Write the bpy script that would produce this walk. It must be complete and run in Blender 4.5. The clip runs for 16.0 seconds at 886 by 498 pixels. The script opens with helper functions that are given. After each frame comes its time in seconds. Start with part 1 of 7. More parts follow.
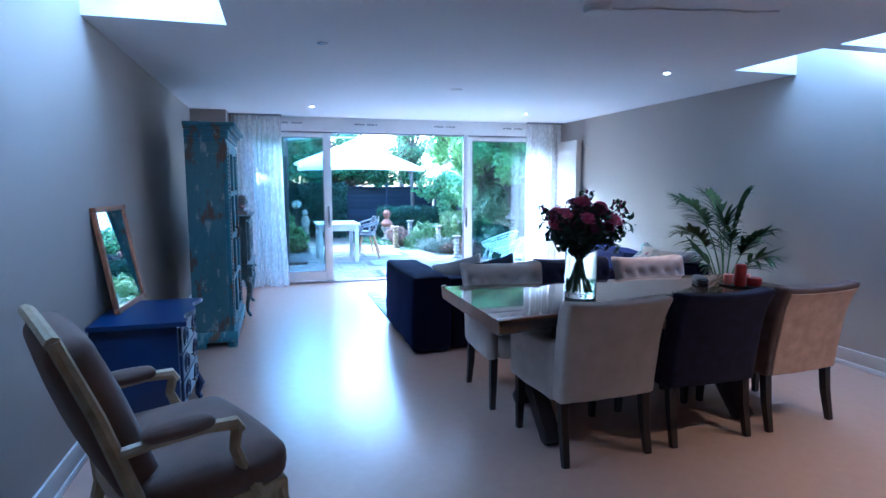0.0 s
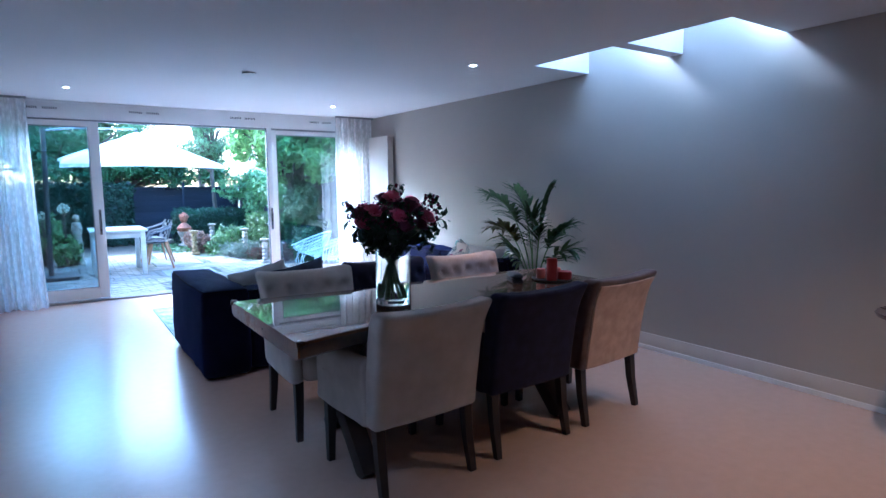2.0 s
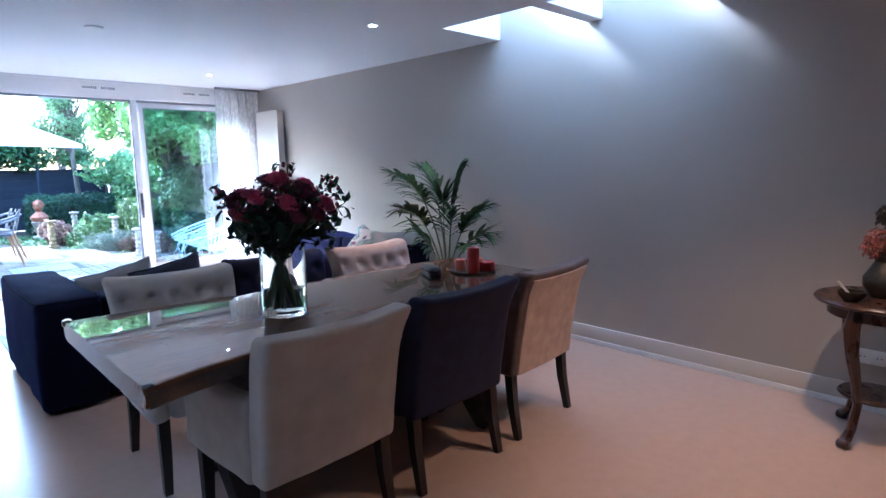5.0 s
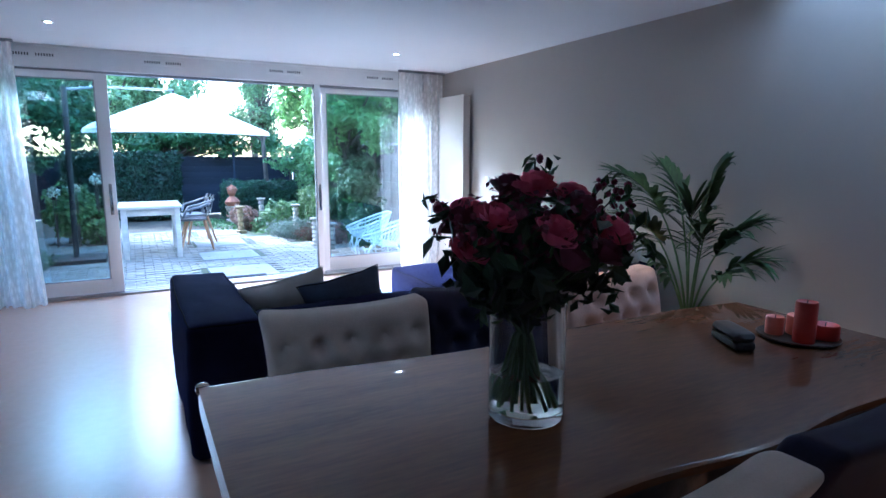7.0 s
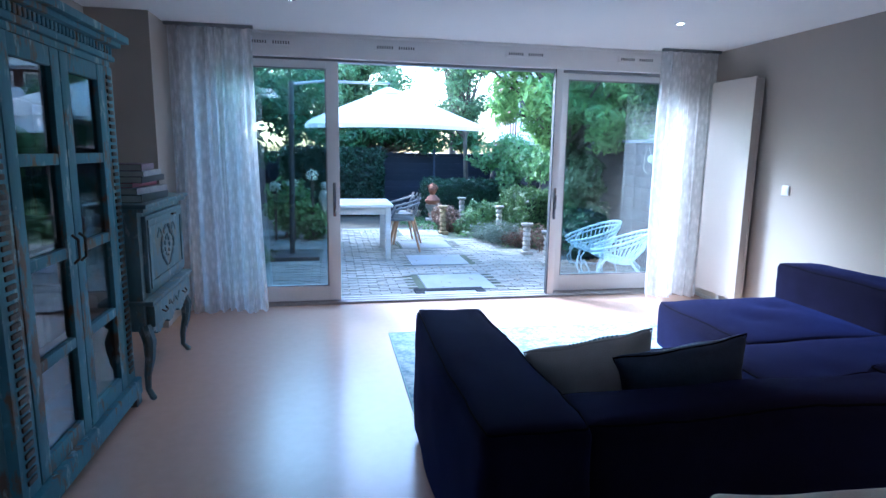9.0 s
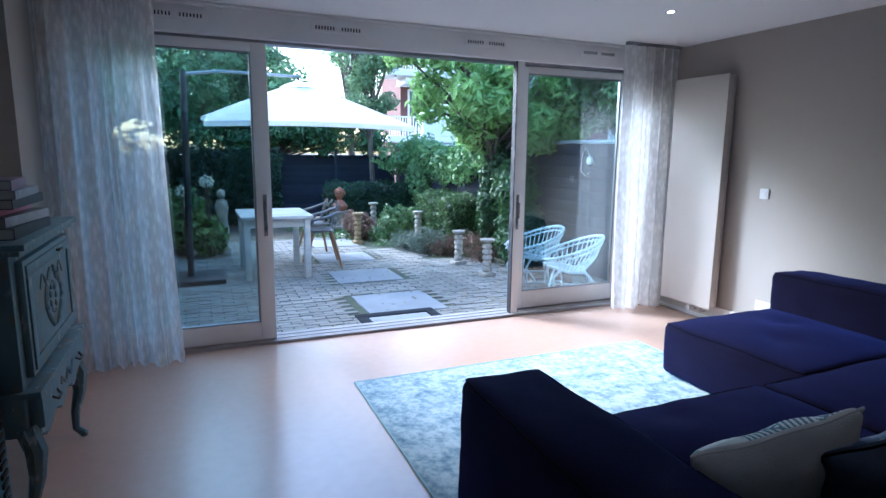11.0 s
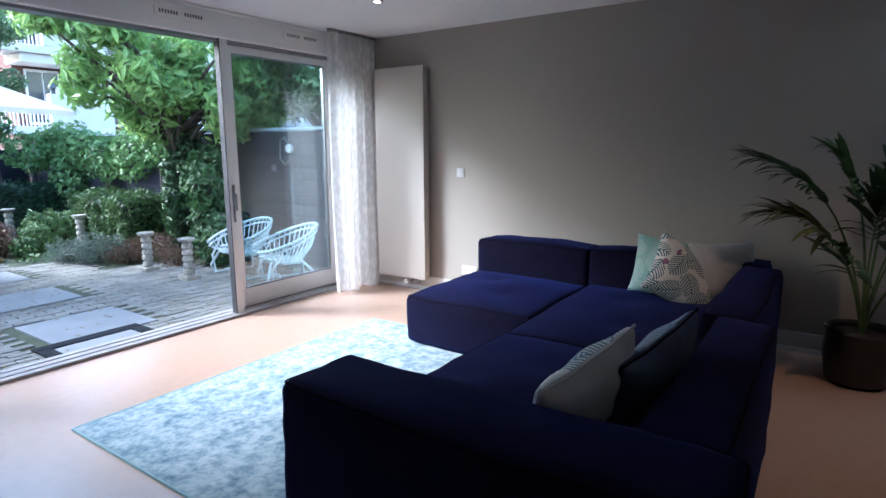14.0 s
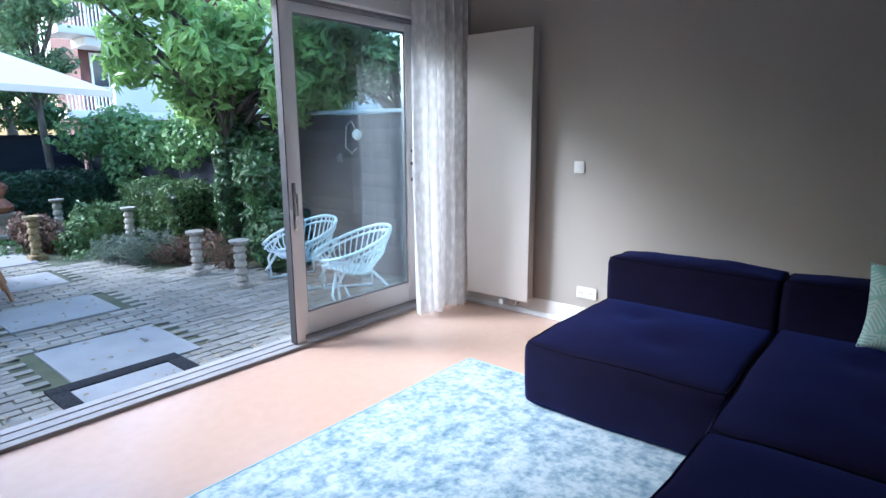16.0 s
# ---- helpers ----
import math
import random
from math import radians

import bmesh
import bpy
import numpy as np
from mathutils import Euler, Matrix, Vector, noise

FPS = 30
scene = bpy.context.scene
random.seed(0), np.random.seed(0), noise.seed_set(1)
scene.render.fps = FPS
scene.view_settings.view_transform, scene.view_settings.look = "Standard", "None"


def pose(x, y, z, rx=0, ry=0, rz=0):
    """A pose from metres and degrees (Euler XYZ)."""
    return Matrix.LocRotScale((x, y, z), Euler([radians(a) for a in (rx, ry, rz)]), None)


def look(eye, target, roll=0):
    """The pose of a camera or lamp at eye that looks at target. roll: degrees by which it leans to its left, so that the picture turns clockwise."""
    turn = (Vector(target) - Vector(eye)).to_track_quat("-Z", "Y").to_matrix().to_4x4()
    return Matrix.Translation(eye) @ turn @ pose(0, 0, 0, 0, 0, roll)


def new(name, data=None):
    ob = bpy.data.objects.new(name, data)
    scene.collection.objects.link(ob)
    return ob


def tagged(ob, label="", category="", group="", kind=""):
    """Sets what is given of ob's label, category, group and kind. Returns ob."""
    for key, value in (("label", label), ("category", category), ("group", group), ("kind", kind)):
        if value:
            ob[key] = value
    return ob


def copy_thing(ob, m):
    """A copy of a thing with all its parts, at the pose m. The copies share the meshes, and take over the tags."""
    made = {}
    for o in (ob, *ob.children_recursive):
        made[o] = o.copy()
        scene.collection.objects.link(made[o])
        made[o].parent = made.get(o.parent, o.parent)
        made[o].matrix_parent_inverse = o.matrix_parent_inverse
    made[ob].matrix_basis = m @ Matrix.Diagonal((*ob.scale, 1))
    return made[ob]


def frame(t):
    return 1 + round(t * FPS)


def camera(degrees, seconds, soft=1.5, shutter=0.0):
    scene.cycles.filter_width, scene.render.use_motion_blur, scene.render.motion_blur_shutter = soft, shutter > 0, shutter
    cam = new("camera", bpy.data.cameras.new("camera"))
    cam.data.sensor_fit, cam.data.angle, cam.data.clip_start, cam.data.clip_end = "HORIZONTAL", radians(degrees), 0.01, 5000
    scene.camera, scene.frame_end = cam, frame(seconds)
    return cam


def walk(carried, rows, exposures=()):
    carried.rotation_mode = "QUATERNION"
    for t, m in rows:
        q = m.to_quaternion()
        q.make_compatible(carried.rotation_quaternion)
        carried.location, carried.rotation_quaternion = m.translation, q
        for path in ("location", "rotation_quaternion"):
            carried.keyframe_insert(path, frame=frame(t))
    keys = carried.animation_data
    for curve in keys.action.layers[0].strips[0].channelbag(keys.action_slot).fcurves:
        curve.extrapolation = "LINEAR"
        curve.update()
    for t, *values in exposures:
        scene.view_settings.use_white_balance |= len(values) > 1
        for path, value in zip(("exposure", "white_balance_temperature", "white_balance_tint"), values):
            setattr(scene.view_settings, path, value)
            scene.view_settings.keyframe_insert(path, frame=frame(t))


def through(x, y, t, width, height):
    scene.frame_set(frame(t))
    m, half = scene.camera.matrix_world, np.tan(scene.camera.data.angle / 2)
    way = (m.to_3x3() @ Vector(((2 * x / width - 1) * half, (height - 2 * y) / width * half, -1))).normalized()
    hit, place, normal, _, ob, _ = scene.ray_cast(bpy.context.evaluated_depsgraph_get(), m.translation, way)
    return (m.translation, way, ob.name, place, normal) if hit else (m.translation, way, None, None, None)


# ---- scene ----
cam = camera(75.3, 16.0)
PATH = [
    (0, (0.423, 1.054, 1.422), (0.97, 2.964, 1.196), -0.0),
    (0.5, (0.518, 1.147, 1.414), (1.183, 3.02, 1.19), -0.2),
    (1, (0.583, 1.242, 1.4), (1.361, 3.07, 1.175), -0.3),
    (1.5, (0.634, 1.362, 1.385), (1.573, 3.114, 1.16), -0.3),
    (2, (0.674, 1.428, 1.388), (1.785, 3.076, 1.159), -0.4),
    (2.5, (0.713, 1.449, 1.386), (2.035, 2.932, 1.159), -0.6),
    (3, (0.735, 1.471, 1.382), (2.216, 2.797, 1.158), -0.7),
    (3.2, (0.725, 1.496, 1.369), (2.255, 2.766, 1.151), -0.6),
    (5.3, (1.043, 2.032, 1.378), (2.365, 3.5, 1.066), -0.6),
    (5.5, (1.088, 2.136, 1.37), (2.377, 3.632, 1.057), -0.4),
    (6, (1.175, 2.374, 1.38), (2.427, 3.901, 1.063), -0.3),
    (6.5, (1.271, 2.671, 1.378), (2.422, 4.276, 1.062), -0.1),
    (7, (1.316, 2.974, 1.383), (2.25, 4.713, 1.061), 0.2),
    (7.5, (1.272, 3.272, 1.393), (2.091, 5.068, 1.069), 0.3),
    (8, (1.204, 3.568, 1.386), (1.927, 5.404, 1.06), 0.7),
    (8.5, (1.154, 3.917, 1.388), (1.655, 5.825, 1.057), 0.7),
    (8.7, (1.128, 4.039, 1.385), (1.507, 5.974, 1.05), 0.9),
    (10.8, (0.742, 5.093, 1.413), (1.375, 6.961, 1.082), 0.5),
    (11, (0.685, 5.152, 1.403), (1.459, 6.967, 1.073), 0.6),
    (11.5, (0.556, 5.291, 1.398), (1.647, 6.935, 1.073), 0.2),
    (12, (0.509, 5.414, 1.389), (1.77, 6.933, 1.068), 0.1),
    (12.5, (0.402, 5.444, 1.395), (1.832, 6.806, 1.076), 0.0),
    (13, (0.328, 5.448, 1.388), (1.859, 6.694, 1.066), -0.2),
    (13.5, (0.313, 5.454, 1.376), (1.902, 6.623, 1.051), -0.3),
    (14, (0.401, 5.486, 1.347), (2.021, 6.605, 0.995), -0.3),
    (14.5, (0.599, 5.581, 1.341), (2.223, 6.682, 0.957), -0.3),
    (15, (0.776, 5.76, 1.332), (2.382, 6.883, 0.936), -0.5),
    (15.5, (0.937, 6.08, 1.351), (2.518, 7.239, 0.954), -0.4),
    (16, (1.072, 6.444, 1.367), (2.574, 7.701, 0.963), -0.3),
]
EXPOSURE = [(0.0, 4.3, 3900, 8), (2.0, 3.9, 4150, 11), (3.0, 4.15, 4450, 12), (5.5, 4.35, 4450, 12), (6.5, 3.92, 4400, 11), (8.0, 3.55, 4300, 9), (11.0, 2.65, 4650, 10), (14.5, 2.65, 5000, 10), (16.0, 2.4, 4900, 10)]
walk(cam, [(t, look(eye, target, roll)) for t, eye, target, roll in PATH], EXPOSURE)

# ---- world, sun, exposure ----
world = bpy.data.worlds.new("sky")
scene.world = world
world.use_nodes = True
wn = world.node_tree
sky = wn.nodes.new("ShaderNodeTexSky")
sky.sky_type, sky.sun_disc = "NISHITA", False
sky.sun_elevation, sky.sun_rotation = radians(33), radians(-38)
sky.air_density, sky.dust_density = 1.6, 3.0
wn.links.new(sky.outputs[0], wn.nodes["Background"].inputs[0])
wn.nodes["Background"].inputs[1].default_value = 0.15

sun = new("sun", bpy.data.lights.new("sun", "SUN"))
sun.data.energy, sun.data.angle, sun.data.color = 1.6, radians(22), (1.0, 0.97, 0.93)
sun.matrix_world = look((0, 0, 0), (math.sin(radians(38)) * math.cos(radians(33)), -math.cos(radians(38)) * math.cos(radians(33)), -math.sin(radians(33))))

# sky light entering through the four roof windows
for x, y in ((4.375, 3.755), (4.375, 4.655), (-0.21, 3.375), (-0.21, 4.33)):
    well_light = new("skylight_daylight", bpy.data.lights.new("skylight_daylight", "AREA"))
    well_light.data.shape, well_light.data.size, well_light.data.size_y = "RECTANGLE", 0.42, 0.68
    well_light.data.energy, well_light.data.color = (0.38 if x > 2 else 0.52), (0.86, 0.94, 1.0)
    well_light.matrix_world = Matrix.Translation((x, y, 2.86))


# ---- materials ----
def mat(name, dark, light, size=0.4, rough=0.6, metal=0.0, bump=0.1, fine=60.0, vary=0.0, coat=0.0, stretch=(1, 1, 1), spec=0.5, sheen=0.0, grain=0.25, wander=0.15):
    """A surface of two tones: large stains of `size` metres, fine grain, bump, and a roughness that wanders."""
    m = bpy.data.materials.new(name)
    m.use_nodes = True
    nt = m.node_tree
    p = nt.nodes["Principled BSDF"]
    add, link = nt.nodes.new, nt.links.new
    tc = add("ShaderNodeTexCoord")
    mp = add("ShaderNodeMapping")
    mp.inputs["Scale"].default_value = stretch
    link(tc.outputs["Object"], mp.inputs[0])
    big = add("ShaderNodeTexNoise")
    big.inputs["Scale"].default_value, big.inputs["Detail"].default_value = 1 / size, 5
    small = add("ShaderNodeTexNoise")
    small.inputs["Scale"].default_value, small.inputs["Detail"].default_value = fine, 3
    link(mp.outputs[0], big.inputs["Vector"])
    link(mp.outputs[0], small.inputs["Vector"])
    mixf = add("ShaderNodeMix")
    mixf.inputs[0].default_value = grain
    link(big.outputs["Fac"], mixf.inputs[2])
    link(small.outputs["Fac"], mixf.inputs[3])
    ramp = add("ShaderNodeValToRGB")
    ramp.color_ramp.elements[0].position, ramp.color_ramp.elements[1].position = 0.32, 0.68
    ramp.color_ramp.elements[0].color, ramp.color_ramp.elements[1].color = (*dark, 1), (*light, 1)
    link(mixf.outputs[0], ramp.inputs[0])
    out = ramp.outputs[0]
    if vary:
        info = add("ShaderNodeObjectInfo")
        geo = add("ShaderNodeNewGeometry")
        both = add("ShaderNodeMath")
        both.operation = "ADD"
        link(info.outputs["Random"], both.inputs[0])
        link(geo.outputs["Random Per Island"], both.inputs[1])
        rng = add("ShaderNodeMapRange")
        rng.inputs["From Max"].default_value = 2
        rng.inputs["To Min"].default_value, rng.inputs["To Max"].default_value = 1 - vary, 1 + vary
        link(both.outputs[0], rng.inputs[0])
        hsv = add("ShaderNodeHueSaturation")
        link(rng.outputs[0], hsv.inputs["Value"])
        link(out, hsv.inputs["Color"])
        out = hsv.outputs[0]
    link(out, p.inputs["Base Color"])
    rr = add("ShaderNodeMapRange")
    rr.inputs["To Min"].default_value, rr.inputs["To Max"].default_value = max(0.02, rough * (1 - wander)), min(1, rough * (1 + wander))
    link(big.outputs["Fac"], rr.inputs[0])
    link(rr.outputs[0], p.inputs["Roughness"])
    p.inputs["Metallic"].default_value = metal
    p.inputs["Coat Weight"].default_value = coat
    p.inputs["Coat Roughness"].default_value = 0.015
    p.inputs["Specular IOR Level"].default_value = spec
    p.inputs["Sheen Weight"].default_value = sheen
    if bump:
        b = add("ShaderNodeBump")
        b.inputs["Strength"].default_value, b.inputs["Distance"].default_value = bump, 0.004
        link(small.outputs["Fac"], b.inputs["Height"])
        link(b.outputs[0], p.inputs["Normal"])
    return m


def glass(name, tint=(1, 1, 1), rough=0.0, ior=1.45):
    m = bpy.data.materials.new(name)
    m.use_nodes = True
    p = m.node_tree.nodes["Principled BSDF"]
    p.inputs["Base Color"].default_value = (*tint, 1)
    p.inputs["Transmission Weight"].default_value, p.inputs["Roughness"].default_value, p.inputs["IOR"].default_value = 1, rough, ior
    return m


def pane_glass(name, tint, gloss=0.045):
    """Flat window glass: clear, with a reflection that grows towards grazing angles."""
    m = bpy.data.materials.new(name)
    m.use_nodes = True
    nt = m.node_tree
    nt.nodes.remove(nt.nodes["Principled BSDF"])
    add, link = nt.nodes.new, nt.links.new
    tr, gl, mx, lw = add("ShaderNodeBsdfTransparent"), add("ShaderNodeBsdfGlossy"), add("ShaderNodeMixShader"), add("ShaderNodeLayerWeight")
    tr.inputs[0].default_value = (*tint, 1)
    gl.inputs["Roughness"].default_value = 0.01
    lw.inputs[0].default_value = 0.5
    pw, ma = add("ShaderNodeMath"), add("ShaderNodeMath")
    pw.operation, ma.operation = "POWER", "MULTIPLY_ADD"
    pw.inputs[1].default_value, ma.inputs[1].default_value, ma.inputs[2].default_value = 4.0, 0.8, gloss
    link(lw.outputs["Facing"], pw.inputs[0])
    link(pw.outputs[0], ma.inputs[0])
    link(ma.outputs[0], mx.inputs[0])
    link(tr.outputs[0], mx.inputs[1])
    link(gl.outputs[0], mx.inputs[2])
    link(mx.outputs[0], nt.nodes["Material Output"].inputs[0])
    return m


def leafy(name, dark, light, through=0.35, rough=0.45, size=0.5):
    """Leaves: two greens, paler by island, a little light shining through."""
    m = mat(name, dark, light, size=size, rough=rough, bump=0.0, fine=30, vary=0.62)
    nt = m.node_tree
    p = nt.nodes["Principled BSDF"]
    tl, mx = nt.nodes.new("ShaderNodeBsdfTranslucent"), nt.nodes.new("ShaderNodeMixShader")
    src = p.inputs["Base Color"].links[0].from_socket
    nt.links.new(src, tl.inputs[0])
    mx.inputs[0].default_value = through
    nt.links.new(p.outputs[0], mx.inputs[1])
    nt.links.new(tl.outputs[0], mx.inputs[2])
    nt.links.new(mx.outputs[0], nt.nodes["Material Output"].inputs[0])
    return m


def sheer(name):
    """Open-weave curtain cloth with a pale woven leaf pattern."""
    m = mat(name, (0.76, 0.73, 0.71), (0.84, 0.82, 0.80), size=0.05, rough=0.9, bump=0.15, fine=300, stretch=(1, 1, 0.5))
    nt = m.node_tree
    p = nt.nodes["Principled BSDF"]
    add, link = nt.nodes.new, nt.links.new
    tl, tr, m1, m2 = add("ShaderNodeBsdfTranslucent"), add("ShaderNodeBsdfTransparent"), add("ShaderNodeMixShader"), add("ShaderNodeMixShader")
    tl.inputs[0].default_value = (0.96, 0.94, 0.92, 1)
    m1.inputs[0].default_value = 0.55
    link(p.outputs[0], m1.inputs[1])
    link(tl.outputs[0], m1.inputs[2])
    tc, mp, vo, weave = add("ShaderNodeTexCoord"), add("ShaderNodeMapping"), add("ShaderNodeTexVoronoi"), add("ShaderNodeMapRange")
    mp.inputs["Scale"].default_value = (1, 1, 0.45)
    vo.inputs["Scale"].default_value = 30
    weave.inputs["From Min"].default_value, weave.inputs["From Max"].default_value = 0.20, 0.60
    weave.inputs["To Min"].default_value, weave.inputs["To Max"].default_value = 0.20, 0.36
    link(tc.outputs["Object"], mp.inputs[0])
    link(mp.outputs[0], vo.inputs[0])
    link(vo.outputs["Distance"], weave.inputs[0])
    link(weave.outputs[0], m2.inputs[0])
    link(m1.outputs[0], m2.inputs[1])
    link(tr.outputs[0], m2.inputs[2])
    link(m2.outputs[0], nt.nodes["Material Output"].inputs[0])
    return m


def emit(name, colour, power):
    m = bpy.data.materials.new(name)
    m.use_nodes = True
    p = m.node_tree.nodes["Principled BSDF"]
    p.inputs["Emission Color"].default_value, p.inputs["Emission Strength"].default_value = (*colour, 1), power
    return m


def streaked(name, base, under, worn, scale=6.0, bare=0.54):
    """Old paint rubbed through in upright streaks: base coat, bare wood and pale wear."""
    m = mat(name, base[0], base[1], size=0.25, rough=0.55, bump=0.35, fine=45, stretch=(1, 1, 0.45))
    nt = m.node_tree
    p = nt.nodes["Principled BSDF"]
    add, link = nt.nodes.new, nt.links.new
    src = p.inputs["Base Color"].links[0].from_socket
    tc, mp = add("ShaderNodeTexCoord"), add("ShaderNodeMapping")
    mp.inputs["Scale"].default_value = (1, 1, 0.4)
    link(tc.outputs["Object"], mp.inputs[0])
    for k, (colour, lo, hi, sc) in enumerate(((under, bare, bare + 0.06, scale), (worn, 0.58, 0.64, scale * 1.7))):
        n, r, mx = add("ShaderNodeTexNoise"), add("ShaderNodeMapRange"), add("ShaderNodeMix")
        n.inputs["Scale"].default_value, n.inputs["Detail"].default_value, n.inputs["Roughness"].default_value = sc, 7, 0.65
        mp2 = add("ShaderNodeMapping")
        mp2.inputs["Location"].default_value = (3.1 * k, 7.7 * k, 1.3 * k)
        link(mp.outputs[0], mp2.inputs[0])
        link(mp2.outputs[0], n.inputs["Vector"])
        r.inputs["From Min"].default_value, r.inputs["From Max"].default_value = lo, hi
        link(n.outputs["Fac"], r.inputs[0])
        mx.data_type = "RGBA"
        link(r.outputs[0], mx.inputs[0])
        link(src, mx.inputs[6])
        mx.inputs[7].default_value = (*colour, 1)
        src = mx.outputs[2]
    link(src, p.inputs["Base Color"])
    return m


M_WALL = mat("wall_paint", (0.365, 0.325, 0.278), (0.40, 0.355, 0.305), size=1.5, rough=0.85, bump=0.06, fine=220)
M_CEIL = mat("ceiling_paint", (0.72, 0.71, 0.70), (0.76, 0.75, 0.74), size=1.2, rough=0.9, bump=0.04, fine=200)
M_FLOOR = mat("linoleum", (0.495, 0.335, 0.248), (0.53, 0.36, 0.268), size=0.06, rough=0.25, bump=0.0, fine=160, spec=0.8, wander=0.03)
M_WHITE = mat("white_lacquer", (0.70, 0.69, 0.68), (0.78, 0.77, 0.76), size=0.5, rough=0.38, bump=0.03, fine=90)
M_SILL = mat("weathered_sill", (0.28, 0.26, 0.25), (0.36, 0.34, 0.33), size=0.2, rough=0.7, bump=0.1)
M_RAD = mat("beige_lacquer", (0.49, 0.44, 0.385), (0.54, 0.485, 0.425), size=0.8, rough=0.45, bump=0.02)
M_SKIRT = mat("skirting_paint", (0.56, 0.52, 0.47), (0.62, 0.58, 0.53), size=0.6, rough=0.5, bump=0.03)
M_GREYTRACK = mat("grey_metal", (0.25, 0.25, 0.26), (0.35, 0.35, 0.36), size=0.3, rough=0.4, metal=0.9)
M_DARK = mat("dark_slot", (0.02, 0.02, 0.022), (0.035, 0.035, 0.04), size=0.2, rough=0.6)
M_CHROME = mat("brushed_steel", (0.45, 0.45, 0.46), (0.6, 0.6, 0.6), size=0.1, rough=0.25, metal=1.0)
M_PANE = pane_glass("window_glass", (0.72, 0.82, 0.84), 0.15)
M_SHEER = sheer("sheer_cloth")
M_NAVY = mat("navy_felt", (0.0036, 0.0027, 0.0095), (0.0066, 0.0051, 0.0172), size=0.10, rough=0.95, bump=0.45, fine=240, sheen=0.13, spec=0.08, grain=0.4)
M_NAVY.node_tree.nodes["Principled BSDF"].inputs["Sheen Tint"].default_value = (0.06, 0.12, 0.70, 1)
M_SEAM = mat("navy_piping", (0.002, 0.002, 0.005), (0.004, 0.004, 0.009), size=0.1, rough=0.95, spec=0.05)
M_CREAM = mat("cream_velvet", (0.46, 0.40, 0.345), (0.60, 0.53, 0.465), size=0.12, rough=0.9, bump=0.3, fine=200, sheen=0.12, grain=0.2)
M_TAUPE = mat("taupe_velvet", (0.42, 0.29, 0.23), (0.62, 0.455, 0.375), size=0.07, rough=0.85, bump=0.25, fine=240, sheen=0.1)
M_TAUPE_D = mat("brown_velvet", (0.065, 0.040, 0.036), (0.135, 0.085, 0.075), size=0.06, rough=0.7, bump=0.25, fine=200, sheen=0.12)
M_INK = mat("midnight_velvet", (0.008, 0.008, 0.028), (0.019, 0.019, 0.058), size=0.06, rough=0.85, bump=0.25, fine=240, sheen=0.04, spec=0.25)
M_LEG = mat("black_stained_wood", (0.012, 0.009, 0.008), (0.028, 0.020, 0.017), size=0.05, rough=0.4, stretch=(1, 1, 0.1))
M_TABLE = mat("lacquered_walnut", (0.075, 0.033, 0.016), (0.17, 0.076, 0.032), size=0.22, rough=0.5, coat=1.0, bump=0.0, fine=60, stretch=(0.25, 1.6, 1), grain=0.35, spec=0.06)
M_BARK = mat("table_bark_edge", (0.02, 0.013, 0.010), (0.06, 0.035, 0.022), size=0.04, rough=0.35, coat=0.8, bump=0.7, fine=30)
M_CLEAR = glass("clear_glass", (0.97, 1.0, 0.99))
M_PATINA = streaked("rubbed_turquoise_paint", ((0.055, 0.125, 0.145), (0.10, 0.195, 0.22)), (0.105, 0.068, 0.045), (0.27, 0.30, 0.28), 9.0, 0.53)
M_TEAL = streaked("teal_paint", ((0.045, 0.14, 0.185), (0.075, 0.21, 0.265)), (0.13, 0.085, 0.05), (0.24, 0.34, 0.36), 9)
M_SECR = streaked("grey_blue_paint", ((0.070, 0.125, 0.145), (0.115, 0.180, 0.200)), (0.14, 0.14, 0.12), (0.26, 0.29, 0.28), 14)
M_BLUE = mat("cobalt_paint", (0.010, 0.022, 0.080), (0.018, 0.040, 0.125), size=0.3, rough=0.35, bump=0.08)
M_GILT = mat("pale_gilded_wood", (0.34, 0.25, 0.13), (0.52, 0.41, 0.25), size=0.06, rough=0.45, bump=0.2)
M_MOHAIR = mat("mouse_brown_velvet", (0.100, 0.060, 0.039), (0.165, 0.100, 0.066), size=0.15, rough=0.8, bump=0.25, fine=200, sheen=0.12)
M_COPPER = mat("copper_frame", (0.20, 0.075, 0.03), (0.34, 0.14, 0.06), size=0.06, rough=0.4, bump=0.25)
M_MIRROR = mat("mirror_silver", (0.86, 0.88, 0.88), (0.9, 0.92, 0.92), size=2.0, rough=0.02, metal=1.0, bump=0)
M_RED = mat("red_wax", (0.36, 0.022, 0.02), (0.48, 0.04, 0.03), size=0.1, rough=0.4, bump=0.05)
M_PINKWAX = mat("pink_wax", (0.60, 0.16, 0.12), (0.72, 0.24, 0.18), size=0.06, rough=0.35, bump=0.05)
M_MAHOG = mat("dark_mahogany", (0.026, 0.011, 0.007), (0.065, 0.027, 0.016), size=0.06, rough=0.28, bump=0.1, stretch=(1, 1, 0.3))
M_IRON = mat("dark_bronze", (0.03, 0.024, 0.018), (0.075, 0.058, 0.04), size=0.04, rough=0.45, metal=0.7, bump=0.4)
M_BLACKPOT = mat("black_glaze", (0.012, 0.012, 0.012), (0.03, 0.028, 0.026), size=0.1, rough=0.3)
M_MAUVE = mat("mauve_frame", (0.13, 0.075, 0.11), (0.20, 0.12, 0.17), size=0.1, rough=0.5)
M_STEM = mat("green_stem", (0.05, 0.10, 0.03), (0.11, 0.18, 0.06), size=0.05, rough=0.5)
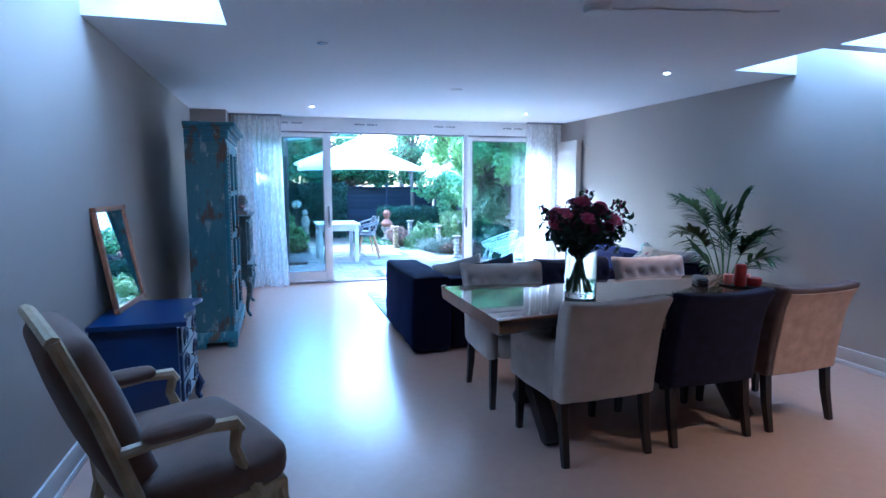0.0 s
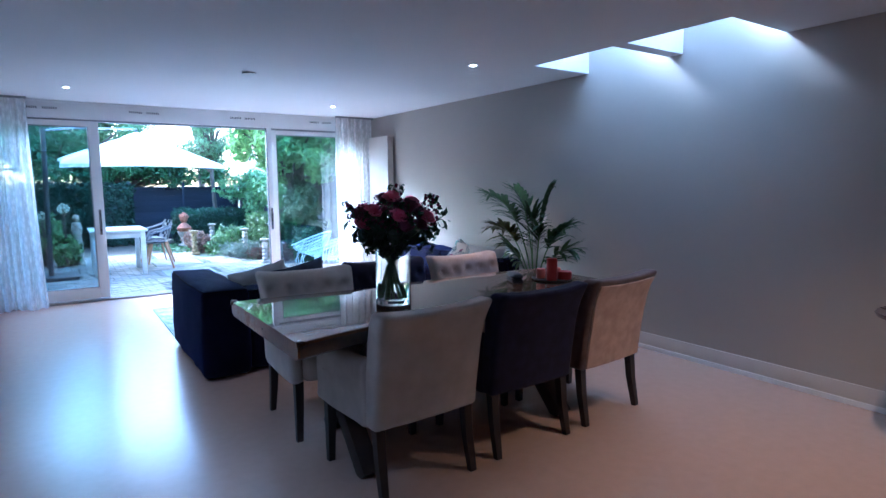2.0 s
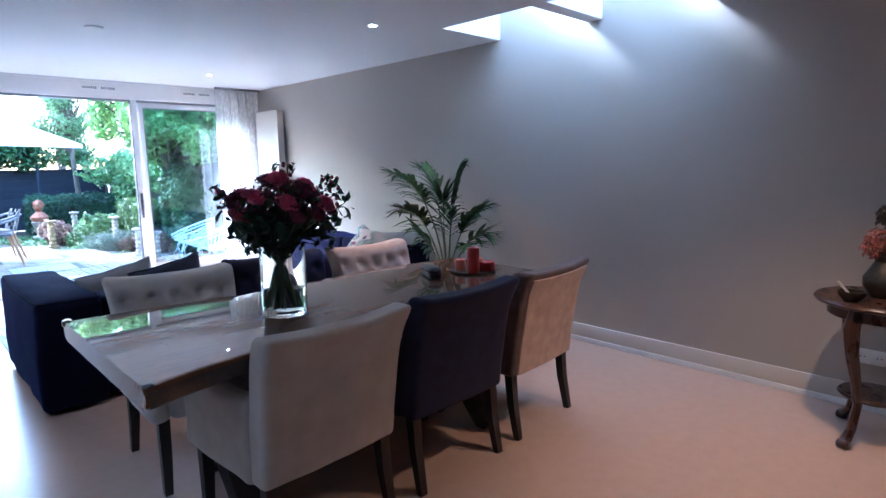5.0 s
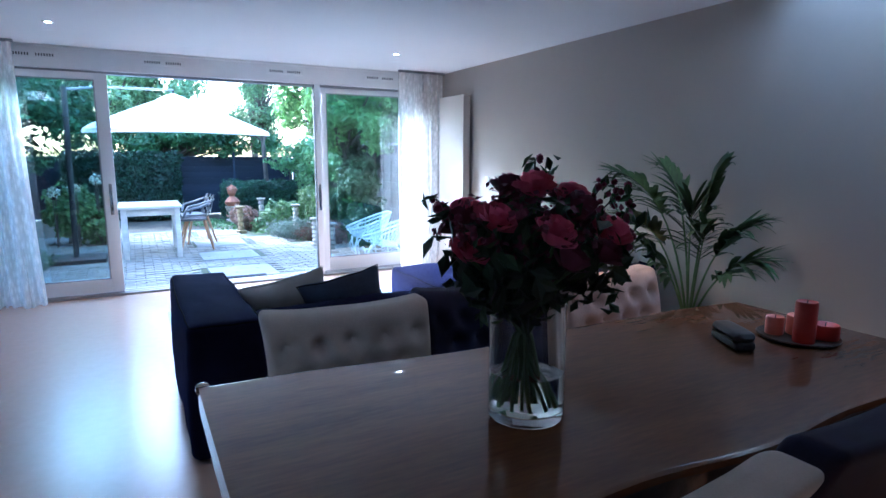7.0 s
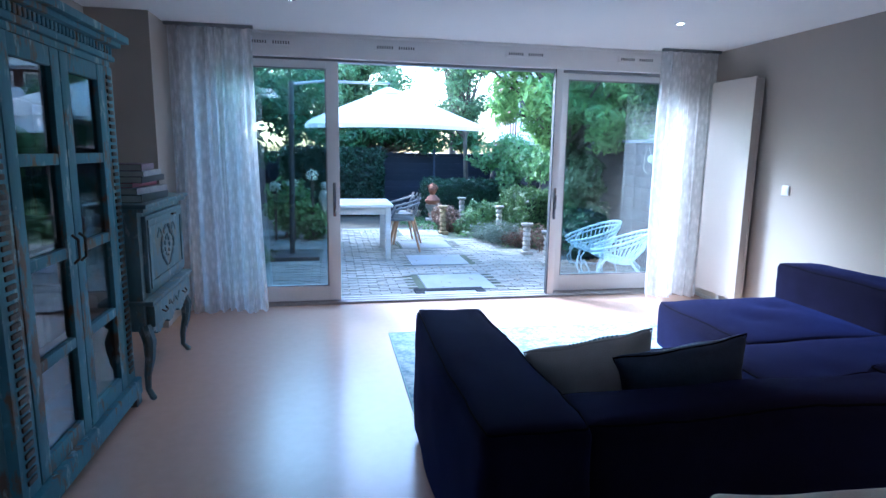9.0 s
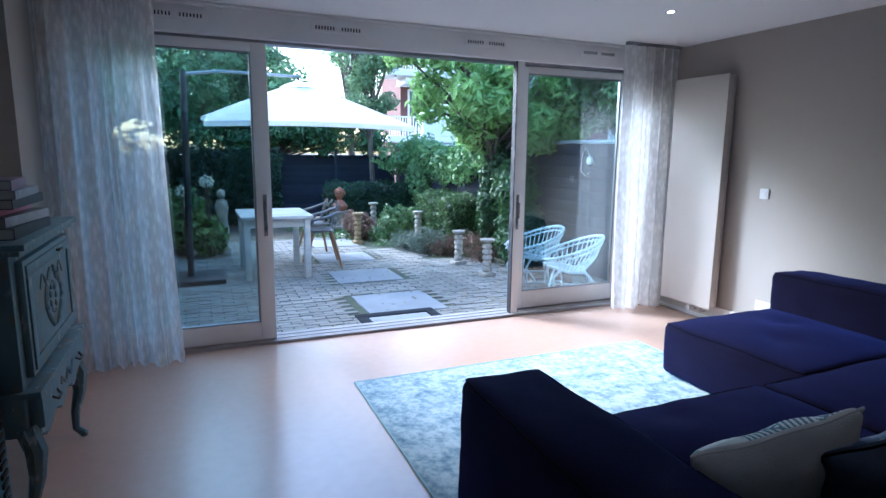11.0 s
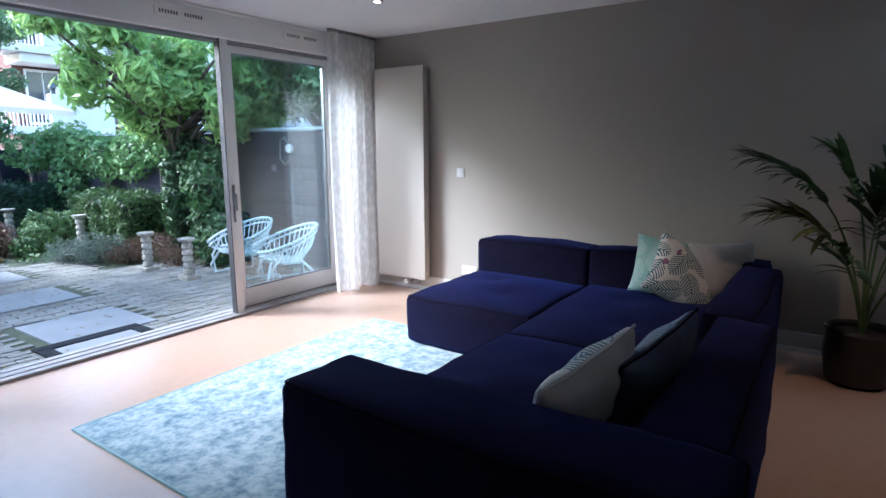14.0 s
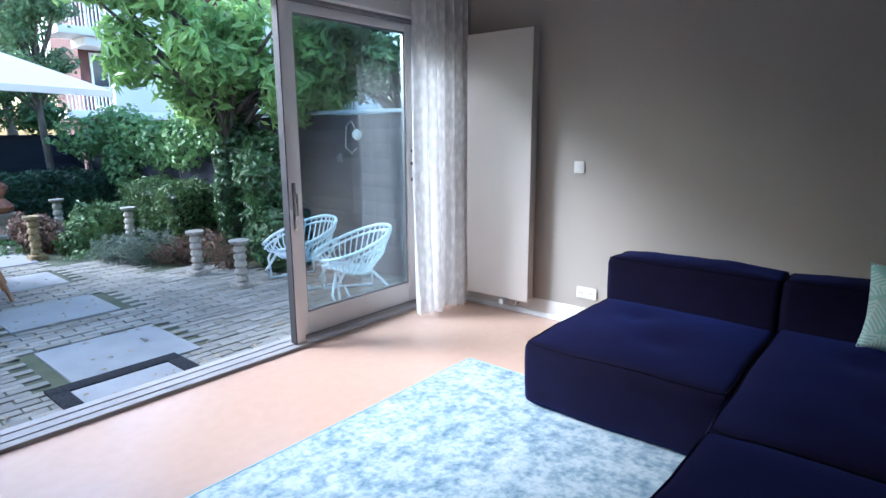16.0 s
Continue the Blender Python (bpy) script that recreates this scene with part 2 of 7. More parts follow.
M_LEAF = leafy("dark_leaf", (0.010, 0.030, 0.012), (0.030, 0.065, 0.022), 0.15)
M_ROSE = mat("rose_petal", (0.62, 0.075, 0.17), (0.80, 0.17, 0.29), size=0.03, rough=0.6, bump=0.05, vary=0.25)
M_ROSED = mat("wine_petal", (0.075, 0.008, 0.030), (0.14, 0.018, 0.055), size=0.03, rough=0.6, bump=0.05, vary=0.3)
M_PALM = leafy("palm_leaf", (0.014, 0.038, 0.012), (0.045, 0.090, 0.026), 0.12, 0.6)
M_PALMY = leafy("yellowing_palm_leaf", (0.06, 0.075, 0.016), (0.15, 0.15, 0.035), 0.15, 0.6)
M_SOIL = mat("soil", (0.02, 0.013, 0.008), (0.06, 0.04, 0.025), size=0.03, rough=0.95, bump=0.8, fine=40)
M_PAPER = mat("book_page", (0.55, 0.52, 0.47), (0.66, 0.63, 0.58), size=0.03, rough=0.8, stretch=(1, 1, 9))
M_BLACKCLOTH = mat("black_cover", (0.015, 0.016, 0.02), (0.03, 0.032, 0.04), size=0.1, rough=0.5)
M_PINKCOVER = mat("pink_cover", (0.42, 0.07, 0.13), (0.50, 0.10, 0.17), size=0.1, rough=0.4)
M_GREYCOVER = mat("grey_cover", (0.20, 0.20, 0.22), (0.32, 0.32, 0.34), size=0.05, rough=0.5)
M_GREYPILLOW = mat("grey_linen", (0.40, 0.39, 0.38), (0.50, 0.49, 0.475), size=0.1, rough=0.95, bump=0.4, fine=220)
M_DENIM = mat("slate_blue_cloth", (0.030, 0.040, 0.075), (0.06, 0.08, 0.13), size=0.08, rough=0.9, bump=0.4, fine=220)
M_PLASTIC = mat("white_plastic", (0.66, 0.65, 0.62), (0.72, 0.71, 0.68), size=0.3, rough=0.4, bump=0.02)
M_BRICKP = mat("paving_brick", (0.16, 0.16, 0.142), (0.29, 0.275, 0.245), size=0.35, rough=0.9, bump=0.5, fine=90, vary=0.42)
M_SLAB = mat("concrete_slab", (0.22, 0.23, 0.238), (0.30, 0.305, 0.312), size=0.25, rough=0.9, bump=0.25, fine=120)
M_SAND = mat("mossy_joint", (0.035, 0.048, 0.022), (0.085, 0.095, 0.055), size=0.25, rough=0.95, bump=0.5)
M_FENCE = mat("black_stained_boards", (0.012, 0.014, 0.024), (0.028, 0.031, 0.048), size=0.3, rough=0.9, bump=0.4, fine=40, stretch=(0.3, 0.3, 2), vary=0.3)
M_CAP = mat("fence_cap", (0.30, 0.34, 0.38), (0.4, 0.44, 0.48), size=0.3, rough=0.6)
M_STONE = mat("weathered_stone", (0.20, 0.185, 0.155), (0.42, 0.39, 0.34), size=0.06, rough=0.95, bump=0.9, fine=50)
M_RUSTSTONE = mat("mossy_stone", (0.13, 0.095, 0.045), (0.30, 0.235, 0.13), size=0.05, rough=0.95, bump=0.9, fine=50)
M_TERRA = mat("terracotta", (0.19, 0.075, 0.042), (0.35, 0.155, 0.085), size=0.05, rough=0.85, bump=0.5)
M_RATTAN = mat("pale_blue_rattan", (0.48, 0.58, 0.62), (0.66, 0.74, 0.77), size=0.1, rough=0.5, bump=0.1)
M_GTABLE = mat("whitewashed_wood", (0.42, 0.42, 0.40), (0.62, 0.62, 0.59), size=0.1, rough=0.8, bump=0.4, stretch=(0.3, 1, 1))
M_GCHAIR = mat("grey_shell", (0.10, 0.11, 0.125), (0.17, 0.18, 0.20), size=0.1, rough=0.5)
M_OAK = mat("oak_leg", (0.25, 0.13, 0.06), (0.40, 0.23, 0.12), size=0.06, rough=0.6, stretch=(1, 1, 0.2))
M_CANVAS = leafy("parasol_canvas", (0.74, 0.73, 0.68), (0.80, 0.79, 0.74), 0.5, 0.9, 0.8)
M_POLE = mat("anthracite_pole", (0.03, 0.032, 0.036), (0.055, 0.058, 0.062), size=0.2, rough=0.45, metal=0.5)
M_HEDGE = leafy("yew_leaf", (0.010, 0.034, 0.016), (0.030, 0.075, 0.030), 0.15)
M_IVY = leafy("ivy_leaf", (0.06, 0.13, 0.045), (0.17, 0.28, 0.10), 0.3)
M_LAUREL = leafy("laurel_leaf", (0.035, 0.095, 0.030), (0.10, 0.20, 0.065), 0.28)
M_MAGN = leafy("magnolia_leaf", (0.10, 0.20, 0.055), (0.30, 0.44, 0.14), 0.38)
M_TREE = leafy("birch_leaf", (0.11, 0.20, 0.085), (0.26, 0.38, 0.18), 0.4)
M_LAV = leafy("lavender_leaf", (0.11, 0.15, 0.12), (0.22, 0.27, 0.22), 0.2)
M_DRY = leafy("dried_flower", (0.13, 0.075, 0.05), (0.25, 0.155, 0.11), 0.2)
M_BOX = leafy("boxwood_leaf", (0.04, 0.09, 0.025), (0.12, 0.19, 0.06), 0.2)
M_HYDR = leafy("hydrangea_head", (0.40, 0.42, 0.32), (0.62, 0.60, 0.50), 0.3)
M_DARKIVY = leafy("dark_ivy_leaf", (0.018, 0.050, 0.016), (0.065, 0.130, 0.040), 0.2)
M_TRUNK = mat("bark", (0.05, 0.04, 0.032), (0.14, 0.115, 0.09), size=0.06, rough=0.95, bump=1.0, fine=25, stretch=(1, 1, 0.3))
M_HOUSE = mat("red_facade", (0.095, 0.045, 0.040), (0.15, 0.072, 0.062), size=0.4, rough=0.9, bump=0.3, fine=20)
M_PARAPET = mat("white_render", (0.62, 0.62, 0.62), (0.74, 0.74, 0.74), size=1.2, rough=0.8)
M_HGLASS = mat("far_window", (0.03, 0.04, 0.05), (0.10, 0.12, 0.14), size=1.0, rough=0.1)
M_EARTH = mat("garden_earth", (0.04, 0.032, 0.02), (0.10, 0.085, 0.055), size=0.3, rough=0.95, bump=0.8, fine=25)
M_LAMP = emit("spot_glow", (1.0, 0.93, 0.82), 14.0)
M_DRYLEAF = mat("fallen_leaf", (0.14, 0.10, 0.05), (0.40, 0.33, 0.22), size=0.02, rough=0.9, vary=0.4)
M_MAT = mat("pebble_mat", (0.004, 0.0045, 0.006), (0.03, 0.032, 0.04), size=0.02, rough=0.9, spec=0.15, bump=0.6, fine=60, grain=0.6)


# ---- mesh helpers ----
def box(bm, x0, x1, y0, y1, z0, z1, bevel=0.0, m=None):
    r = bmesh.ops.create_cube(bm, size=1, matrix=Matrix.LocRotScale(((x0 + x1) / 2, (y0 + y1) / 2, (z0 + z1) / 2), None, (x1 - x0, y1 - y0, z1 - z0)))
    vs = r["verts"]
    if bevel:
        es = list({e for v in vs for e in v.link_edges})
        vs = bmesh.ops.bevel(bm, geom=es, offset=bevel, segments=2, affect="EDGES", profile=0.6)["verts"]
        vs = list({v for f in bm.faces for v in f.verts if v in set(vs)})
    if m is not None:
        bmesh.ops.transform(bm, matrix=m, verts=vs)
    return bm


def tube(bm, pts, radii, seg=8, caps=True):
    """A round bar along pts."""
    pts = [Vector(p) for p in pts]
    if not isinstance(radii, (list, tuple)):
        radii = [radii] * len(pts)
    rings = []
    side = None
    for i, p in enumerate(pts):
        d = (pts[min(i + 1, len(pts) - 1)] - pts[max(i - 1, 0)]).normalized()
        if side is None:
            side = d.orthogonal().normalized()
        side = (side - d * side.dot(d))
        side = side.normalized() if side.length > 1e-6 else d.orthogonal().normalized()
        up = d.cross(side)
        rings.append([bm.verts.new(p + radii[i] * (math.cos(a) * side + math.sin(a) * up)) for a in (2 * math.pi * k / seg for k in range(seg))])
    for a, b in zip(rings, rings[1:]):
        for k in range(seg):
            bm.faces.new((a[k], a[(k + 1) % seg], b[(k + 1) % seg], b[k]))
    if caps:
        bm.faces.new(rings[0][::-1])
        bm.faces.new(rings[-1])
    return bm


def lathe(bm, prof, cx=0, cy=0, cz=0, seg=24, close=True):
    """A turned body: prof holds (radius, height) from the bottom up."""
    rings = [[bm.verts.new((cx + r * math.cos(a), cy + r * math.sin(a), cz + z)) for a in (2 * math.pi * k / seg for k in range(seg))] for r, z in prof]
    for a, b in zip(rings, rings[1:]):
        for k in range(seg):
            bm.faces.new((a[k], a[(k + 1) % seg], b[(k + 1) % seg], b[k]))
    if close:
        bm.faces.new(rings[0][::-1])
        bm.faces.new(rings[-1])
    return bm


def soft_box(bm, x0, x1, y0, y1, z0, z1, r=0.05, puff=0.0, n=8, shape=None):
    """A cushion: a box with rounded edges of radius r, its faces swollen by puff metres; shape(u, v, w, p) may move a point further."""
    c = Vector(((x0 + x1) / 2, (y0 + y1) / 2, (z0 + z1) / 2))
    h = Vector(((x1 - x0) / 2, (y1 - y0) / 2, (z1 - z0) / 2))

    def ticks(a):
        k = min(r, a * 0.9)
        inner = [-(a - k) + 2 * (a - k) * i / n for i in range(n + 1)]
        return [-a, -a + 0.29 * k, -a + 0.62 * k] + inner + [a - 0.62 * k, a - 0.29 * k, a]

    seen = {}
    t = [ticks(h[i]) for i in range(3)]

    def vert(i, j, k):
        key = (i, j, k)
        if key not in seen:
            p = Vector((t[0][i], t[1][j], t[2][k]))
            q = Vector([max(-(h[a] - min(r, h[a] * 0.9)), min(h[a] - min(r, h[a] * 0.9), p[a])) for a in range(3)])
            d = p - q
            kk = min(r, min(h) * 0.9)
            if d.length > 1e-9:
                p = q + d.normalized() * kk if sum(abs(v) > 1e-9 for v in d) > 1 else p
            u = [p[a] / h[a] for a in range(3)]
            if puff:
                for a in range(3):
                    b, e = (a + 1) % 3, (a + 2) % 3
                    if abs(u[a]) > 0.7:
                        p[a] += math.copysign(puff * max(0, 1 - u[b] ** 2) * max(0, 1 - u[e] ** 2), u[a])
            if shape:
                p = shape(u[0], u[1], u[2], p)
            seen[key] = bm.verts.new(c + p)
        return seen[key]

    N = len(t[0]) - 1
    for a in range(N):
        for b in range(N):
            for f in (lambda i, j: (i, j, 0), lambda i, j: (j, i, N), lambda i, j: (j, 0, i), lambda i, j: (i, N, j), lambda i, j: (0, i, j), lambda i, j: (N, j, i)):
                try:
                    bm.faces.new([vert(*f(*q)) for q in ((a, b), (a, b + 1), (a + 1, b + 1), (a + 1, b))])
                except ValueError:
                    pass
    return bm


def mesh_of(name, bm, material, smooth=True):
    me = bpy.data.meshes.new(name)
    bmesh.ops.recalc_face_normals(bm, faces=bm.faces)
    bm.to_mesh(me)
    bm.free()
    me.materials.append(material)
    if smooth:
        me.shade_smooth()
        me.set_sharp_from_angle(angle=radians(38))
    return me


def part(name, bm, material, parent, label=""):
    ob = new(name, mesh_of(name, bm, material))
    ob.parent = parent
    return tagged(ob, label)


def alone(name, bm, material, label="", category="", group="", kind=""):
    return tagged(new(name, mesh_of(name, bm, material)), label, category, group, kind)


def thing(name, label, category, m=None, group="", kind=""):
    ob = new(name)
    ob.empty_display_size = 0.1
    if m is not None:
        ob.matrix_basis = m
    return tagged(ob, label, category, group, kind)


def B():
    return bmesh.new()


def wall_with_holes(axis, at0, at1, u0, u1, z0, z1, holes):
    """A wall slab normal to an axis, built of bars round its openings (u0, u1, z0, z1)."""
    bm = B()
    us = sorted({u0, u1, *(h[0] for h in holes), *(h[1] for h in holes)})
    for a, b in zip(us, us[1:]):
        mid = (a + b) / 2
        cuts = sorted((h[2], h[3]) for h in holes if h[0] < mid < h[1])
        lo = z0
        for c0, c1 in cuts + [(z1, z1)]:
            if c0 > lo + 1e-6:
                box(bm, *((at0, at1, a, b) if axis == "x" else (a, b, at0, at1)), lo, c0)
            lo = max(lo, c1)
    bmesh.ops.remove_doubles(bm, verts=bm.verts, dist=1e-5)
    return bm


def leaves(name, blobs, count, size, material, parent=None, seed=1, shell=0.55, wide=0.45, up=0.3, label=""):
    """A crown of folded leaves scattered through uneven blobs (x, y, z, rx, ry, rz)."""
    rg = np.random.default_rng(seed)
    vol = np.array([b[3] * b[4] * b[5] for b in blobs]) ** 0.75
    pick = rg.choice(len(blobs), count, p=vol / vol.sum())
    bl = np.array(blobs)[pick]
    d = rg.normal(size=(count, 3))
    d /= np.linalg.norm(d, axis=1)[:, None]
    lump = 1 + 0.22 * np.sin(d[:, 0] * 7 + bl[:, 1] * 5) * np.cos(d[:, 2] * 8 + bl[:, 0] * 3)
    rad = (shell + (1 - shell) * rg.random(count) ** 0.5) * lump
    c = bl[:, :3] + d * bl[:, 3:] * rad[:, None]
    nrm = d + rg.normal(scale=0.55, size=(count, 3)) + np.array([0, 0, up])
    nrm /= np.linalg.norm(nrm, axis=1)[:, None]
    t = np.cross(nrm, rg.normal(size=(count, 3)))
    t /= np.linalg.norm(t, axis=1)[:, None]
    b = np.cross(nrm, t)
    s = size * (0.6 + 0.8 * rg.random(count))[:, None]
    v = np.stack([c - t * s, c + b * s * wide + nrm * s * 0.18, c + t * s, c - b * s * wide + nrm * s * 0.18], 1).reshape(-1, 3)
    return leaf_mesh(name, v, count, material, parent, label)


def leaf_mesh(name, v, count, material, parent, label=""):
    me = bpy.data.meshes.new(name)
    i = np.arange(count) * 4
    tri = np.stack([i, i + 1, i + 2, i, i + 2, i + 3], 1).reshape(-1, 3)
    me.from_pydata(v.tolist(), [], tri.tolist())
    me.materials.append(material)
    ob = new(name, me)
    ob.parent = parent
    return tagged(ob, label)

# ---- the room: floor, walls, ceiling ----
XL, XR, YB, YF, ZC = -0.59, 4.70, -2.2, 9.40, 2.345

floor = alone("floor", box(B(), XL - 0.2, XR + 0.2, YB - 0.2, YF, -0.12, 0.0), M_FLOOR, "seamless pinkish tan linoleum floor with a satin sheen", "floor", kind="structure")
alone("wall_right", wall_with_holes("x", XR, XR + 0.25, YB - 0.2, YF + 0.16, -0.12, 3.1, []), M_WALL, "plain warm greige painted plaster wall", "wall", kind="structure")
alone("wall_left", wall_with_holes("x", XL - 0.25, XL, YB - 0.2, YF + 0.16, -0.12, 3.1, []), M_WALL, "plain greige painted plaster wall", "wall", kind="structure")
alone("wall_back", wall_with_holes("y", YB - 0.25, YB, XL, XR, -0.12, 3.1, []), M_WALL, "plain painted plaster wall", "wall", kind="structure")
alone("wall_garden", wall_with_holes("y", YF - 0.01, YF + 0.16, XL, XR, -0.12, 3.1, [(-0.1, 4.46, -0.12, 2.335)]), M_WALL, "plaster wall round the wide garden window", "wall", kind="structure")
alone("wall_pier", box(B(), XL, -0.17, 8.85, YF - 0.01, 0.0, ZC), M_WALL, "shallow plastered wall pier beside the curtain", "wall", kind="structure")
alone("wall_stub", box(B(), 4.03, XR, 1.30, 1.90, 0.0, ZC), M_WALL, "projecting painted wall end", "wall", kind="structure")

# the ceiling, with two light wells on the right and two on the left
bm = B()
wells = [(4.05, XR, 3.38, 4.13), (4.05, XR, 4.25, 5.06), (XL, 0.165, 2.95, 3.80), (XL, 0.165, 3.92, 4.755)]
xs = [XL, 0.165, 4.05, XR]
for xa, xb in zip(xs, xs[1:]):
    ya = YB
    for w in sorted((w for w in wells if w[0] < (xa + xb) / 2 < w[1]), key=lambda w: w[2]):
        box(bm, xa, xb, ya, w[2], ZC, ZC + 0.10)
        ya = w[3]
    box(bm, xa, xb, ya, YF - 0.01, ZC, ZC + 0.10)
bmesh.ops.remove_doubles(bm, verts=bm.verts, dist=1e-5)
alone("ceiling", bm, M_CEIL, "flat white plastered ceiling with light wells", "ceiling", kind="structure")
for k, (xa, xb, ya, yb) in enumerate(wells):
    shaft = B()
    t = 0.05
    if xa > 2:
        box(shaft, xa - t, xa, ya - t, yb + t, ZC + 0.10, ZC + 0.55)
    else:
        box(shaft, xb, xb + t, ya - t, yb + t, ZC + 0.10, ZC + 0.55)
    box(shaft, xa, xb, ya - t, ya, ZC + 0.10, ZC + 0.55)
    box(shaft, xa, xb, yb, yb + t, ZC + 0.10, ZC + 0.55)
    s = alone(f"skylight_{k + 1}", shaft, M_CEIL, "white plastered light well under a roof window", "skylight", kind="structure")
    fr = B()
    for q in ((xa, xb, ya, ya + 0.05), (xa, xb, yb - 0.05, yb), (xa, xa + 0.05, ya + 0.05, yb - 0.05), (xb - 0.05, xb, ya + 0.05, yb - 0.05)):
        box(fr, *q, ZC + 0.50, ZC + 0.54)
    part("window_frame", fr, M_WHITE, s)
    pn = part("pane", box(B(), xa + 0.05, xb - 0.05, ya + 0.05, yb - 0.05, ZC + 0.515, ZC + 0.523), M_PANE, s)
    pn.visible_shadow = False
# skirting: grey board with a white foot
def skirting(name, a, b, axis, at, side):
    s = thing(name, "painted skirting board with a white foot strip", "baseboard", kind="structure")
    for nm, z0, z1, d, m in (("board", 0.035, 0.135, 0.014, M_SKIRT), ("foot_strip", 0.0, 0.035, 0.020, M_WHITE)):
        q = (at, at + side * d) if side > 0 else (at + side * d, at)
        part(nm, box(B(), *((*q, a, b) if axis == "x" else (a, b, *q)), z0, z1, 0.003), m, s)
    return s


skirting("baseboard", 1.92, 9.38, "x", XR, -1)
skirting("baseboard", YB, 8.85, "x", XL, 1)
skirting("baseboard", 4.06, XR - 0.02, "y", 1.90, 1)
skirting("baseboard", 1.73, 1.835, "x", 4.03, -1)
alone("trim", box(B(), 4.015, 4.075, 1.84, 1.922, 0.0, ZC, 0.004), M_WHITE, "white corner trim up the wall end", "trim", kind="structure")

# door frame beside the wall end
df = thing("door_1", "white painted door frame with steel hinges", "door frame", kind="structure")
part("jamb", box(B(), 4.01, 4.09, 1.62, 1.72, 0.0, 2.1, 0.006), M_WHITE, df)
part("head", box(B(), 4.01, 4.09, 0.72, 1.72, 2.1, 2.2, 0.006), M_WHITE, df)
part("door_leaf", box(B(), 4.0, 4.029, 0.82, 1.62, 0.02, 2.1, 0.004), M_WHITE, df)
for z in (0.25, 1.35, 1.9):
    part("hinge", tube(B(), [(4.005, 1.625, z), (4.005, 1.625, z + 0.09)], 0.009), M_CHROME, df)

# ---- the garden window ----
# outer frame with header
win = thing("window_1", "wide white window wall with sliding glass doors, the middle standing open", "window", kind="structure")
fb = B()
box(fb, -0.10, 4.46, 9.36, 9.56, 2.150, 2.335, 0.004)
part("header", fb, M_WHITE, win)
part("header_lip", box(B(), -0.10, 4.46, 9.34, 9.36, 2.322, 2.342, 0.002), M_WHITE, win)
part("track", box(B(), 0.44, 4.375, 9.42, 9.53, 2.130, 2.150), M_GREYTRACK, win)
part("window_sill", box(B(), -0.10, 4.46, 9.37, 9.575, -0.10, 0.022, 0.004), M_SILL, win)
part("sill_rail", box(B(), 0.10, 4.30, 9.425, 9.435, 0.022, 0.027), M_SILL, win)
part("sill_rail", box(B(), 0.10, 4.30, 9.505, 9.515, 0.022, 0.027), M_SILL, win)
part("jamb", box(B(), -0.10, -0.02, 9.36, 9.56, 0.022, 2.150, 0.004), M_WHITE, win)
part("jamb", box(B(), 4.378, 4.46, 9.36, 9.56, 0.022, 2.150, 0.004), M_WHITE, win)
part("seal", box(B(), 3.140, 3.1475, 9.402, 9.458, 0.024, 2.149), M_DARK, win, "black rubber seal")
part("post", box(B(), 3.148, 3.213, 9.40, 9.46, 0.022, 2.150, 0.004), M_WHITE, win)


def vent(x0):
    v = thing("window_vent", "white slotted trickle vent in the window header", "vent", group="vents in the window header", kind="structure")
    part("cover", box(B(), x0 - 0.02, x0 + 0.36, 9.346, 9.36, 2.225, 2.285, 0.004), M_WHITE, v)
    for k in range(16):
        if k in (7, 8):
            continue
        x = x0 + 0.01 + k * 0.0205
        part("slot", box(B(), x, x + 0.010, 9.3445, 9.347, 2.243, 2.267), M_DARK, v)


for x in (0.44, 1.485, 2.655, 3.74):
    vent(x)


def sash(x0, x1, y, stile_l, stile_r, bottom, top, handle=None):
    s = thing("door_2", "white sliding glass door with a steel pull handle", "glass door", group="sliding garden doors", kind="structure")
    z0, z1 = 0.034, 2.130
    part("stile", box(B(), x0, x0 + stile_l, y - 0.025, y + 0.025, z0, z1, 0.004), M_WHITE, s)
    part("stile", box(B(), x1 - stile_r, x1, y - 0.025, y + 0.025, z0, z1, 0.004), M_WHITE, s)
    part("bottom_rail", box(B(), x0 + stile_l, x1 - stile_r, y - 0.024, y + 0.024, z0, z0 + bottom, 0.004), M_WHITE, s)
    part("top_rail", box(B(), x0 + stile_l, x1 - stile_r, y - 0.024, y + 0.024, z1 - top, z1, 0.004), M_WHITE, s)
    bd = B()
    a, b, c, d = x0 + stile_l, x1 - stile_r, z0 + bottom, z1 - top
    for q in ((a, a + 0.012, c, d), (b - 0.012, b, c, d), (a + 0.012, b - 0.012, c, c + 0.012), (a + 0.012, b - 0.012, d - 0.012, d)):
        box(bd, q[0], q[1], y - 0.014, y + 0.014, q[2], q[3], 0.002)
    part("glazing_bead", bd, M_GREYTRACK, s)
    p = part("pane", box(B(), a, b, y - 0.004, y + 0.004, c, d), M_PANE, s)
    p.visible_shadow = False
    if handle is not None:
        h = part("handle", box(B(), handle - 0.014, handle + 0.014, y - 0.033, y - 0.025, 0.80, 1.10, 0.004), M_CHROME, s, "long brushed steel handle plate")
        part("grip", tube(B(), [(handle, y - 0.033, 1.03), (handle, y - 0.06, 1.03), (handle, y - 0.06, 0.90)], 0.008), M_CHROME, h)
        part("keyhole", box(B(), handle - 0.005, handle + 0.005, y - 0.035, y - 0.033, 0.84, 0.87), M_DARK, h)
    return s


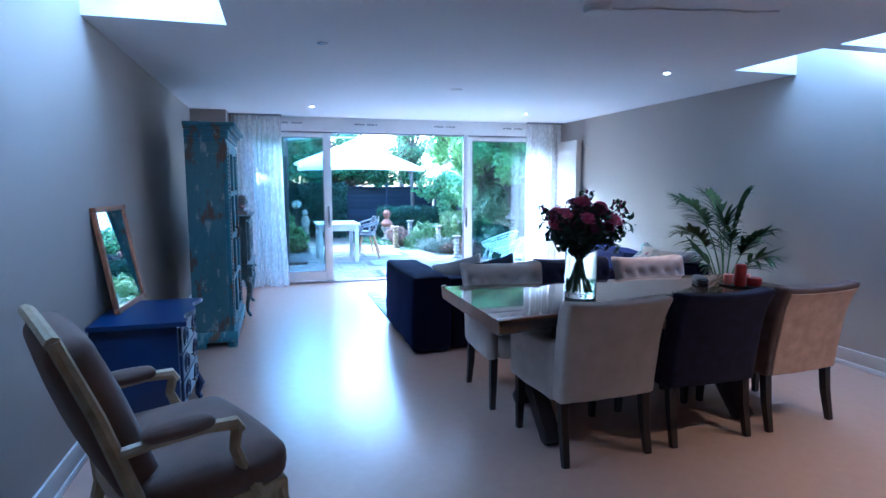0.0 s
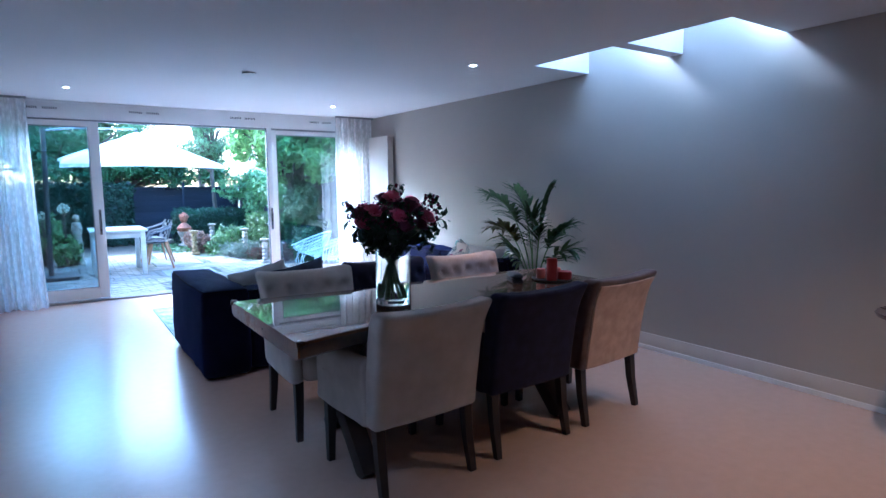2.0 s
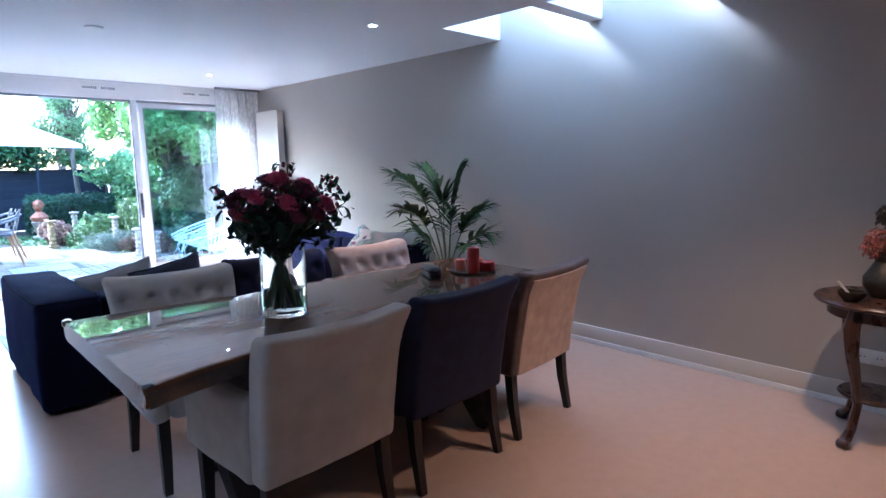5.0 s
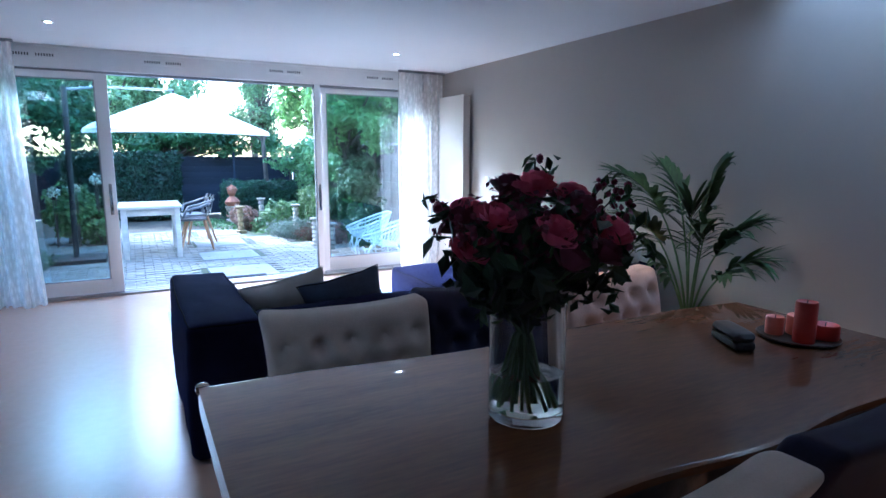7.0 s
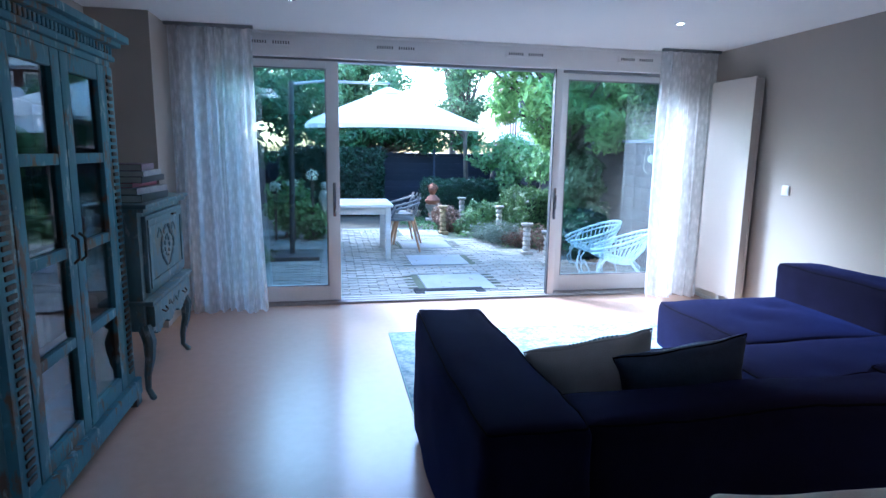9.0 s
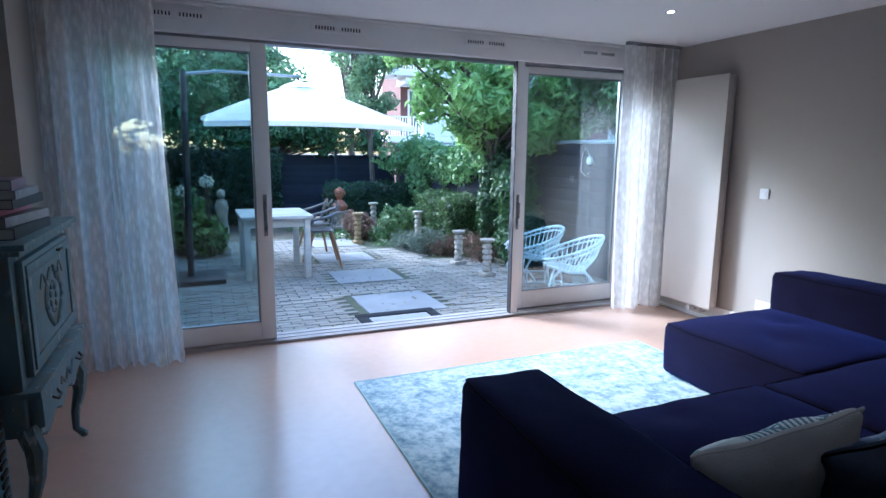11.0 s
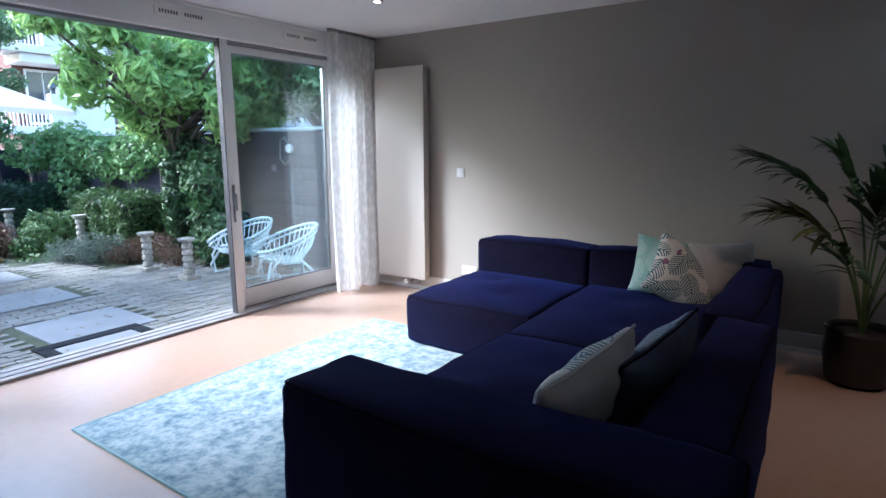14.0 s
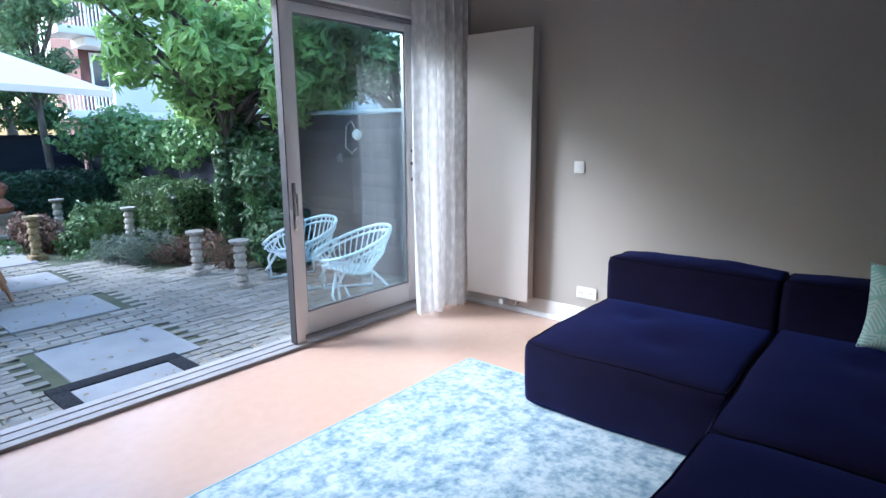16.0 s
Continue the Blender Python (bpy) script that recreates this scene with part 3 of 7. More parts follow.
sash(0.03, 1.165, 9.43, 0.10, 0.105, 0.13, 0.06, 1.118)
right_sash = sash(3.218, 4.375, 9.51, 0.085, 0.09, 0.15, 0.055)
part("lock_bar", tube(B(), [(4.325, 9.47, 0.98), (4.325, 9.47, 1.24)], 0.008, 8), M_WHITE, right_sash)
for z in (1.0, 1.12, 1.22):
    part("lock_knob", lathe(B(), [(0.012, 0), (0.018, 0.012), (0.010, 0.022)], seg=10), M_CHROME, right_sash).matrix_basis = pose(4.325, 9.478, z, 90, 0, 0)
hp = thing("door_handle", "long brushed steel pull on the door post", "handle", kind="structure")
part("plate", box(B(), 3.166, 3.194, 9.392, 9.40, 0.76, 1.06, 0.004), M_CHROME, hp)
part("grip", tube(B(), [(3.180, 9.392, 0.99), (3.180, 9.365, 0.99), (3.180, 9.365, 0.86)], 0.008), M_CHROME, hp)


# ---- curtains ----
# unseen block, added outside the glass to keep daylight off the curtain's left edge
alone("curtain_light_block", box(B(), -0.40, 0.12, 9.585, 9.70, -0.10, 2.35, 0.004), M_WALL, "unseen block added outside the window to shade the curtain's left edge", "wall", kind="structure")


def curtain(x0, x1, y, folds, seed, spread=0.0):
    c = thing("curtain", "sheer white curtain with woven leaf pattern on a grey rail", "curtain", group="curtains at the garden window")
    rg = random.Random(seed)
    n, rows = folds * 10, 26
    ph = [rg.uniform(-0.5, 0.5) for _ in range(folds + 2)]
    bm = B()
    vs = []
    for r in range(rows + 1):
        w = r / rows
        z = 2.318 - w * 2.298
        row = []
        for i in range(n + 1):
            u = i / n
            f = u * folds
            k = int(f)
            amp = 0.036 + 0.016 * math.sin(ph[min(k, folds)] * 7)
            amp *= 0.75 + 0.5 * w
            x = x0 + (x1 - x0) * (u + 0.30 / folds * math.sin(u * 11 + seed)) + spread * w * w * (u - 0.25)
            yy = y + amp * math.sin(2 * math.pi * (f + 0.12 * math.sin(3 * w + ph[min(k, folds)] * 4))) - 0.02 * w * math.sin(u * 9)
            row.append(bm.verts.new((x, yy, z + (0.01 * math.sin(u * 13) if r == rows else 0))))
        vs.append(row)
    for r in range(rows):
        for i in range(n):
            bm.faces.new((vs[r][i], vs[r][i + 1], vs[r + 1][i + 1], vs[r + 1][i]))
    ob = part("cloth", bm, M_SHEER, c)
    part("rail", box(B(), min(x0, x1) - 0.02, max(x0, x1) + 0.03, y - 0.02, y + 0.02, 2.320, 2.3445, 0.003), M_GREYTRACK, c, "grey curtain rail")
    for k in range(folds * 2):
        x = x0 + (x1 - x0) * (k + 0.5) / (folds * 2)
        part("hook", box(B(), x - 0.004, x + 0.004, y - 0.006, y + 0.006, 2.305, 2.321), M_PLASTIC, c)
    return c


curtain(-0.14, 0.47, 9.20, 8, 3, 0.07)
curtain(4.10, 4.64, 9.20, 7, 5, -0.06)

# ---- radiator ----
rad = thing("radiator", "tall beige flat-panel radiator on the wall", "radiator", pose(0.118, 0.095, 0))
part("front_panel", box(B(), 4.452, 4.470, 8.475, 9.035, 0.125, 2.045, 0.006), M_RAD, rad)
part("casing", box(B(), 4.470, 4.53, 8.49, 9.02, 0.14, 2.03, 0.004), M_RAD, rad)
part("rear_panel", box(B(), 4.53, 4.545, 8.485, 9.025, 0.13, 2.04, 0.004), M_RAD, rad)
for y in (8.56, 8.90):
    for z in (0.35, 1.8):
        part("bracket", box(B(), 4.545, XR - 0.118, y, y + 0.03, z, z + 0.05), M_GREYTRACK, rad)
for y in (8.62, 8.72):
    part("pipe", tube(B(), [(4.52, y, 0.14), (4.52, y, 0.07), (4.56, y, 0.07), (XR - 0.118, y, 0.07)], 0.009), M_CHROME, rad)
part("valve", tube(B(), [(4.47, 8.72, 0.085), (4.53, 8.72, 0.085)], 0.022, 12), M_PLASTIC, rad)


def wall_plate(name, label, y, z, n, cat):
    w = thing(name, label, cat)
    for k in range(n):
        yy = y + k * 0.075
        part("frame", box(B(), XR - 0.011, XR, yy - 0.040, yy + 0.0345, z - 0.04, z + 0.04, 0.004), M_PLASTIC, w)
        if name == "light_switch":
            part("rocker", box(B(), XR - 0.016, XR - 0.011, yy - 0.026, yy + 0.026, z - 0.026, z + 0.026, 0.003), M_PLASTIC, w)
        else:
            part("insert", lathe(B(), [(0.022, 0), (0.022, 0.003), (0.018, 0.002)], seg=20), M_PLASTIC, w).matrix_basis = pose(XR - 0.011, yy, z, 0, -90, 0)
            for d in (-0.009, 0.009):
                part("contact_hole", box(B(), XR - 0.0150, XR - 0.0135, yy + d - 0.003, yy + d + 0.003, z - 0.003, z + 0.003), M_DARK, w)


wall_plate("light_switch", "square white plastic rocker light switch on the wall", 8.263, 1.118, 1, "light switch")
wall_plate("power_socket", "double white plastic power socket above the skirting", 8.13, 0.245, 2, "socket")
wall_plate("power_socket", "double white plastic power socket behind the side table", 2.40, 0.30, 2, "socket")


# ---- ceiling fittings ----
def spot(x, y, lit=True, power=9.0):
    s = thing("ceiling_spot", "small round recessed ceiling spotlight" + (", lit" if lit else ", switched off"), "spotlight", group="recessed ceiling spots")
    part("ring", lathe(B(), [(0.022, -0.004), (0.037, -0.004), (0.039, 0.0), (0.022, 0.0)], x, y, ZC - 0.0005, 24, False), M_CHROME, s)
    part("lens", lathe(B(), [(0.022, -0.003), (0.021, -0.0005)], x, y, ZC, 20), M_LAMP if lit else M_GREYTRACK, s)
    if lit:
        la = new("spot_light", bpy.data.lights.new("spot_light", "SPOT"))
        la.data.energy, la.data.color, la.data.spot_size, la.data.spot_blend, la.data.shadow_soft_size = power, (1.0, 0.58, 0.28), radians(95), 0.8, 0.03
        la.matrix_world = Matrix.Translation((x, y, ZC - 0.012))


spot(3.60, 5.31, power=4.5)
spot(3.64, 8.266, power=3.0)
spot(0.848, 8.265, power=3.0)
spot(0.738, 5.04, False)
spot(3.46, 2.42, power=7.0)
sd = thing("smoke_detector", "round white smoke detector with a loose white cable", "smoke detector")
part("body", lathe(B(), [(0.075, 0), (0.075, -0.018), (0.062, -0.034), (0.03, -0.038)], 2.06, 3.84, ZC - 0.0005, 28), M_PLASTIC, sd)
part("cable", tube(B(), [(2.13 + 0.09 * k, 3.84 - 0.02 * k + 0.015 * math.sin(k * 1.7), ZC - 0.006) for k in range(11)], 0.004, 6), M_PLASTIC, sd)
cd = thing("ceiling_disc", "flat white blanking disc on the ceiling", "ceiling fixture")
part("cover", lathe(B(), [(0.06, 0), (0.058, -0.008), (0.05, -0.011)], 2.15, 6.60, ZC - 0.0005, 24), M_PLASTIC, cd)


# ---- sofa, rug, cushions ----
def upholstered(name, sofa, b, r=0.042, puff=0.018, label="", wob=0.012, dimples=()):
    wide, deep = (b[1] - b[0]) / 2, (b[3] - b[2]) / 2

    def shape(u, v, w, p):
        q = Vector((p.x * 3 + b[0] * 3, p.y * 3 + b[2], p.z * 3))
        p = p + wob * Vector(noise.noise_vector(q)) + 0.4 * wob * Vector(noise.noise_vector(q * 3.7))
        if w > 0.6:
            for du, dv in dimples:
                d = math.hypot((u - du) * wide, (v - dv) * deep)
                p = p - Vector((0, 0, 0.026 * math.exp(-(d / 0.10) ** 2)))
            p = p - Vector((0, 0, 0.010 * max(abs(u), abs(v)) ** 6))
        return p
    ob = part(name, soft_box(B(), *b, r=r, puff=puff, n=16, shape=shape), M_NAVY, sofa, label)
    half = Vector(((b[1] - b[0]) / 2, (b[3] - b[2]) / 2, (b[5] - b[4]) / 2))
    mid = Vector(((b[0] + b[1]) / 2, (b[2] + b[3]) / 2, (b[4] + b[5]) / 2))
    inset = r * 0.26
    pts = []
    for k in range(81):
        a = 2 * math.pi * k / 80
        c, sn = math.cos(a), math.sin(a)
        f = 1 / max(abs(c), abs(sn))
        p = Vector((c * f * (half.x - inset), sn * f * (half.y - inset), 0))
        core = Vector((max(-half.x + r, min(half.x - r, p.x)), max(-half.y + r, min(half.y - r, p.y)), 0))
        if (p - core).length > r - inset:
            p = core + (p - core).normalized() * (r - inset)
        p.z = half.z - inset
        pts.append(mid + shape(p.x / half.x, p.y / half.y, 0.97, p) + Vector((0, 0, 0.004)))
    part("piping", tube(B(), pts, 0.0035, 5), M_SEAM, ob)
    return ob


sf = thing("sofa", "low navy blue modular corner sofa standing partly on the rug", "sofa")
upholstered("armrest", sf, (1.465, 1.798, 5.58, 6.850, 0.02, 0.65), label="broad block armrest")
upholstered("seat", sf, (1.79, 3.06, 5.80, 6.925, 0.02, 0.365), puff=0.030, dimples=((-0.35, 0.2), (0.35, 0.2), (0.0, -0.5), (0.0, 0.75)))
upholstered("backrest", sf, (1.79, 3.06, 5.64, 5.88, 0.02, 0.625))
upholstered("seat", sf, (3.06, 4.37, 5.80, 6.93, 0.02, 0.362), puff=0.030, dimples=((-0.4, 0.1), (0.4, 0.3)))
upholstered("backrest", sf, (3.06, 4.36, 5.72, 5.95, 0.02, 0.62))
upholstered("chaise_seat", sf, (3.385, 4.37, 6.93, 7.872, 0.02, 0.356), puff=0.026, dimples=((-0.3, -0.2), (0.35, 0.3)))
upholstered("backrest", sf, (4.335, 4.63, 6.93, 7.872, 0.02, 0.615))
upholstered("backrest", sf, (4.335, 4.57, 5.80, 6.93, 0.02, 0.625))

M_RUG = mat("faded_rug", (0.11, 0.18, 0.22), (0.52, 0.57, 0.565), size=0.12, rough=0.95, bump=0.6, fine=34, grain=0.36)
rug_ramp = M_RUG.node_tree.nodes["Color Ramp"].color_ramp
rug_ramp.elements.new(0.44).color = (0.20, 0.285, 0.335, 1)
rug_ramp.elements.new(0.54).color = (0.37, 0.44, 0.465, 1)
rug_ramp.elements[0].position = 0.36
rug_noise = M_RUG.node_tree.nodes["Noise Texture"]
rug_noise.inputs["Detail"].default_value, rug_noise.inputs["Roughness"].default_value = 11, 0.70
M_RUGEDGE = mat("rug_binding", (0.25, 0.40, 0.43), (0.34, 0.48, 0.50), size=0.1, rough=0.9)
rg_ = thing("rug", "pale blue-green distressed vintage-pattern rug on the floor", "rug")
part("carpet", box(B(), 1.51, 3.69, 6.30, 8.43, 0.0, 0.011, 0.003), M_RUG, rg_)
bd = B()
for q in ((1.502, 1.51, 6.30, 8.43), (3.69, 3.698, 6.30, 8.43), (1.502, 3.698, 8.43, 8.438), (1.502, 3.698, 6.292, 6.30)):
    box(bd, *q, 0.0, 0.012)
part("binding", bd, M_RUGEDGE, rg_)


def pillow_shape(u, v, w, p):
    t = max(0.0, (1 - abs(u) ** 2.6)) * max(0.0, (1 - abs(w) ** 2.6))
    pinch = 1 - 0.10 * (1 - u * u) * (w * w) - 0.0
    p = Vector((p.x * (1 - 0.10 * (1 - w * w)), p.y * (0.12 + 1.0 * t ** 0.55), p.z * (1 - 0.10 * (1 - u * u))))
    return p + 0.010 * Vector(noise.noise_vector(p * 9))


def pillow(label, m, material, w=0.48, h=0.42, t=0.15, back=None, front=None):
    pl = thing("throw_pillow", label, "pillow", m, group="pillows on the sofa")
    cover = part("cover", soft_box(B(), -w / 2, w / 2, -t / 2, t / 2, 0, h, r=0.03, n=14, shape=pillow_shape), material, pl)
    if front:
        cover.data.materials.append(front)
        for f in cover.data.polygons:
            f.material_index = 1 if f.center.y > 0.015 else 0
    rim = []
    for k in range(65):
        a = 2 * math.pi * k / 64
        c, sn = math.cos(a), math.sin(a)
        f = 0.995 / max(abs(c), abs(sn))
        rim.append(Vector((0, 0, h / 2)) + pillow_shape(c * f, 0, sn * f, Vector((c * f * w / 2, 0, sn * f * h / 2))))
    part("seam", tube(B(), rim, 0.004, 5), back or material, pl)
    return pl


def palm_print(name, ground, motif, accent):
    """Printed cloth: feathered palm fronds, each turned its own way, over soft patches of a second colour."""
    m = mat(name, ground, tuple(min(1, c * 1.15) for c in ground), size=0.3, rough=0.9, bump=0.3, fine=260)
    nt = m.node_tree
    p = nt.nodes["Principled BSDF"]
    add, link = nt.nodes.new, nt.links.new

    def calc(op, a, b=None):
        n = add("ShaderNodeMath")
        n.operation = op
        for k, v in enumerate((a, b)):
            if v is None:
                continue
            if isinstance(v, (int, float)):
                n.inputs[k].default_value = v
            else:
                link(v, n.inputs[k])
        return n.outputs[0]

    src = p.inputs["Base Color"].links[0].from_socket
    tc, sp, flat = add("ShaderNodeTexCoord"), add("ShaderNodeSeparateXYZ"), add("ShaderNodeCombineXYZ")
    link(tc.outputs["Object"], sp.inputs[0])
    link(sp.outputs[0], flat.inputs[0])
    link(sp.outputs[2], flat.inputs[1])
    vo, sub, turn, uv = add("ShaderNodeTexVoronoi"), add("ShaderNodeVectorMath"), add("ShaderNodeVectorRotate"), add("ShaderNodeSeparateXYZ")
    vo.voronoi_dimensions = "2D"
    vo.inputs["Scale"].default_value = 8.0
    link(flat.outputs[0], vo.inputs[0])
    sub.operation = "SUBTRACT"
    link(flat.outputs[0], sub.inputs[0])
    link(vo.outputs["Position"], sub.inputs[1])
    turn.rotation_type = "Z_AXIS"
    link(sub.outputs[0], turn.inputs["Vector"])
    sc = add("ShaderNodeSeparateColor")
    link(vo.outputs["Color"], sc.inputs[0])
    link(calc("MULTIPLY", sc.outputs[0], 6.28), turn.inputs["Angle"])
    link(turn.outputs[0], uv.inputs[0])
    u, v = uv.outputs[0], calc("ABSOLUTE", calc("ADD", uv.outputs[1], calc("MULTIPLY", calc("POWER", calc("ABSOLUTE", uv.outputs[0]), 2), 1.8)))
    width = calc("MULTIPLY", calc("SUBTRACT", 1, calc("POWER", calc("ABSOLUTE", calc("MULTIPLY", u, 9)), 2)), 0.060)
    inside = calc("LESS_THAN", v, width)
    comb = calc("GREATER_THAN", calc("SINE", calc("MULTIPLY", calc("SUBTRACT", u, calc("MULTIPLY", v, 0.9)), 330)), 0.0)
    rib = calc("LESS_THAN", v, 0.0025)
    frond_mask = calc("MULTIPLY", inside, calc("MAXIMUM", comb, rib))
    n = add("ShaderNodeTexNoise")
    n.inputs["Scale"].default_value = 6
    link(tc.outputs["Object"], n.inputs["Vector"])
    for fac, col in ((calc("GREATER_THAN", n.outputs["Fac"], 0.64), accent), (frond_mask, motif)):
        mx = add("ShaderNodeMix")
        mx.data_type = "RGBA"
        link(fac, mx.inputs[0])
        link(src, mx.inputs[6])
        mx.inputs[7].default_value = (*col, 1)
        src = mx.outputs[2]
    link(src, p.inputs["Base Color"])
    return m


M_PRINT = palm_print("palm_print_cloth", (0.70, 0.68, 0.64), (0.06, 0.15, 0.18), (0.30, 0.12, 0.22))
M_MINT = palm_print("mint_print_cloth", (0.28, 0.47, 0.42), (0.50, 0.62, 0.57), (0.36, 0.50, 0.46))
M_PALE = palm_print("pale_print_cloth", (0.60, 0.62, 0.62), (0.12, 0.22, 0.27), (0.48, 0.56, 0.58))
M_BLUEPRINT = palm_print("blue_print_cloth", (0.16, 0.22, 0.33), (0.30, 0.36, 0.42), (0.09, 0.13, 0.21))
pillow("taupe linen pillow with palm-print front on the sofa seat", pose(2.09, 6.15, 0.410, 22, -14, -17), M_GREYPILLOW, 0.46, 0.350, 0.15, front=M_PALE)
pillow("slate blue pillow with dark back on the sofa seat", pose(2.37, 6.02, 0.405, 22, -14, -17), M_DENIM, 0.45, 0.37, 0.14, M_SEAM, front=M_BLUEPRINT)
pillow("mint green palm-print pillow on the sofa corner", pose(4.22, 6.37, 0.365, -24, 8, -74), M_MINT, 0.46, 0.40, 0.14)
pillow("cream palm-print pillow propped on its corner", pose(4.04, 6.27, 0.365, -34, 30, -62), M_PRINT, 0.47, 0.44, 0.15)
pillow("pale grey pillow in the corner of the sofa", pose(4.30, 6.00, 0.38, -20, 0, -50), M_GREYPILLOW, 0.44, 0.38, 0.14)


# ---- dining table and chairs ----
def edge_near(x):
    return float(np.interp(x, [1.535, 1.75, 1.97, 2.475, 3.0, 3.4, 3.685], [3.565, 3.63, 3.685, 3.665, 3.665, 3.68, 3.715])) + 0.012 * math.sin(x * 9)


def edge_far(x):
    return float(np.interp(x, [1.535, 2.0, 2.4, 2.9, 3.3, 3.685], [4.60, 4.55, 4.525, 4.54, 4.56, 4.50])) + 0.010 * math.sin(x * 7 + 1)


tb = thing("dining_table", "glossy live-edge walnut dining table on dark crossed legs", "table", pose(-0.105, 0.005, 0))
bm = B()
nx = 60
rows = []
for i in range(nx + 1):
    x = 1.535 + (3.685 - 1.535) * i / nx
    a, b = edge_near(x), edge_far(x)
    ring = [(x, a + 0.030, 0.685), (x, a + 0.004, 0.700), (x, a, 0.735), (x, a + 0.006, 0.757), (x, a + 0.014, 0.760), (x, a + 0.020, 0.7602)]
    ring += [(x, a + 0.020 + (b - a - 0.040) * k / 6, 0.7602) for k in range(1, 6)]
    ring += [(x, b - 0.020, 0.7602), (x, b - 0.014, 0.760), (x, b - 0.006, 0.757), (x, b, 0.735), (x, b - 0.004, 0.700), (x, b - 0.030, 0.685)]
    rows.append([bm.verts.new(q) for q in ring])
for p, q in zip(rows, rows[1:]):
    for k in range(len(p)):
        bm.faces.new((p[k], p[(k + 1) % len(p)], q[(k + 1) % len(p)], q[k]))
bm.faces.new(rows[0])
bm.faces.new(rows[-1][::-1])
slab_top = part("tabletop", bm, M_TABLE, tb)
for f in slab_top.data.polygons:
    if abs(f.normal.x) > 0.9:
        f.use_smooth = False
for side, fn in ((-1, edge_near), (1, edge_far)):
    bm = B()
    rr = []
    for i in range(nx + 1):
        x = 1.545 + (3.675 - 1.545) * i / nx
        y = fn(x) + side * (0.003 + 0.004 * noise.noise(Vector((x * 14, side, 0))))
        rr.append([bm.verts.new((x, y - side * 0.03, 0.682)), bm.verts.new((x, y, 0.698)), bm.verts.new((x, y + side * 0.003, 0.728)), bm.verts.new((x, y, 0.748))])
    for p, q in zip(rr, rr[1:]):
        for k in range(3):
            bm.faces.new((p[k], p[k + 1], q[k + 1], q[k]))
    part("live_edge", bm, M_BARK, tb, "dark bark edge under lacquer")
for cx in (1.98, 3.26):
    for sg in (-1, 1):
        bm = B()
        box(bm, -0.045, 0.045, -0.045, 0.045, -0.475, 0.475, 0.005, pose(cx + 0.047 * sg, 4.10, 0.345, 44 * sg, 0, 0) )
        part("leg", bm, M_LEG, tb)
    part("cleat", box(B(), cx - 0.10, cx + 0.10, 3.82, 4.40, 0.655, 0.684, 0.004), M_LEG, tb)
part("stretcher", box(B(), 2.04, 3.20, 4.07, 4.13, 0.31, 0.38, 0.004), M_LEG, tb)
for x, y in ((1.547, 4.588), (1.549, 3.586)):
    part("corner_bumper", soft_box(B(), x - 0.018, x + 0.018, y - 0.018, y + 0.018, 0.735, 0.768, r=0.012, n=3), M_CLEAR, tb, "clear plastic corner guard")


TUFTS = [((-0.80 + 0.40 * k) if r % 2 == 0 else (-0.60 + 0.40 * k), 0.62 - 0.34 * r) for r in range(4) for k in range(5 if r % 2 == 0 else 4)]


def back_line(z):
    """How far the chair's back leans out at height z above the seat rail."""
    return -0.085 * (z / 0.56) ** 1.3 - 0.045 * max(0.0, (z - 0.36) / 0.20) ** 2


def tuft(u, v, w, p):
    if v > 0.3:
        best = min(math.hypot(u - bx, (w - bz) * 1.0) for bx, bz in TUFTS)
        f = min(1.0, best / 0.22)
        edge = max(abs(u), abs(w)) ** 8
        p = p + Vector((0, 0.046 * (1 - (1 - f) ** 2) - 0.034 - 0.010 * edge, 0))
    p = p + Vector((0, 0.012 * u * u, 0)) + 0.0022 * Vector(noise.noise_vector(p * 8))
    rise = max(0.0, (w - 0.1) / 0.9) ** 2
    return p + rise * Vector((0.018 * u, 0, 0.020 * abs(u) ** 2.2 - 0.004))


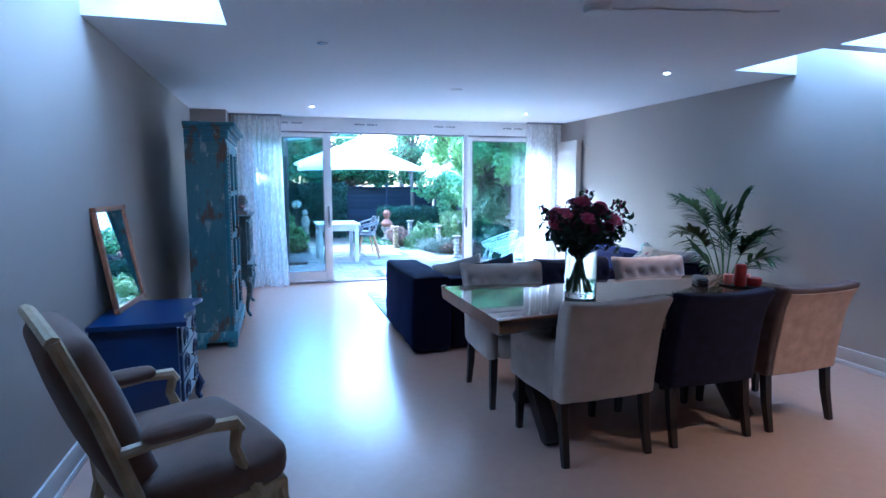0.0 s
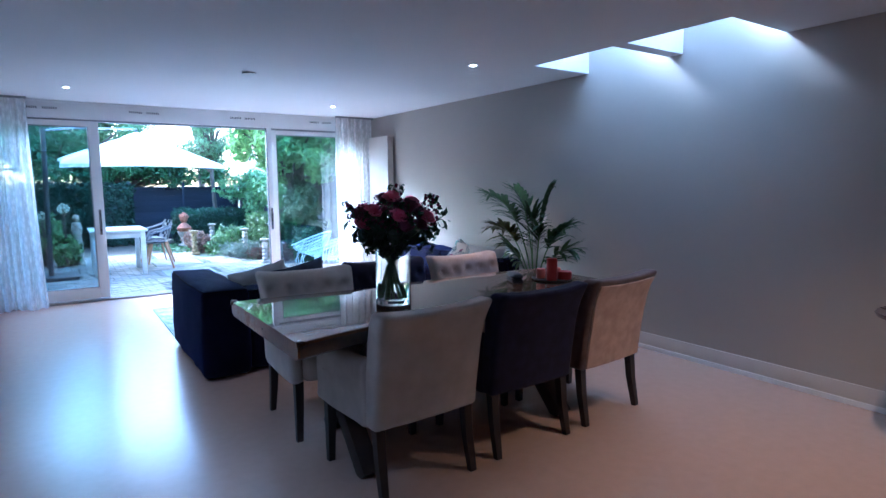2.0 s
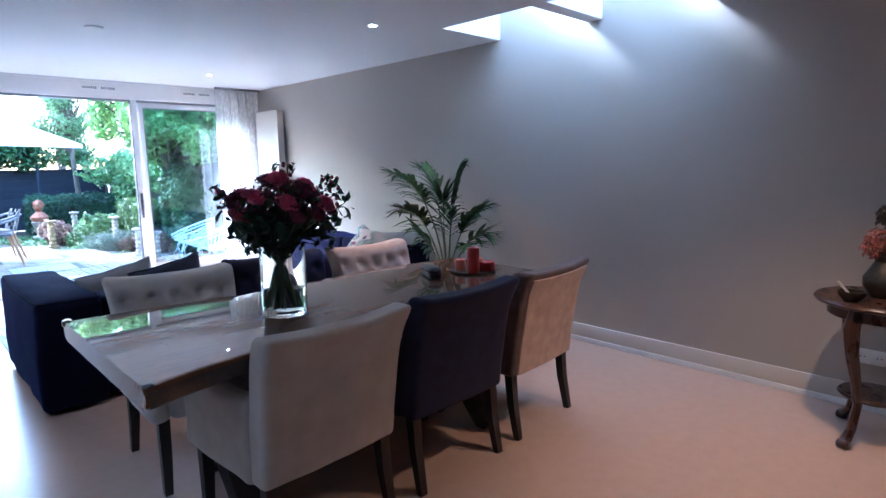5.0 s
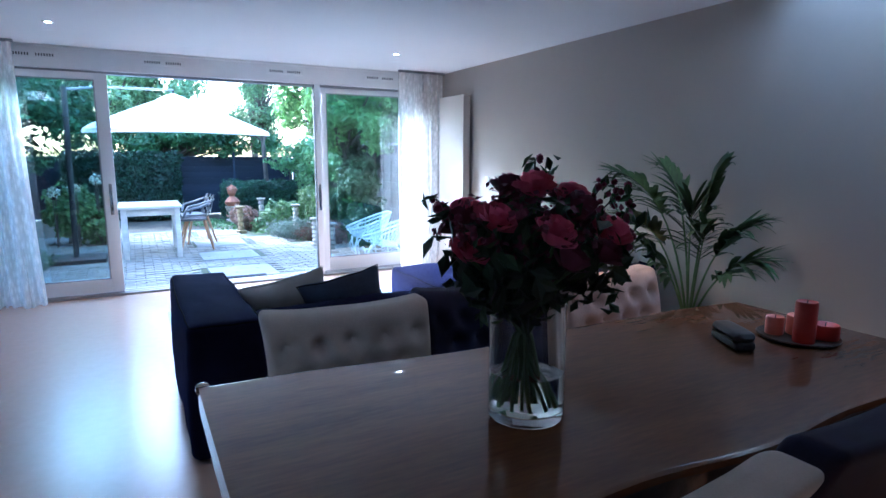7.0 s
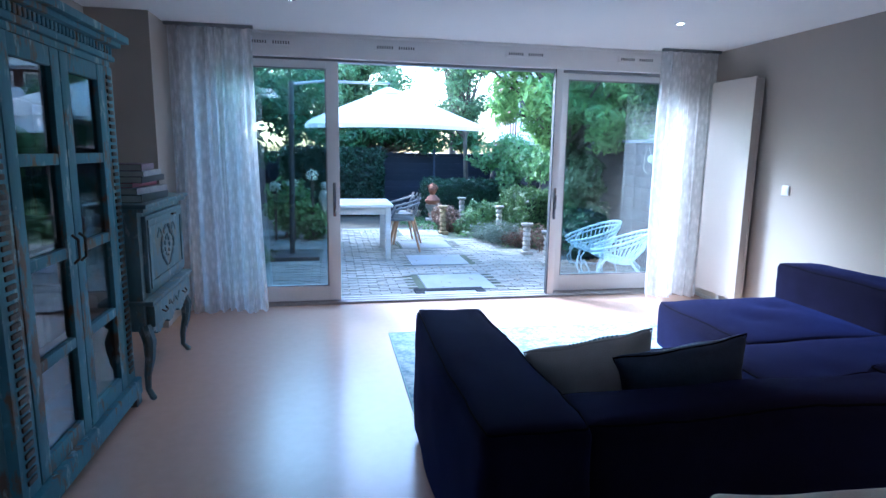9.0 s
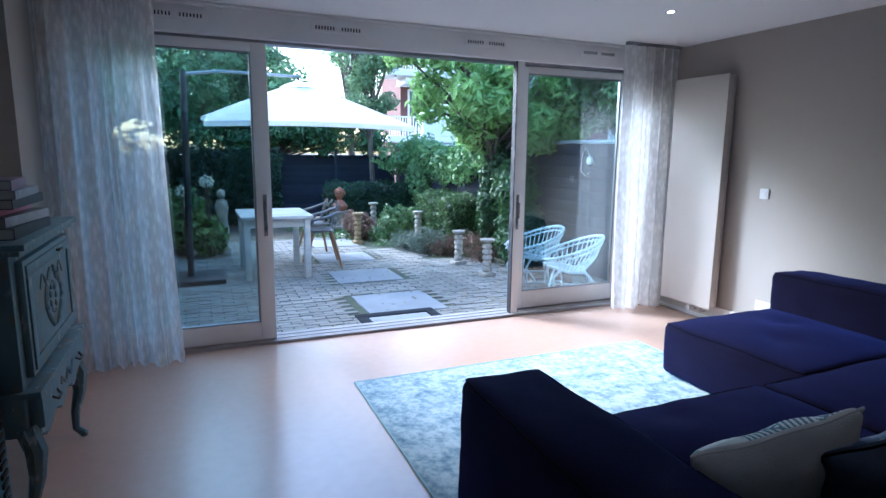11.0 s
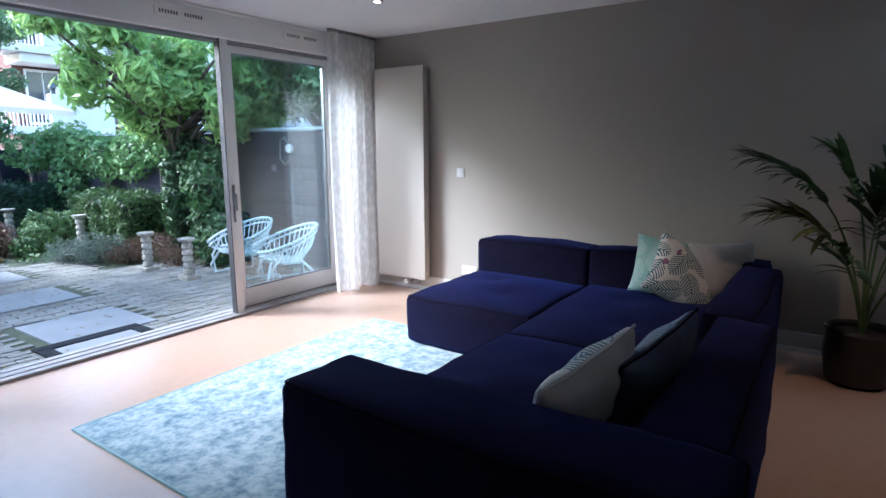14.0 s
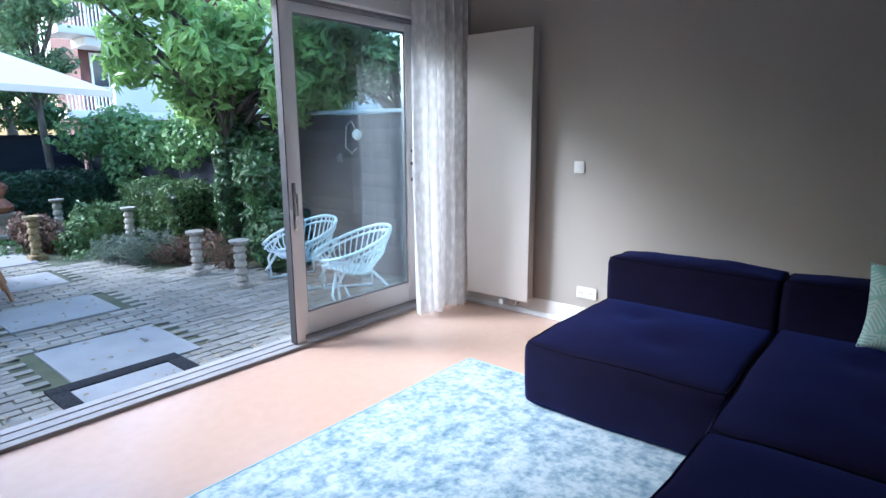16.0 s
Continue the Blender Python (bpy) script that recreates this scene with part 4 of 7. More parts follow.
def dining_chair(label, cloth, m, front=None, group="armchairs round the dining table"):
    c = thing("dining_chair", label, "chair", m, group=group)
    bm = B()
    soft_box(bm, -0.275, 0.275, -0.055, 0.055, 0.0, 0.522, r=0.026, n=34, shape=tuft)
    for v in bm.verts:
        v.co.y += back_line(max(0.0, v.co.z))
    b = part("backrest", bm, front or cloth, c, "button-tufted backrest")
    b.matrix_basis = pose(0, -0.225, 0.325)
    for ux, uz in TUFTS:
        zz = 0.261 + 0.261 * uz
        bt = part("button", lathe(B(), [(0.001, 0.006), (0.007, 0.004), (0.009, 0.0)], seg=8), front or cloth, b)
        bt.matrix_basis = pose(ux * 0.275, 0.022 + back_line(zz), zz, -90, 0, 0)
    if front:
        bm = soft_box(B(), -0.244, 0.244, -0.064, -0.048, 0.01, 0.492, r=0.006, n=16)
        for v in bm.verts:
            u = v.co.x / 0.275
            if v.co.z > 0.30:
                v.co.z += (0.020 * abs(u) ** 2.2 - 0.004) * ((v.co.z - 0.30) / 0.25) ** 2
                v.co.x *= 1 + 0.06 * (v.co.z - 0.30) / 0.25
            v.co.y += back_line(max(0.0, v.co.z)) + 0.012 * u * u
        bp = part("back_panel", bm, cloth, c, "tan outer back panel")
        bp.matrix_basis = pose(0, -0.225, 0.325)
    part("seat", soft_box(B(), -0.215, 0.215, -0.17, 0.30, 0.33, 0.475, r=0.04, puff=0.018, n=8), front or cloth, c)
    for sx in (-1, 1):
        def arm(u, v, w, p):
            return p + Vector((0, 0, -0.03 * (v + 1) / 2 if w > 0.3 else 0)) + 0.005 * Vector(noise.noise_vector(p * 9))
        part("armrest", soft_box(B(), sx * 0.25 - 0.038, sx * 0.25 + 0.038, -0.20, 0.285, 0.325, 0.63, r=0.03, n=10, puff=0.006, shape=arm), front or cloth, c)
    for sx in (-1, 1):
        for y, back in ((-0.225, -0.05), (0.245, 0.0)):
            part("leg", tube(B(), [(sx * 0.235, y, 0.335), (sx * 0.235, y + back * 0.3, 0.18), (sx * 0.238, y + back, 0.0)], [0.031, 0.028, 0.022], 4), M_LEG, c)
    return c


WIDER = Matrix.Diagonal((1.04, 1.0, 1.0, 1.0))
dining_chair("cream velvet dining armchair with black wooden legs", M_CREAM, pose(2.005, 3.812, 0, 0, 0, 3) @ WIDER)
dining_chair("midnight blue velvet dining armchair with black wooden legs", M_INK, pose(2.685, 3.846, 0, 0, 0, 1) @ WIDER)
dining_chair("taupe dining armchair with brown velvet front and black wooden legs", M_TAUPE, pose(3.325, 3.880, 0, 0, 0, 5) @ WIDER, M_TAUPE_D)
dining_chair("cream velvet button-tufted dining armchair on the sofa side", M_CREAM, pose(1.945, 4.575, 0, 0, 0, 178) @ WIDER)
dining_chair("midnight blue velvet button-tufted dining armchair on the sofa side", M_INK, pose(2.56, 4.65, 0, 0, 0, 180) @ WIDER)
dining_chair("taupe velvet button-tufted dining armchair on the sofa side", M_TAUPE, pose(3.20, 4.60, 0, 0, 0, 181) @ WIDER)


# ---- on the table: vase, bouquet, candles, case ----
VX, VY = 2.122, 4.045
vs_ = thing("glass_vase", "tall clear glass cylinder vase, part filled with water", "vase")
part("glass", lathe(B(), [(0.0, 0.760), (0.088, 0.760), (0.092, 0.766), (0.092, 1.045), (0.088, 1.045), (0.088, 0.785), (0.0, 0.780)], VX, VY, 0, 40, False), M_CLEAR, vs_)
part("water", lathe(B(), [(0.0, 0.7815), (0.0870, 0.7865), (0.0870, 0.875), (0.0, 0.875)], VX, VY, 0, 32, False), glass("water", (0.93, 0.97, 0.93), 0, 1.33), vs_)


def rose(parent, at, r, material, tilt):
    """A bloom of spiralled, cupped petals."""
    bm = B()
    rg = random.Random(int(at[0] * 9000) + int(at[2] * 777))
    for k in range(17):
        a = k * 2.4
        s = 0.25 + 0.75 * k / 16
        lift = 1.0 - 0.55 * (k / 16) ** 2
        grid = []
        for i in range(4):
            w = i / 3
            row = []
            for j in range(4):
                u = j / 3 - 0.5
                ang = a + u * (1.9 - 0.5 * s)
                rad = r * s * (0.35 + 0.65 * math.sin(w * 1.5)) * (1 + 0.16 * w * w * (1 + rg.random() * 0.6))
                row.append(bm.verts.new((rad * math.cos(ang), rad * math.sin(ang), r * (-0.5 + 1.25 * w * lift) - (0.12 * r * (u * 2) ** 2 * w))))
            grid.append(row)
        for i in range(3):
            for j in range(3):
                bm.faces.new((grid[i][j], grid[i][j + 1], grid[i + 1][j + 1], grid[i + 1][j]))
    ob = part("rose", bm, material, parent)
    ob.matrix_basis = Matrix.Translation(at) @ Euler(tilt).to_matrix().to_4x4()
    return ob


bq = thing("flower_bouquet", "bouquet of pink and wine-red roses with dark leaves", "flowers")
blooms = [(-0.14, -0.08, 1.275, 0.046, 0), (-0.05, -0.17, 1.25, 0.048, 0), (-0.02, -0.06, 1.345, 0.047, 0), (0.15, -0.13, 1.235, 0.047, 0), (0.12, -0.02, 1.31, 0.050, 0),
          (0.05, -0.12, 1.29, 0.050, 1), (-0.18, 0.02, 1.26, 0.046, 1), (0.02, 0.10, 1.33, 0.050, 1), (0.20, 0.03, 1.25, 0.048, 1), (-0.10, 0.13, 1.27, 0.046, 0), (0.10, 0.14, 1.30, 0.048, 1), (-0.02, -0.19, 1.19, 0.040, 1), (-0.20, -0.07, 1.21, 0.042, 0), (0.08, -0.19, 1.20, 0.040, 1)]
rs = random.Random(4)
for dx, dy, z, r, kind in blooms:
    rose(bq, (VX + dx, VY + dy, z), r, M_ROSED if kind else M_ROSE, (-dy * 3.5, dx * 3.5, rs.uniform(0, 6)))
    part("stem", tube(B(), [(VX + dx, VY + dy, z - 0.02), (VX + dx * 0.45, VY + dy * 0.45, 1.10), (VX - dx * 0.12, VY - dy * 0.12, 0.97), (VX - dx * 0.36, VY - dy * 0.36, 0.80)], 0.0045, 6), M_STEM, bq)
for k in range(10):
    a = k * 0.63
    part("stem", tube(B(), [(VX + 0.10 * math.cos(a), VY + 0.10 * math.sin(a), 1.12), (VX + 0.012 * math.cos(a + 2), VY + 0.012 * math.sin(a + 2), 0.96), (VX - 0.068 * math.cos(a + 0.6), VY - 0.068 * math.sin(a + 0.6), 0.795)], 0.005, 6), M_STEM, bq)
leaves("foliage", [(VX, VY, 1.19, 0.21, 0.21, 0.13), (VX, VY, 1.10, 0.13, 0.13, 0.09), (VX - 0.12, VY - 0.05, 1.14, 0.12, 0.12, 0.09), (VX + 0.13, VY - 0.04, 1.14, 0.13, 0.13, 0.09)], 900, 0.028, M_LEAF, bq, 8, 0.25, 0.5, 0.1, "dark green foliage")
tagged(leaves("filler_flowers", [(VX, VY, 1.24, 0.22, 0.22, 0.11)], 700, 0.010, M_ROSED, bq, 18, 0.6, 0.8, 0.2), "small wine-red filler flowers", kind="stuff")
sprays = [(-0.29, -0.09, 1.29), (-0.26, -0.02, 1.32), (0.08, 0.03, 1.41), (0.25, -0.06, 1.33), (0.28, -0.08, 1.29), (0.24, -0.15, 1.22), (0.02, 0.0, 1.40), (-0.22, -0.14, 1.28), (0.27, 0.02, 1.35), (0.20, -0.10, 1.08), (-0.18, -0.12, 1.10)]
for k, (dx, dy, z) in enumerate(sprays):
    bm = B()
    a, b = Vector((VX + dx * 0.4, VY + dy * 0.4, 1.15)), Vector((VX + dx, VY + dy, z))
    tube(bm, [a, (a + b) / 2 + Vector((0, 0, 0.02)), b], 0.0022, 5)
    sp = part("twig", bm, M_LEG, bq)
    rq = random.Random(k)
    if k < 9:
        for j in range(7):
            bb = B()
            p = b.lerp(a, rq.random() * 0.3) + Vector((rq.uniform(-0.026, 0.026), rq.uniform(-0.026, 0.026), rq.uniform(-0.02, 0.025)))
            bmesh.ops.create_icosphere(bb, subdivisions=1, radius=rq.uniform(0.007, 0.012), matrix=Matrix.Translation(p))
            part("berry", bb, M_ROSED, sp)
    leaves("twig_leaves", [(b.x, b.y, b.z - 0.02, 0.035, 0.035, 0.03)], 7, 0.022, M_LEAF, bq, 40 + k)

bq.matrix_basis = pose(VX, VY, 0.80) @ Matrix.Scale(0.95, 4) @ pose(-VX - 0.012, -VY, -0.80)

cp = thing("candle_plate", "round dark metal plate carrying red and coral pillar candles", "candle plate")
CX, CY = 3.315, 4.085
part("plate", lathe(B(), [(0.0, 0.7605), (0.118, 0.7605), (0.130, 0.770), (0.127, 0.773), (0.115, 0.766), (0.0, 0.766)], CX, CY, 0, 36, False), M_IRON, cp)


def candle(x, y, r, h, material, label):
    c = thing("pillar_candle", label, "candle", group="candles on the plate")
    part("wax", lathe(B(), [(0.0, 0.7665), (r * 0.97, 0.7665), (r, 0.772), (r, 0.7665 + h - 0.006), (r * 0.93, 0.7665 + h), (r * 0.7, 0.7665 + h - 0.006), (0.0, 0.7665 + h - 0.010)], x, y, 0, 24, False), material, c)
    part("wick", tube(B(), [(x, y, 0.7665 + h - 0.010), (x + 0.002, y, 0.7665 + h + 0.006)], 0.0015, 5), M_DARK, c)


candle(CX - 0.045, CY - 0.045, 0.034, 0.140, M_RED, "tall dark red pillar candle")
candle(CX - 0.040, CY + 0.060, 0.030, 0.062, M_PINKWAX, "coral pillar candle on the plate")
candle(CX + 0.035, CY + 0.015, 0.044, 0.066, M_PINKWAX, "short coral pillar candle")
candle(CX + 0.060, CY - 0.055, 0.044, 0.050, M_RED, "short melted red candle")

sc = thing("spectacle_case", "small black leather case lying on the table", "case", pose(3.055, 4.15, 0.7605, 0, 0, 64))
part("base", soft_box(B(), -0.085, 0.085, -0.034, 0.034, 0.0, 0.030, r=0.012, n=5), M_BLACKCLOTH, sc)
part("lid", soft_box(B(), -0.086, 0.086, -0.035, 0.035, 0.029, 0.060, r=0.018, n=5, puff=0.006), M_BLACKCLOTH, sc)
part("hinge", tube(B(), [(-0.07, 0.034, 0.030), (0.07, 0.034, 0.030)], 0.004, 6), M_IRON, sc)

# ---- palm ----
PX, PY = 4.31, 5.31
pl_ = thing("potted_palm", "tall kentia palm in a round black pot on the floor", "plant")
part("pot", lathe(B(), [(0.0, 0.0), (0.125, 0.0), (0.155, 0.02), (0.178, 0.16), (0.172, 0.29), (0.180, 0.31), (0.172, 0.325), (0.158, 0.31), (0.155, 0.275), (0.0, 0.275)], PX, PY, 0, 32, False), M_BLACKPOT, pl_)
part("soil", lathe(B(), [(0.0, 0.270), (0.156, 0.276), (0.150, 0.287), (0.06, 0.292), (0.0, 0.292)], PX, PY, 0, 24, False), M_SOIL, pl_)


def frond(parent, base, mid, tip, n, length, seed, material):
    """One palm leaf: a bent stalk ending in a fan-like comb of long narrow leaflets."""
    rq = random.Random(seed)
    base, mid, tip = Vector(base), Vector(mid), Vector(tip)
    at = lambda t: base * (1 - t) ** 2 + mid * 2 * t * (1 - t) + tip * t * t
    part("stalk", tube(B(), [at(t / 12) for t in range(13)], [0.009 - 0.007 * t / 12 for t in range(13)], 6), M_STEM, parent)
    bm = B()
    for k in range(n):
        f = k / (n - 1)
        t = 0.58 + 0.42 * f
        p = at(t)
        d = (at(min(1, t + 0.02)) - at(t - 0.02)).normalized()
        sd_ = d.cross(Vector((0, 0, 1)))
        sd_ = sd_.normalized() if sd_.length > 0.05 else Vector((1, 0, 0))
        ln = length * (0.70 + 0.30 * math.sin(math.pi * (0.15 + 0.75 * f))) * rq.uniform(0.85, 1.12)
        for sg in (-1, 1):
            out = (d * (0.50 + 0.7 * f) + sd_ * sg * (0.85 - 0.50 * f) + Vector((0, 0, 0.05 + rq.uniform(-0.30, 0.28)))).normalized()
            wd = out.cross(Vector((0, 0, 1))).normalized() * 0.0205
            droop = rq.uniform(0.03, 0.15)
            prev = None
            for h, s_ in ((0, 0.3), (0.2, 0.85), (0.45, 1.0), (0.7, 0.8), (0.88, 0.45), (1.0, 0.05)):
                c = p + out * ln * h + Vector((0, 0, -droop * h ** 2.2))
                cur = (bm.verts.new(c - wd * s_), bm.verts.new(c + Vector((0, 0, -0.004 * s_))), bm.verts.new(c + wd * s_))
                if prev:
                    bm.faces.new((prev[0], prev[1], cur[1], cur[0]))
                    bm.faces.new((prev[1], prev[2], cur[2], cur[1]))
                prev = cur
    for v in bm.verts:
        v.co.x = min(v.co.x, 4.685)
    part("leaf", bm, material, parent)


b0 = (PX, PY, 0.28)
for k, (mx, my, mz, tx, ty, tz, n, ln, old) in enumerate([
        (-0.02, 0.10, 1.12, -0.05, 0.54, 1.26, 24, 0.30, 0), (-0.02, 0.02, 1.10, -0.04, 0.20, 1.30, 15, 0.27, 0), (0.02, -0.02, 1.08, 0.08, -0.08, 1.28, 16, 0.27, 0),
        (-0.08, 0.10, 0.94, -0.06, 0.44, 0.97, 22, 0.29, 1), (0.03, -0.06, 0.84, 0.10, -0.26, 0.98, 18, 0.30, 0), (0.02, -0.10, 0.70, 0.05, -0.34, 0.80, 16, 0.28, 0),
        (-0.02, 0.02, 0.86, -0.06, -0.02, 1.08, 14, 0.29, 0), (-0.06, 0.06, 0.66, -0.16, 0.16, 0.80, 12, 0.26, 0), (0.0, -0.04, 0.80, -0.10, -0.16, 0.98, 12, 0.26, 0)]):
    frond(pl_, b0, (PX + mx, PY + my, mz), (min(PX + tx, 4.45), PY + ty, tz), n, ln, k, M_PALMY if old else M_PALM)

# ---- wardrobe ----
wd_ = thing("wardrobe", "tall glazed wardrobe in rubbed turquoise and teal paint with carved cornice", "wardrobe")
WX0, WX1, WY0, WY1, WZ = -0.31, 0.015, 6.27, 7.45, 1.93
for y in (WY0, WY1 - 0.03):
    part("side_panel", box(B(), WX0, WX1 - 0.03, y, y + 0.03, 0.10, WZ - 0.16, 0.004), M_PATINA, wd_, "rubbed turquoise and brown side panel")
part("back_panel", box(B(), WX0, WX0 + 0.015, WY0 + 0.03, WY1 - 0.03, 0.10, WZ - 0.16), M_PATINA, wd_)
for z in (0.12, 0.55, 0.95, 1.35, WZ - 0.19):
    part("shelf", box(B(), WX0 + 0.015, WX1 - 0.05, WY0 + 0.03, WY1 - 0.03, z, z + 0.025), M_PATINA, wd_)
base = B()
box(base, WX0, WX1 + 0.035, WY0 - 0.02, WY1 + 0.02, 0.05, 0.145, 0.01)
for y in (WY0 - 0.01, WY1 - 0.07):
    for x in (WX0 + 0.02, WX1 - 0.05):
        box(base, x, x + 0.08, y, y + 0.08, 0.0, 0.05, 0.006)
part("plinth", base, M_TEAL, wd_)
cor = B()
for k, (o, z0, z1) in enumerate(((0.0, 1.77, 1.80), (0.02, 1.80, 1.825), (0.012, 1.825, 1.87), (0.045, 1.87, 1.895), (0.075, 1.895, 1.93))):
    box(cor, WX0 - 0.0, WX1 + o, WY0 - o, WY1 + o, z0, z1, 0.005)
part("cornice", cor, M_TEAL, wd_, "stepped carved cornice")
dent = B()
for k in range(34):
    y = WY0 + 0.01 + k * (WY1 - WY0 - 0.02) / 34
    box(dent, WX1 + 0.012, WX1 + 0.022, y, y + 0.022, 1.83, 1.865, 0.003)
part("carved_frieze", dent, M_TEAL, wd_)
for y in (WY0, WY1 - 0.13):
    part("pilaster", box(B(), WX1 - 0.03, WX1 + 0.008, y, y + 0.13, 0.145, 1.77, 0.005), M_TEAL, wd_)
    fl = B()
    for k in range(46):
        z = 0.20 + k * 0.0335
        box(fl, WX1 + 0.008, WX1 + 0.016, y + 0.035, y + 0.095, z, z + 0.020, 0.004)
    part("carved_strip", fl, M_IRON, wd_, "dark carved strip")
M_CABGLASS = pane_glass("cabinet_glass", (0.55, 0.58, 0.58))
yc = (WY0 + WY1) / 2
for y0, y1, kn in ((WY0 + 0.13, yc - 0.003, -1), (yc + 0.003, WY1 - 0.13, 1)):
    d = part("door", B(), M_TEAL, wd_)
    bm = B()
    box(bm, WX1 - 0.028, WX1 + 0.012, y0, y0 + 0.075, 0.15, 1.765, 0.006)
    box(bm, WX1 - 0.028, WX1 + 0.012, y1 - 0.075, y1, 0.15, 1.765, 0.006)
    zs = [0.15, 0.55, 0.93, 1.31, 1.69]
    for z in zs:
        hgt = 0.075 if z in (0.15, 1.69) else 0.045
        box(bm, WX1 - 0.027, WX1 + 0.010, y0 + 0.075, y1 - 0.075, z, z + hgt, 0.005)
    d.data = mesh_of("door", bm, M_TEAL)
    for z, z2 in zip(zs, zs[1:]):
        part("pane", box(B(), WX1 - 0.012, WX1 - 0.008, y0 + 0.07, y1 - 0.07, z + 0.04, z2 + 0.003), M_CABGLASS, d)
    hx = yc + kn * 0.035
    part("handle", tube(B(), [(WX1 + 0.012, hx, 1.02), (WX1 + 0.035, hx, 1.0), (WX1 + 0.035, hx, 0.92), (WX1 + 0.012, hx, 0.90)], 0.006, 8), M_IRON, d)
rb = random.Random(9)
for z in (0.575, 0.975, 1.375):
    y = WY0 + 0.16
    while y < WY1 - 0.25:
        w = rb.uniform(0.10, 0.2)
        st = thing("folded_cloth", "folded cloth stack on a wardrobe shelf", "cloth", group="folded cloths in the wardrobe")
        part("fold", soft_box(B(), -0.25, -0.06, y, y + w, z + 0.001, z + rb.uniform(0.06, 0.20), r=0.02, n=3), rb.choice([M_GREYCOVER, M_MAUVE, M_CREAM, M_DENIM]), st)
        y += w + 0.03

# ---- secretaire cabinet ----
se = thing("secretaire", "small grey-blue painted cabinet with carved fall front and curved legs", "cabinet")
SX0, SX1, SY0, SY1 = -0.33, 0.110, 7.45, 8.30
part("case", box(B(), SX0, SX1 - 0.02, SY0, SY1, 0.40, 1.05, 0.008), M_SECR, se)
top = B()
box(top, SX0, SX1 + 0.035, SY0 - 0.03, SY1 + 0.03, 1.065, 1.09, 0.009)
box(top, SX0, SX1 + 0.015, SY0 - 0.012, SY1 + 0.012, 1.045, 1.067, 0.006)
part("top", top, M_SECR, se)
ff = part("fall_front", box(B(), SX1 - 0.02, SX1 + 0.005, SY0 + 0.05, SY1 - 0.05, 0.60, 1.02, 0.006), M_SECR, se)
fr = B()
for q in ((SY0 + 0.07, SY1 - 0.07, 0.62, 0.66), (SY0 + 0.07, SY1 - 0.07, 0.96, 1.0), (SY0 + 0.07, SY0 + 0.115, 0.66, 0.96), (SY1 - 0.115, SY1 - 0.07, 0.66, 0.96)):
    box(fr, SX1 + 0.004, SX1 + 0.012, *q, 0.003)
part("moulding", fr, M_SECR, ff)
cv = B()
ym, zm = (SY0 + SY1) / 2, 0.81
for sg in (-1, 1):
    tube(cv, [(SX1 + 0.007, ym + sg * (0.02 + 0.11 * math.sin(t / 14 * 3.14)), zm - 0.12 + 0.24 * t / 14) for t in range(15)], [0.004 + 0.008 * abs(math.sin(t * 1.3)) for t in range(15)], 6)
    tube(cv, [(SX1 + 0.007, ym + sg * (0.05 + 0.14 * t / 10), zm + 0.09 - 0.03 * math.sin(t * 0.7)) for t in range(11)], [0.008 - 0.0005 * t for t in range(11)], 6)
for k in range(9):
    bmesh.ops.create_icosphere(cv, subdivisions=2, radius=0.016, matrix=Matrix.LocRotScale((SX1 + 0.006, ym + 0.045 * math.cos(k * 0.7), zm + 0.055 * math.sin(k * 0.7)), None, (0.5, 1, 1)))
part("carving", cv, M_SECR, ff, "carved scrollwork")
part("keyhole_plate", tube(B(), [(SX1 + 0.006, ym + 0.10, 0.985), (SX1 + 0.022, ym + 0.10, 0.985), (SX1 + 0.022, ym + 0.16, 0.983)], 0.006, 6), M_IRON, ff)
md = B()
box(md, SX0, SX1 + 0.035, SY0 - 0.02, SY1 + 0.02, 0.545, 0.57, 0.007)
part("waist_moulding", md, M_SECR, se)
dr = part("drawer", box(B(), SX1 - 0.02, SX1 + 0.025, SY0 + 0.03, SY1 - 0.03, 0.415, 0.535, 0.008), M_SECR, se)
for y in (SY0 + 0.2, SY1 - 0.2):
    part("pull", tube(B(), [(SX1 + 0.025, y - 0.04, 0.48), (SX1 + 0.042, y - 0.025, 0.465), (SX1 + 0.042, y + 0.025, 0.465), (SX1 + 0.025, y + 0.04, 0.48)], 0.005, 6), M_IRON, dr)
part("drawer_carving", tube(B(), [(SX1 + 0.026, ym - 0.12 + 0.02 * k, 0.475 + 0.02 * math.sin(k * 1.2)) for k in range(13)], 0.007, 6), M_SECR, dr)
ap = B()
for k in range(20):
    y0, y1 = SY0 + 0.04 + k * 0.036, SY0 + 0.04 + (k + 1) * 0.036
    dpt = 0.02 + 0.035 * abs(math.sin((k + 0.5) / 20 * math.pi * 3)) ** 2
    box(ap, SX1 - 0.012, SX1 + 0.008, y0, y1, 0.405 - dpt, 0.412)
bmesh.ops.remove_doubles(ap, verts=ap.verts, dist=1e-4)
part("apron", ap, M_SECR, se, "scalloped apron")
for sx, x in ((1, SX1 - 0.035), (-1, SX0 + 0.04)):
    for sy, y in ((-1, SY0 + 0.035), (1, SY1 - 0.035)):
        pts = [(x + sx * o, y + sy * o * 0.7, z) for o, z in ((0.0, 0.42), (0.028, 0.34), (0.022, 0.24), (0.0, 0.14), (-0.002, 0.06), (0.025, 0.018), (0.035, 0.014))]
        part("leg", tube(B(), pts, [0.038, 0.036, 0.027, 0.019, 0.016, 0.018, 0.014], 8), M_SECR, se)

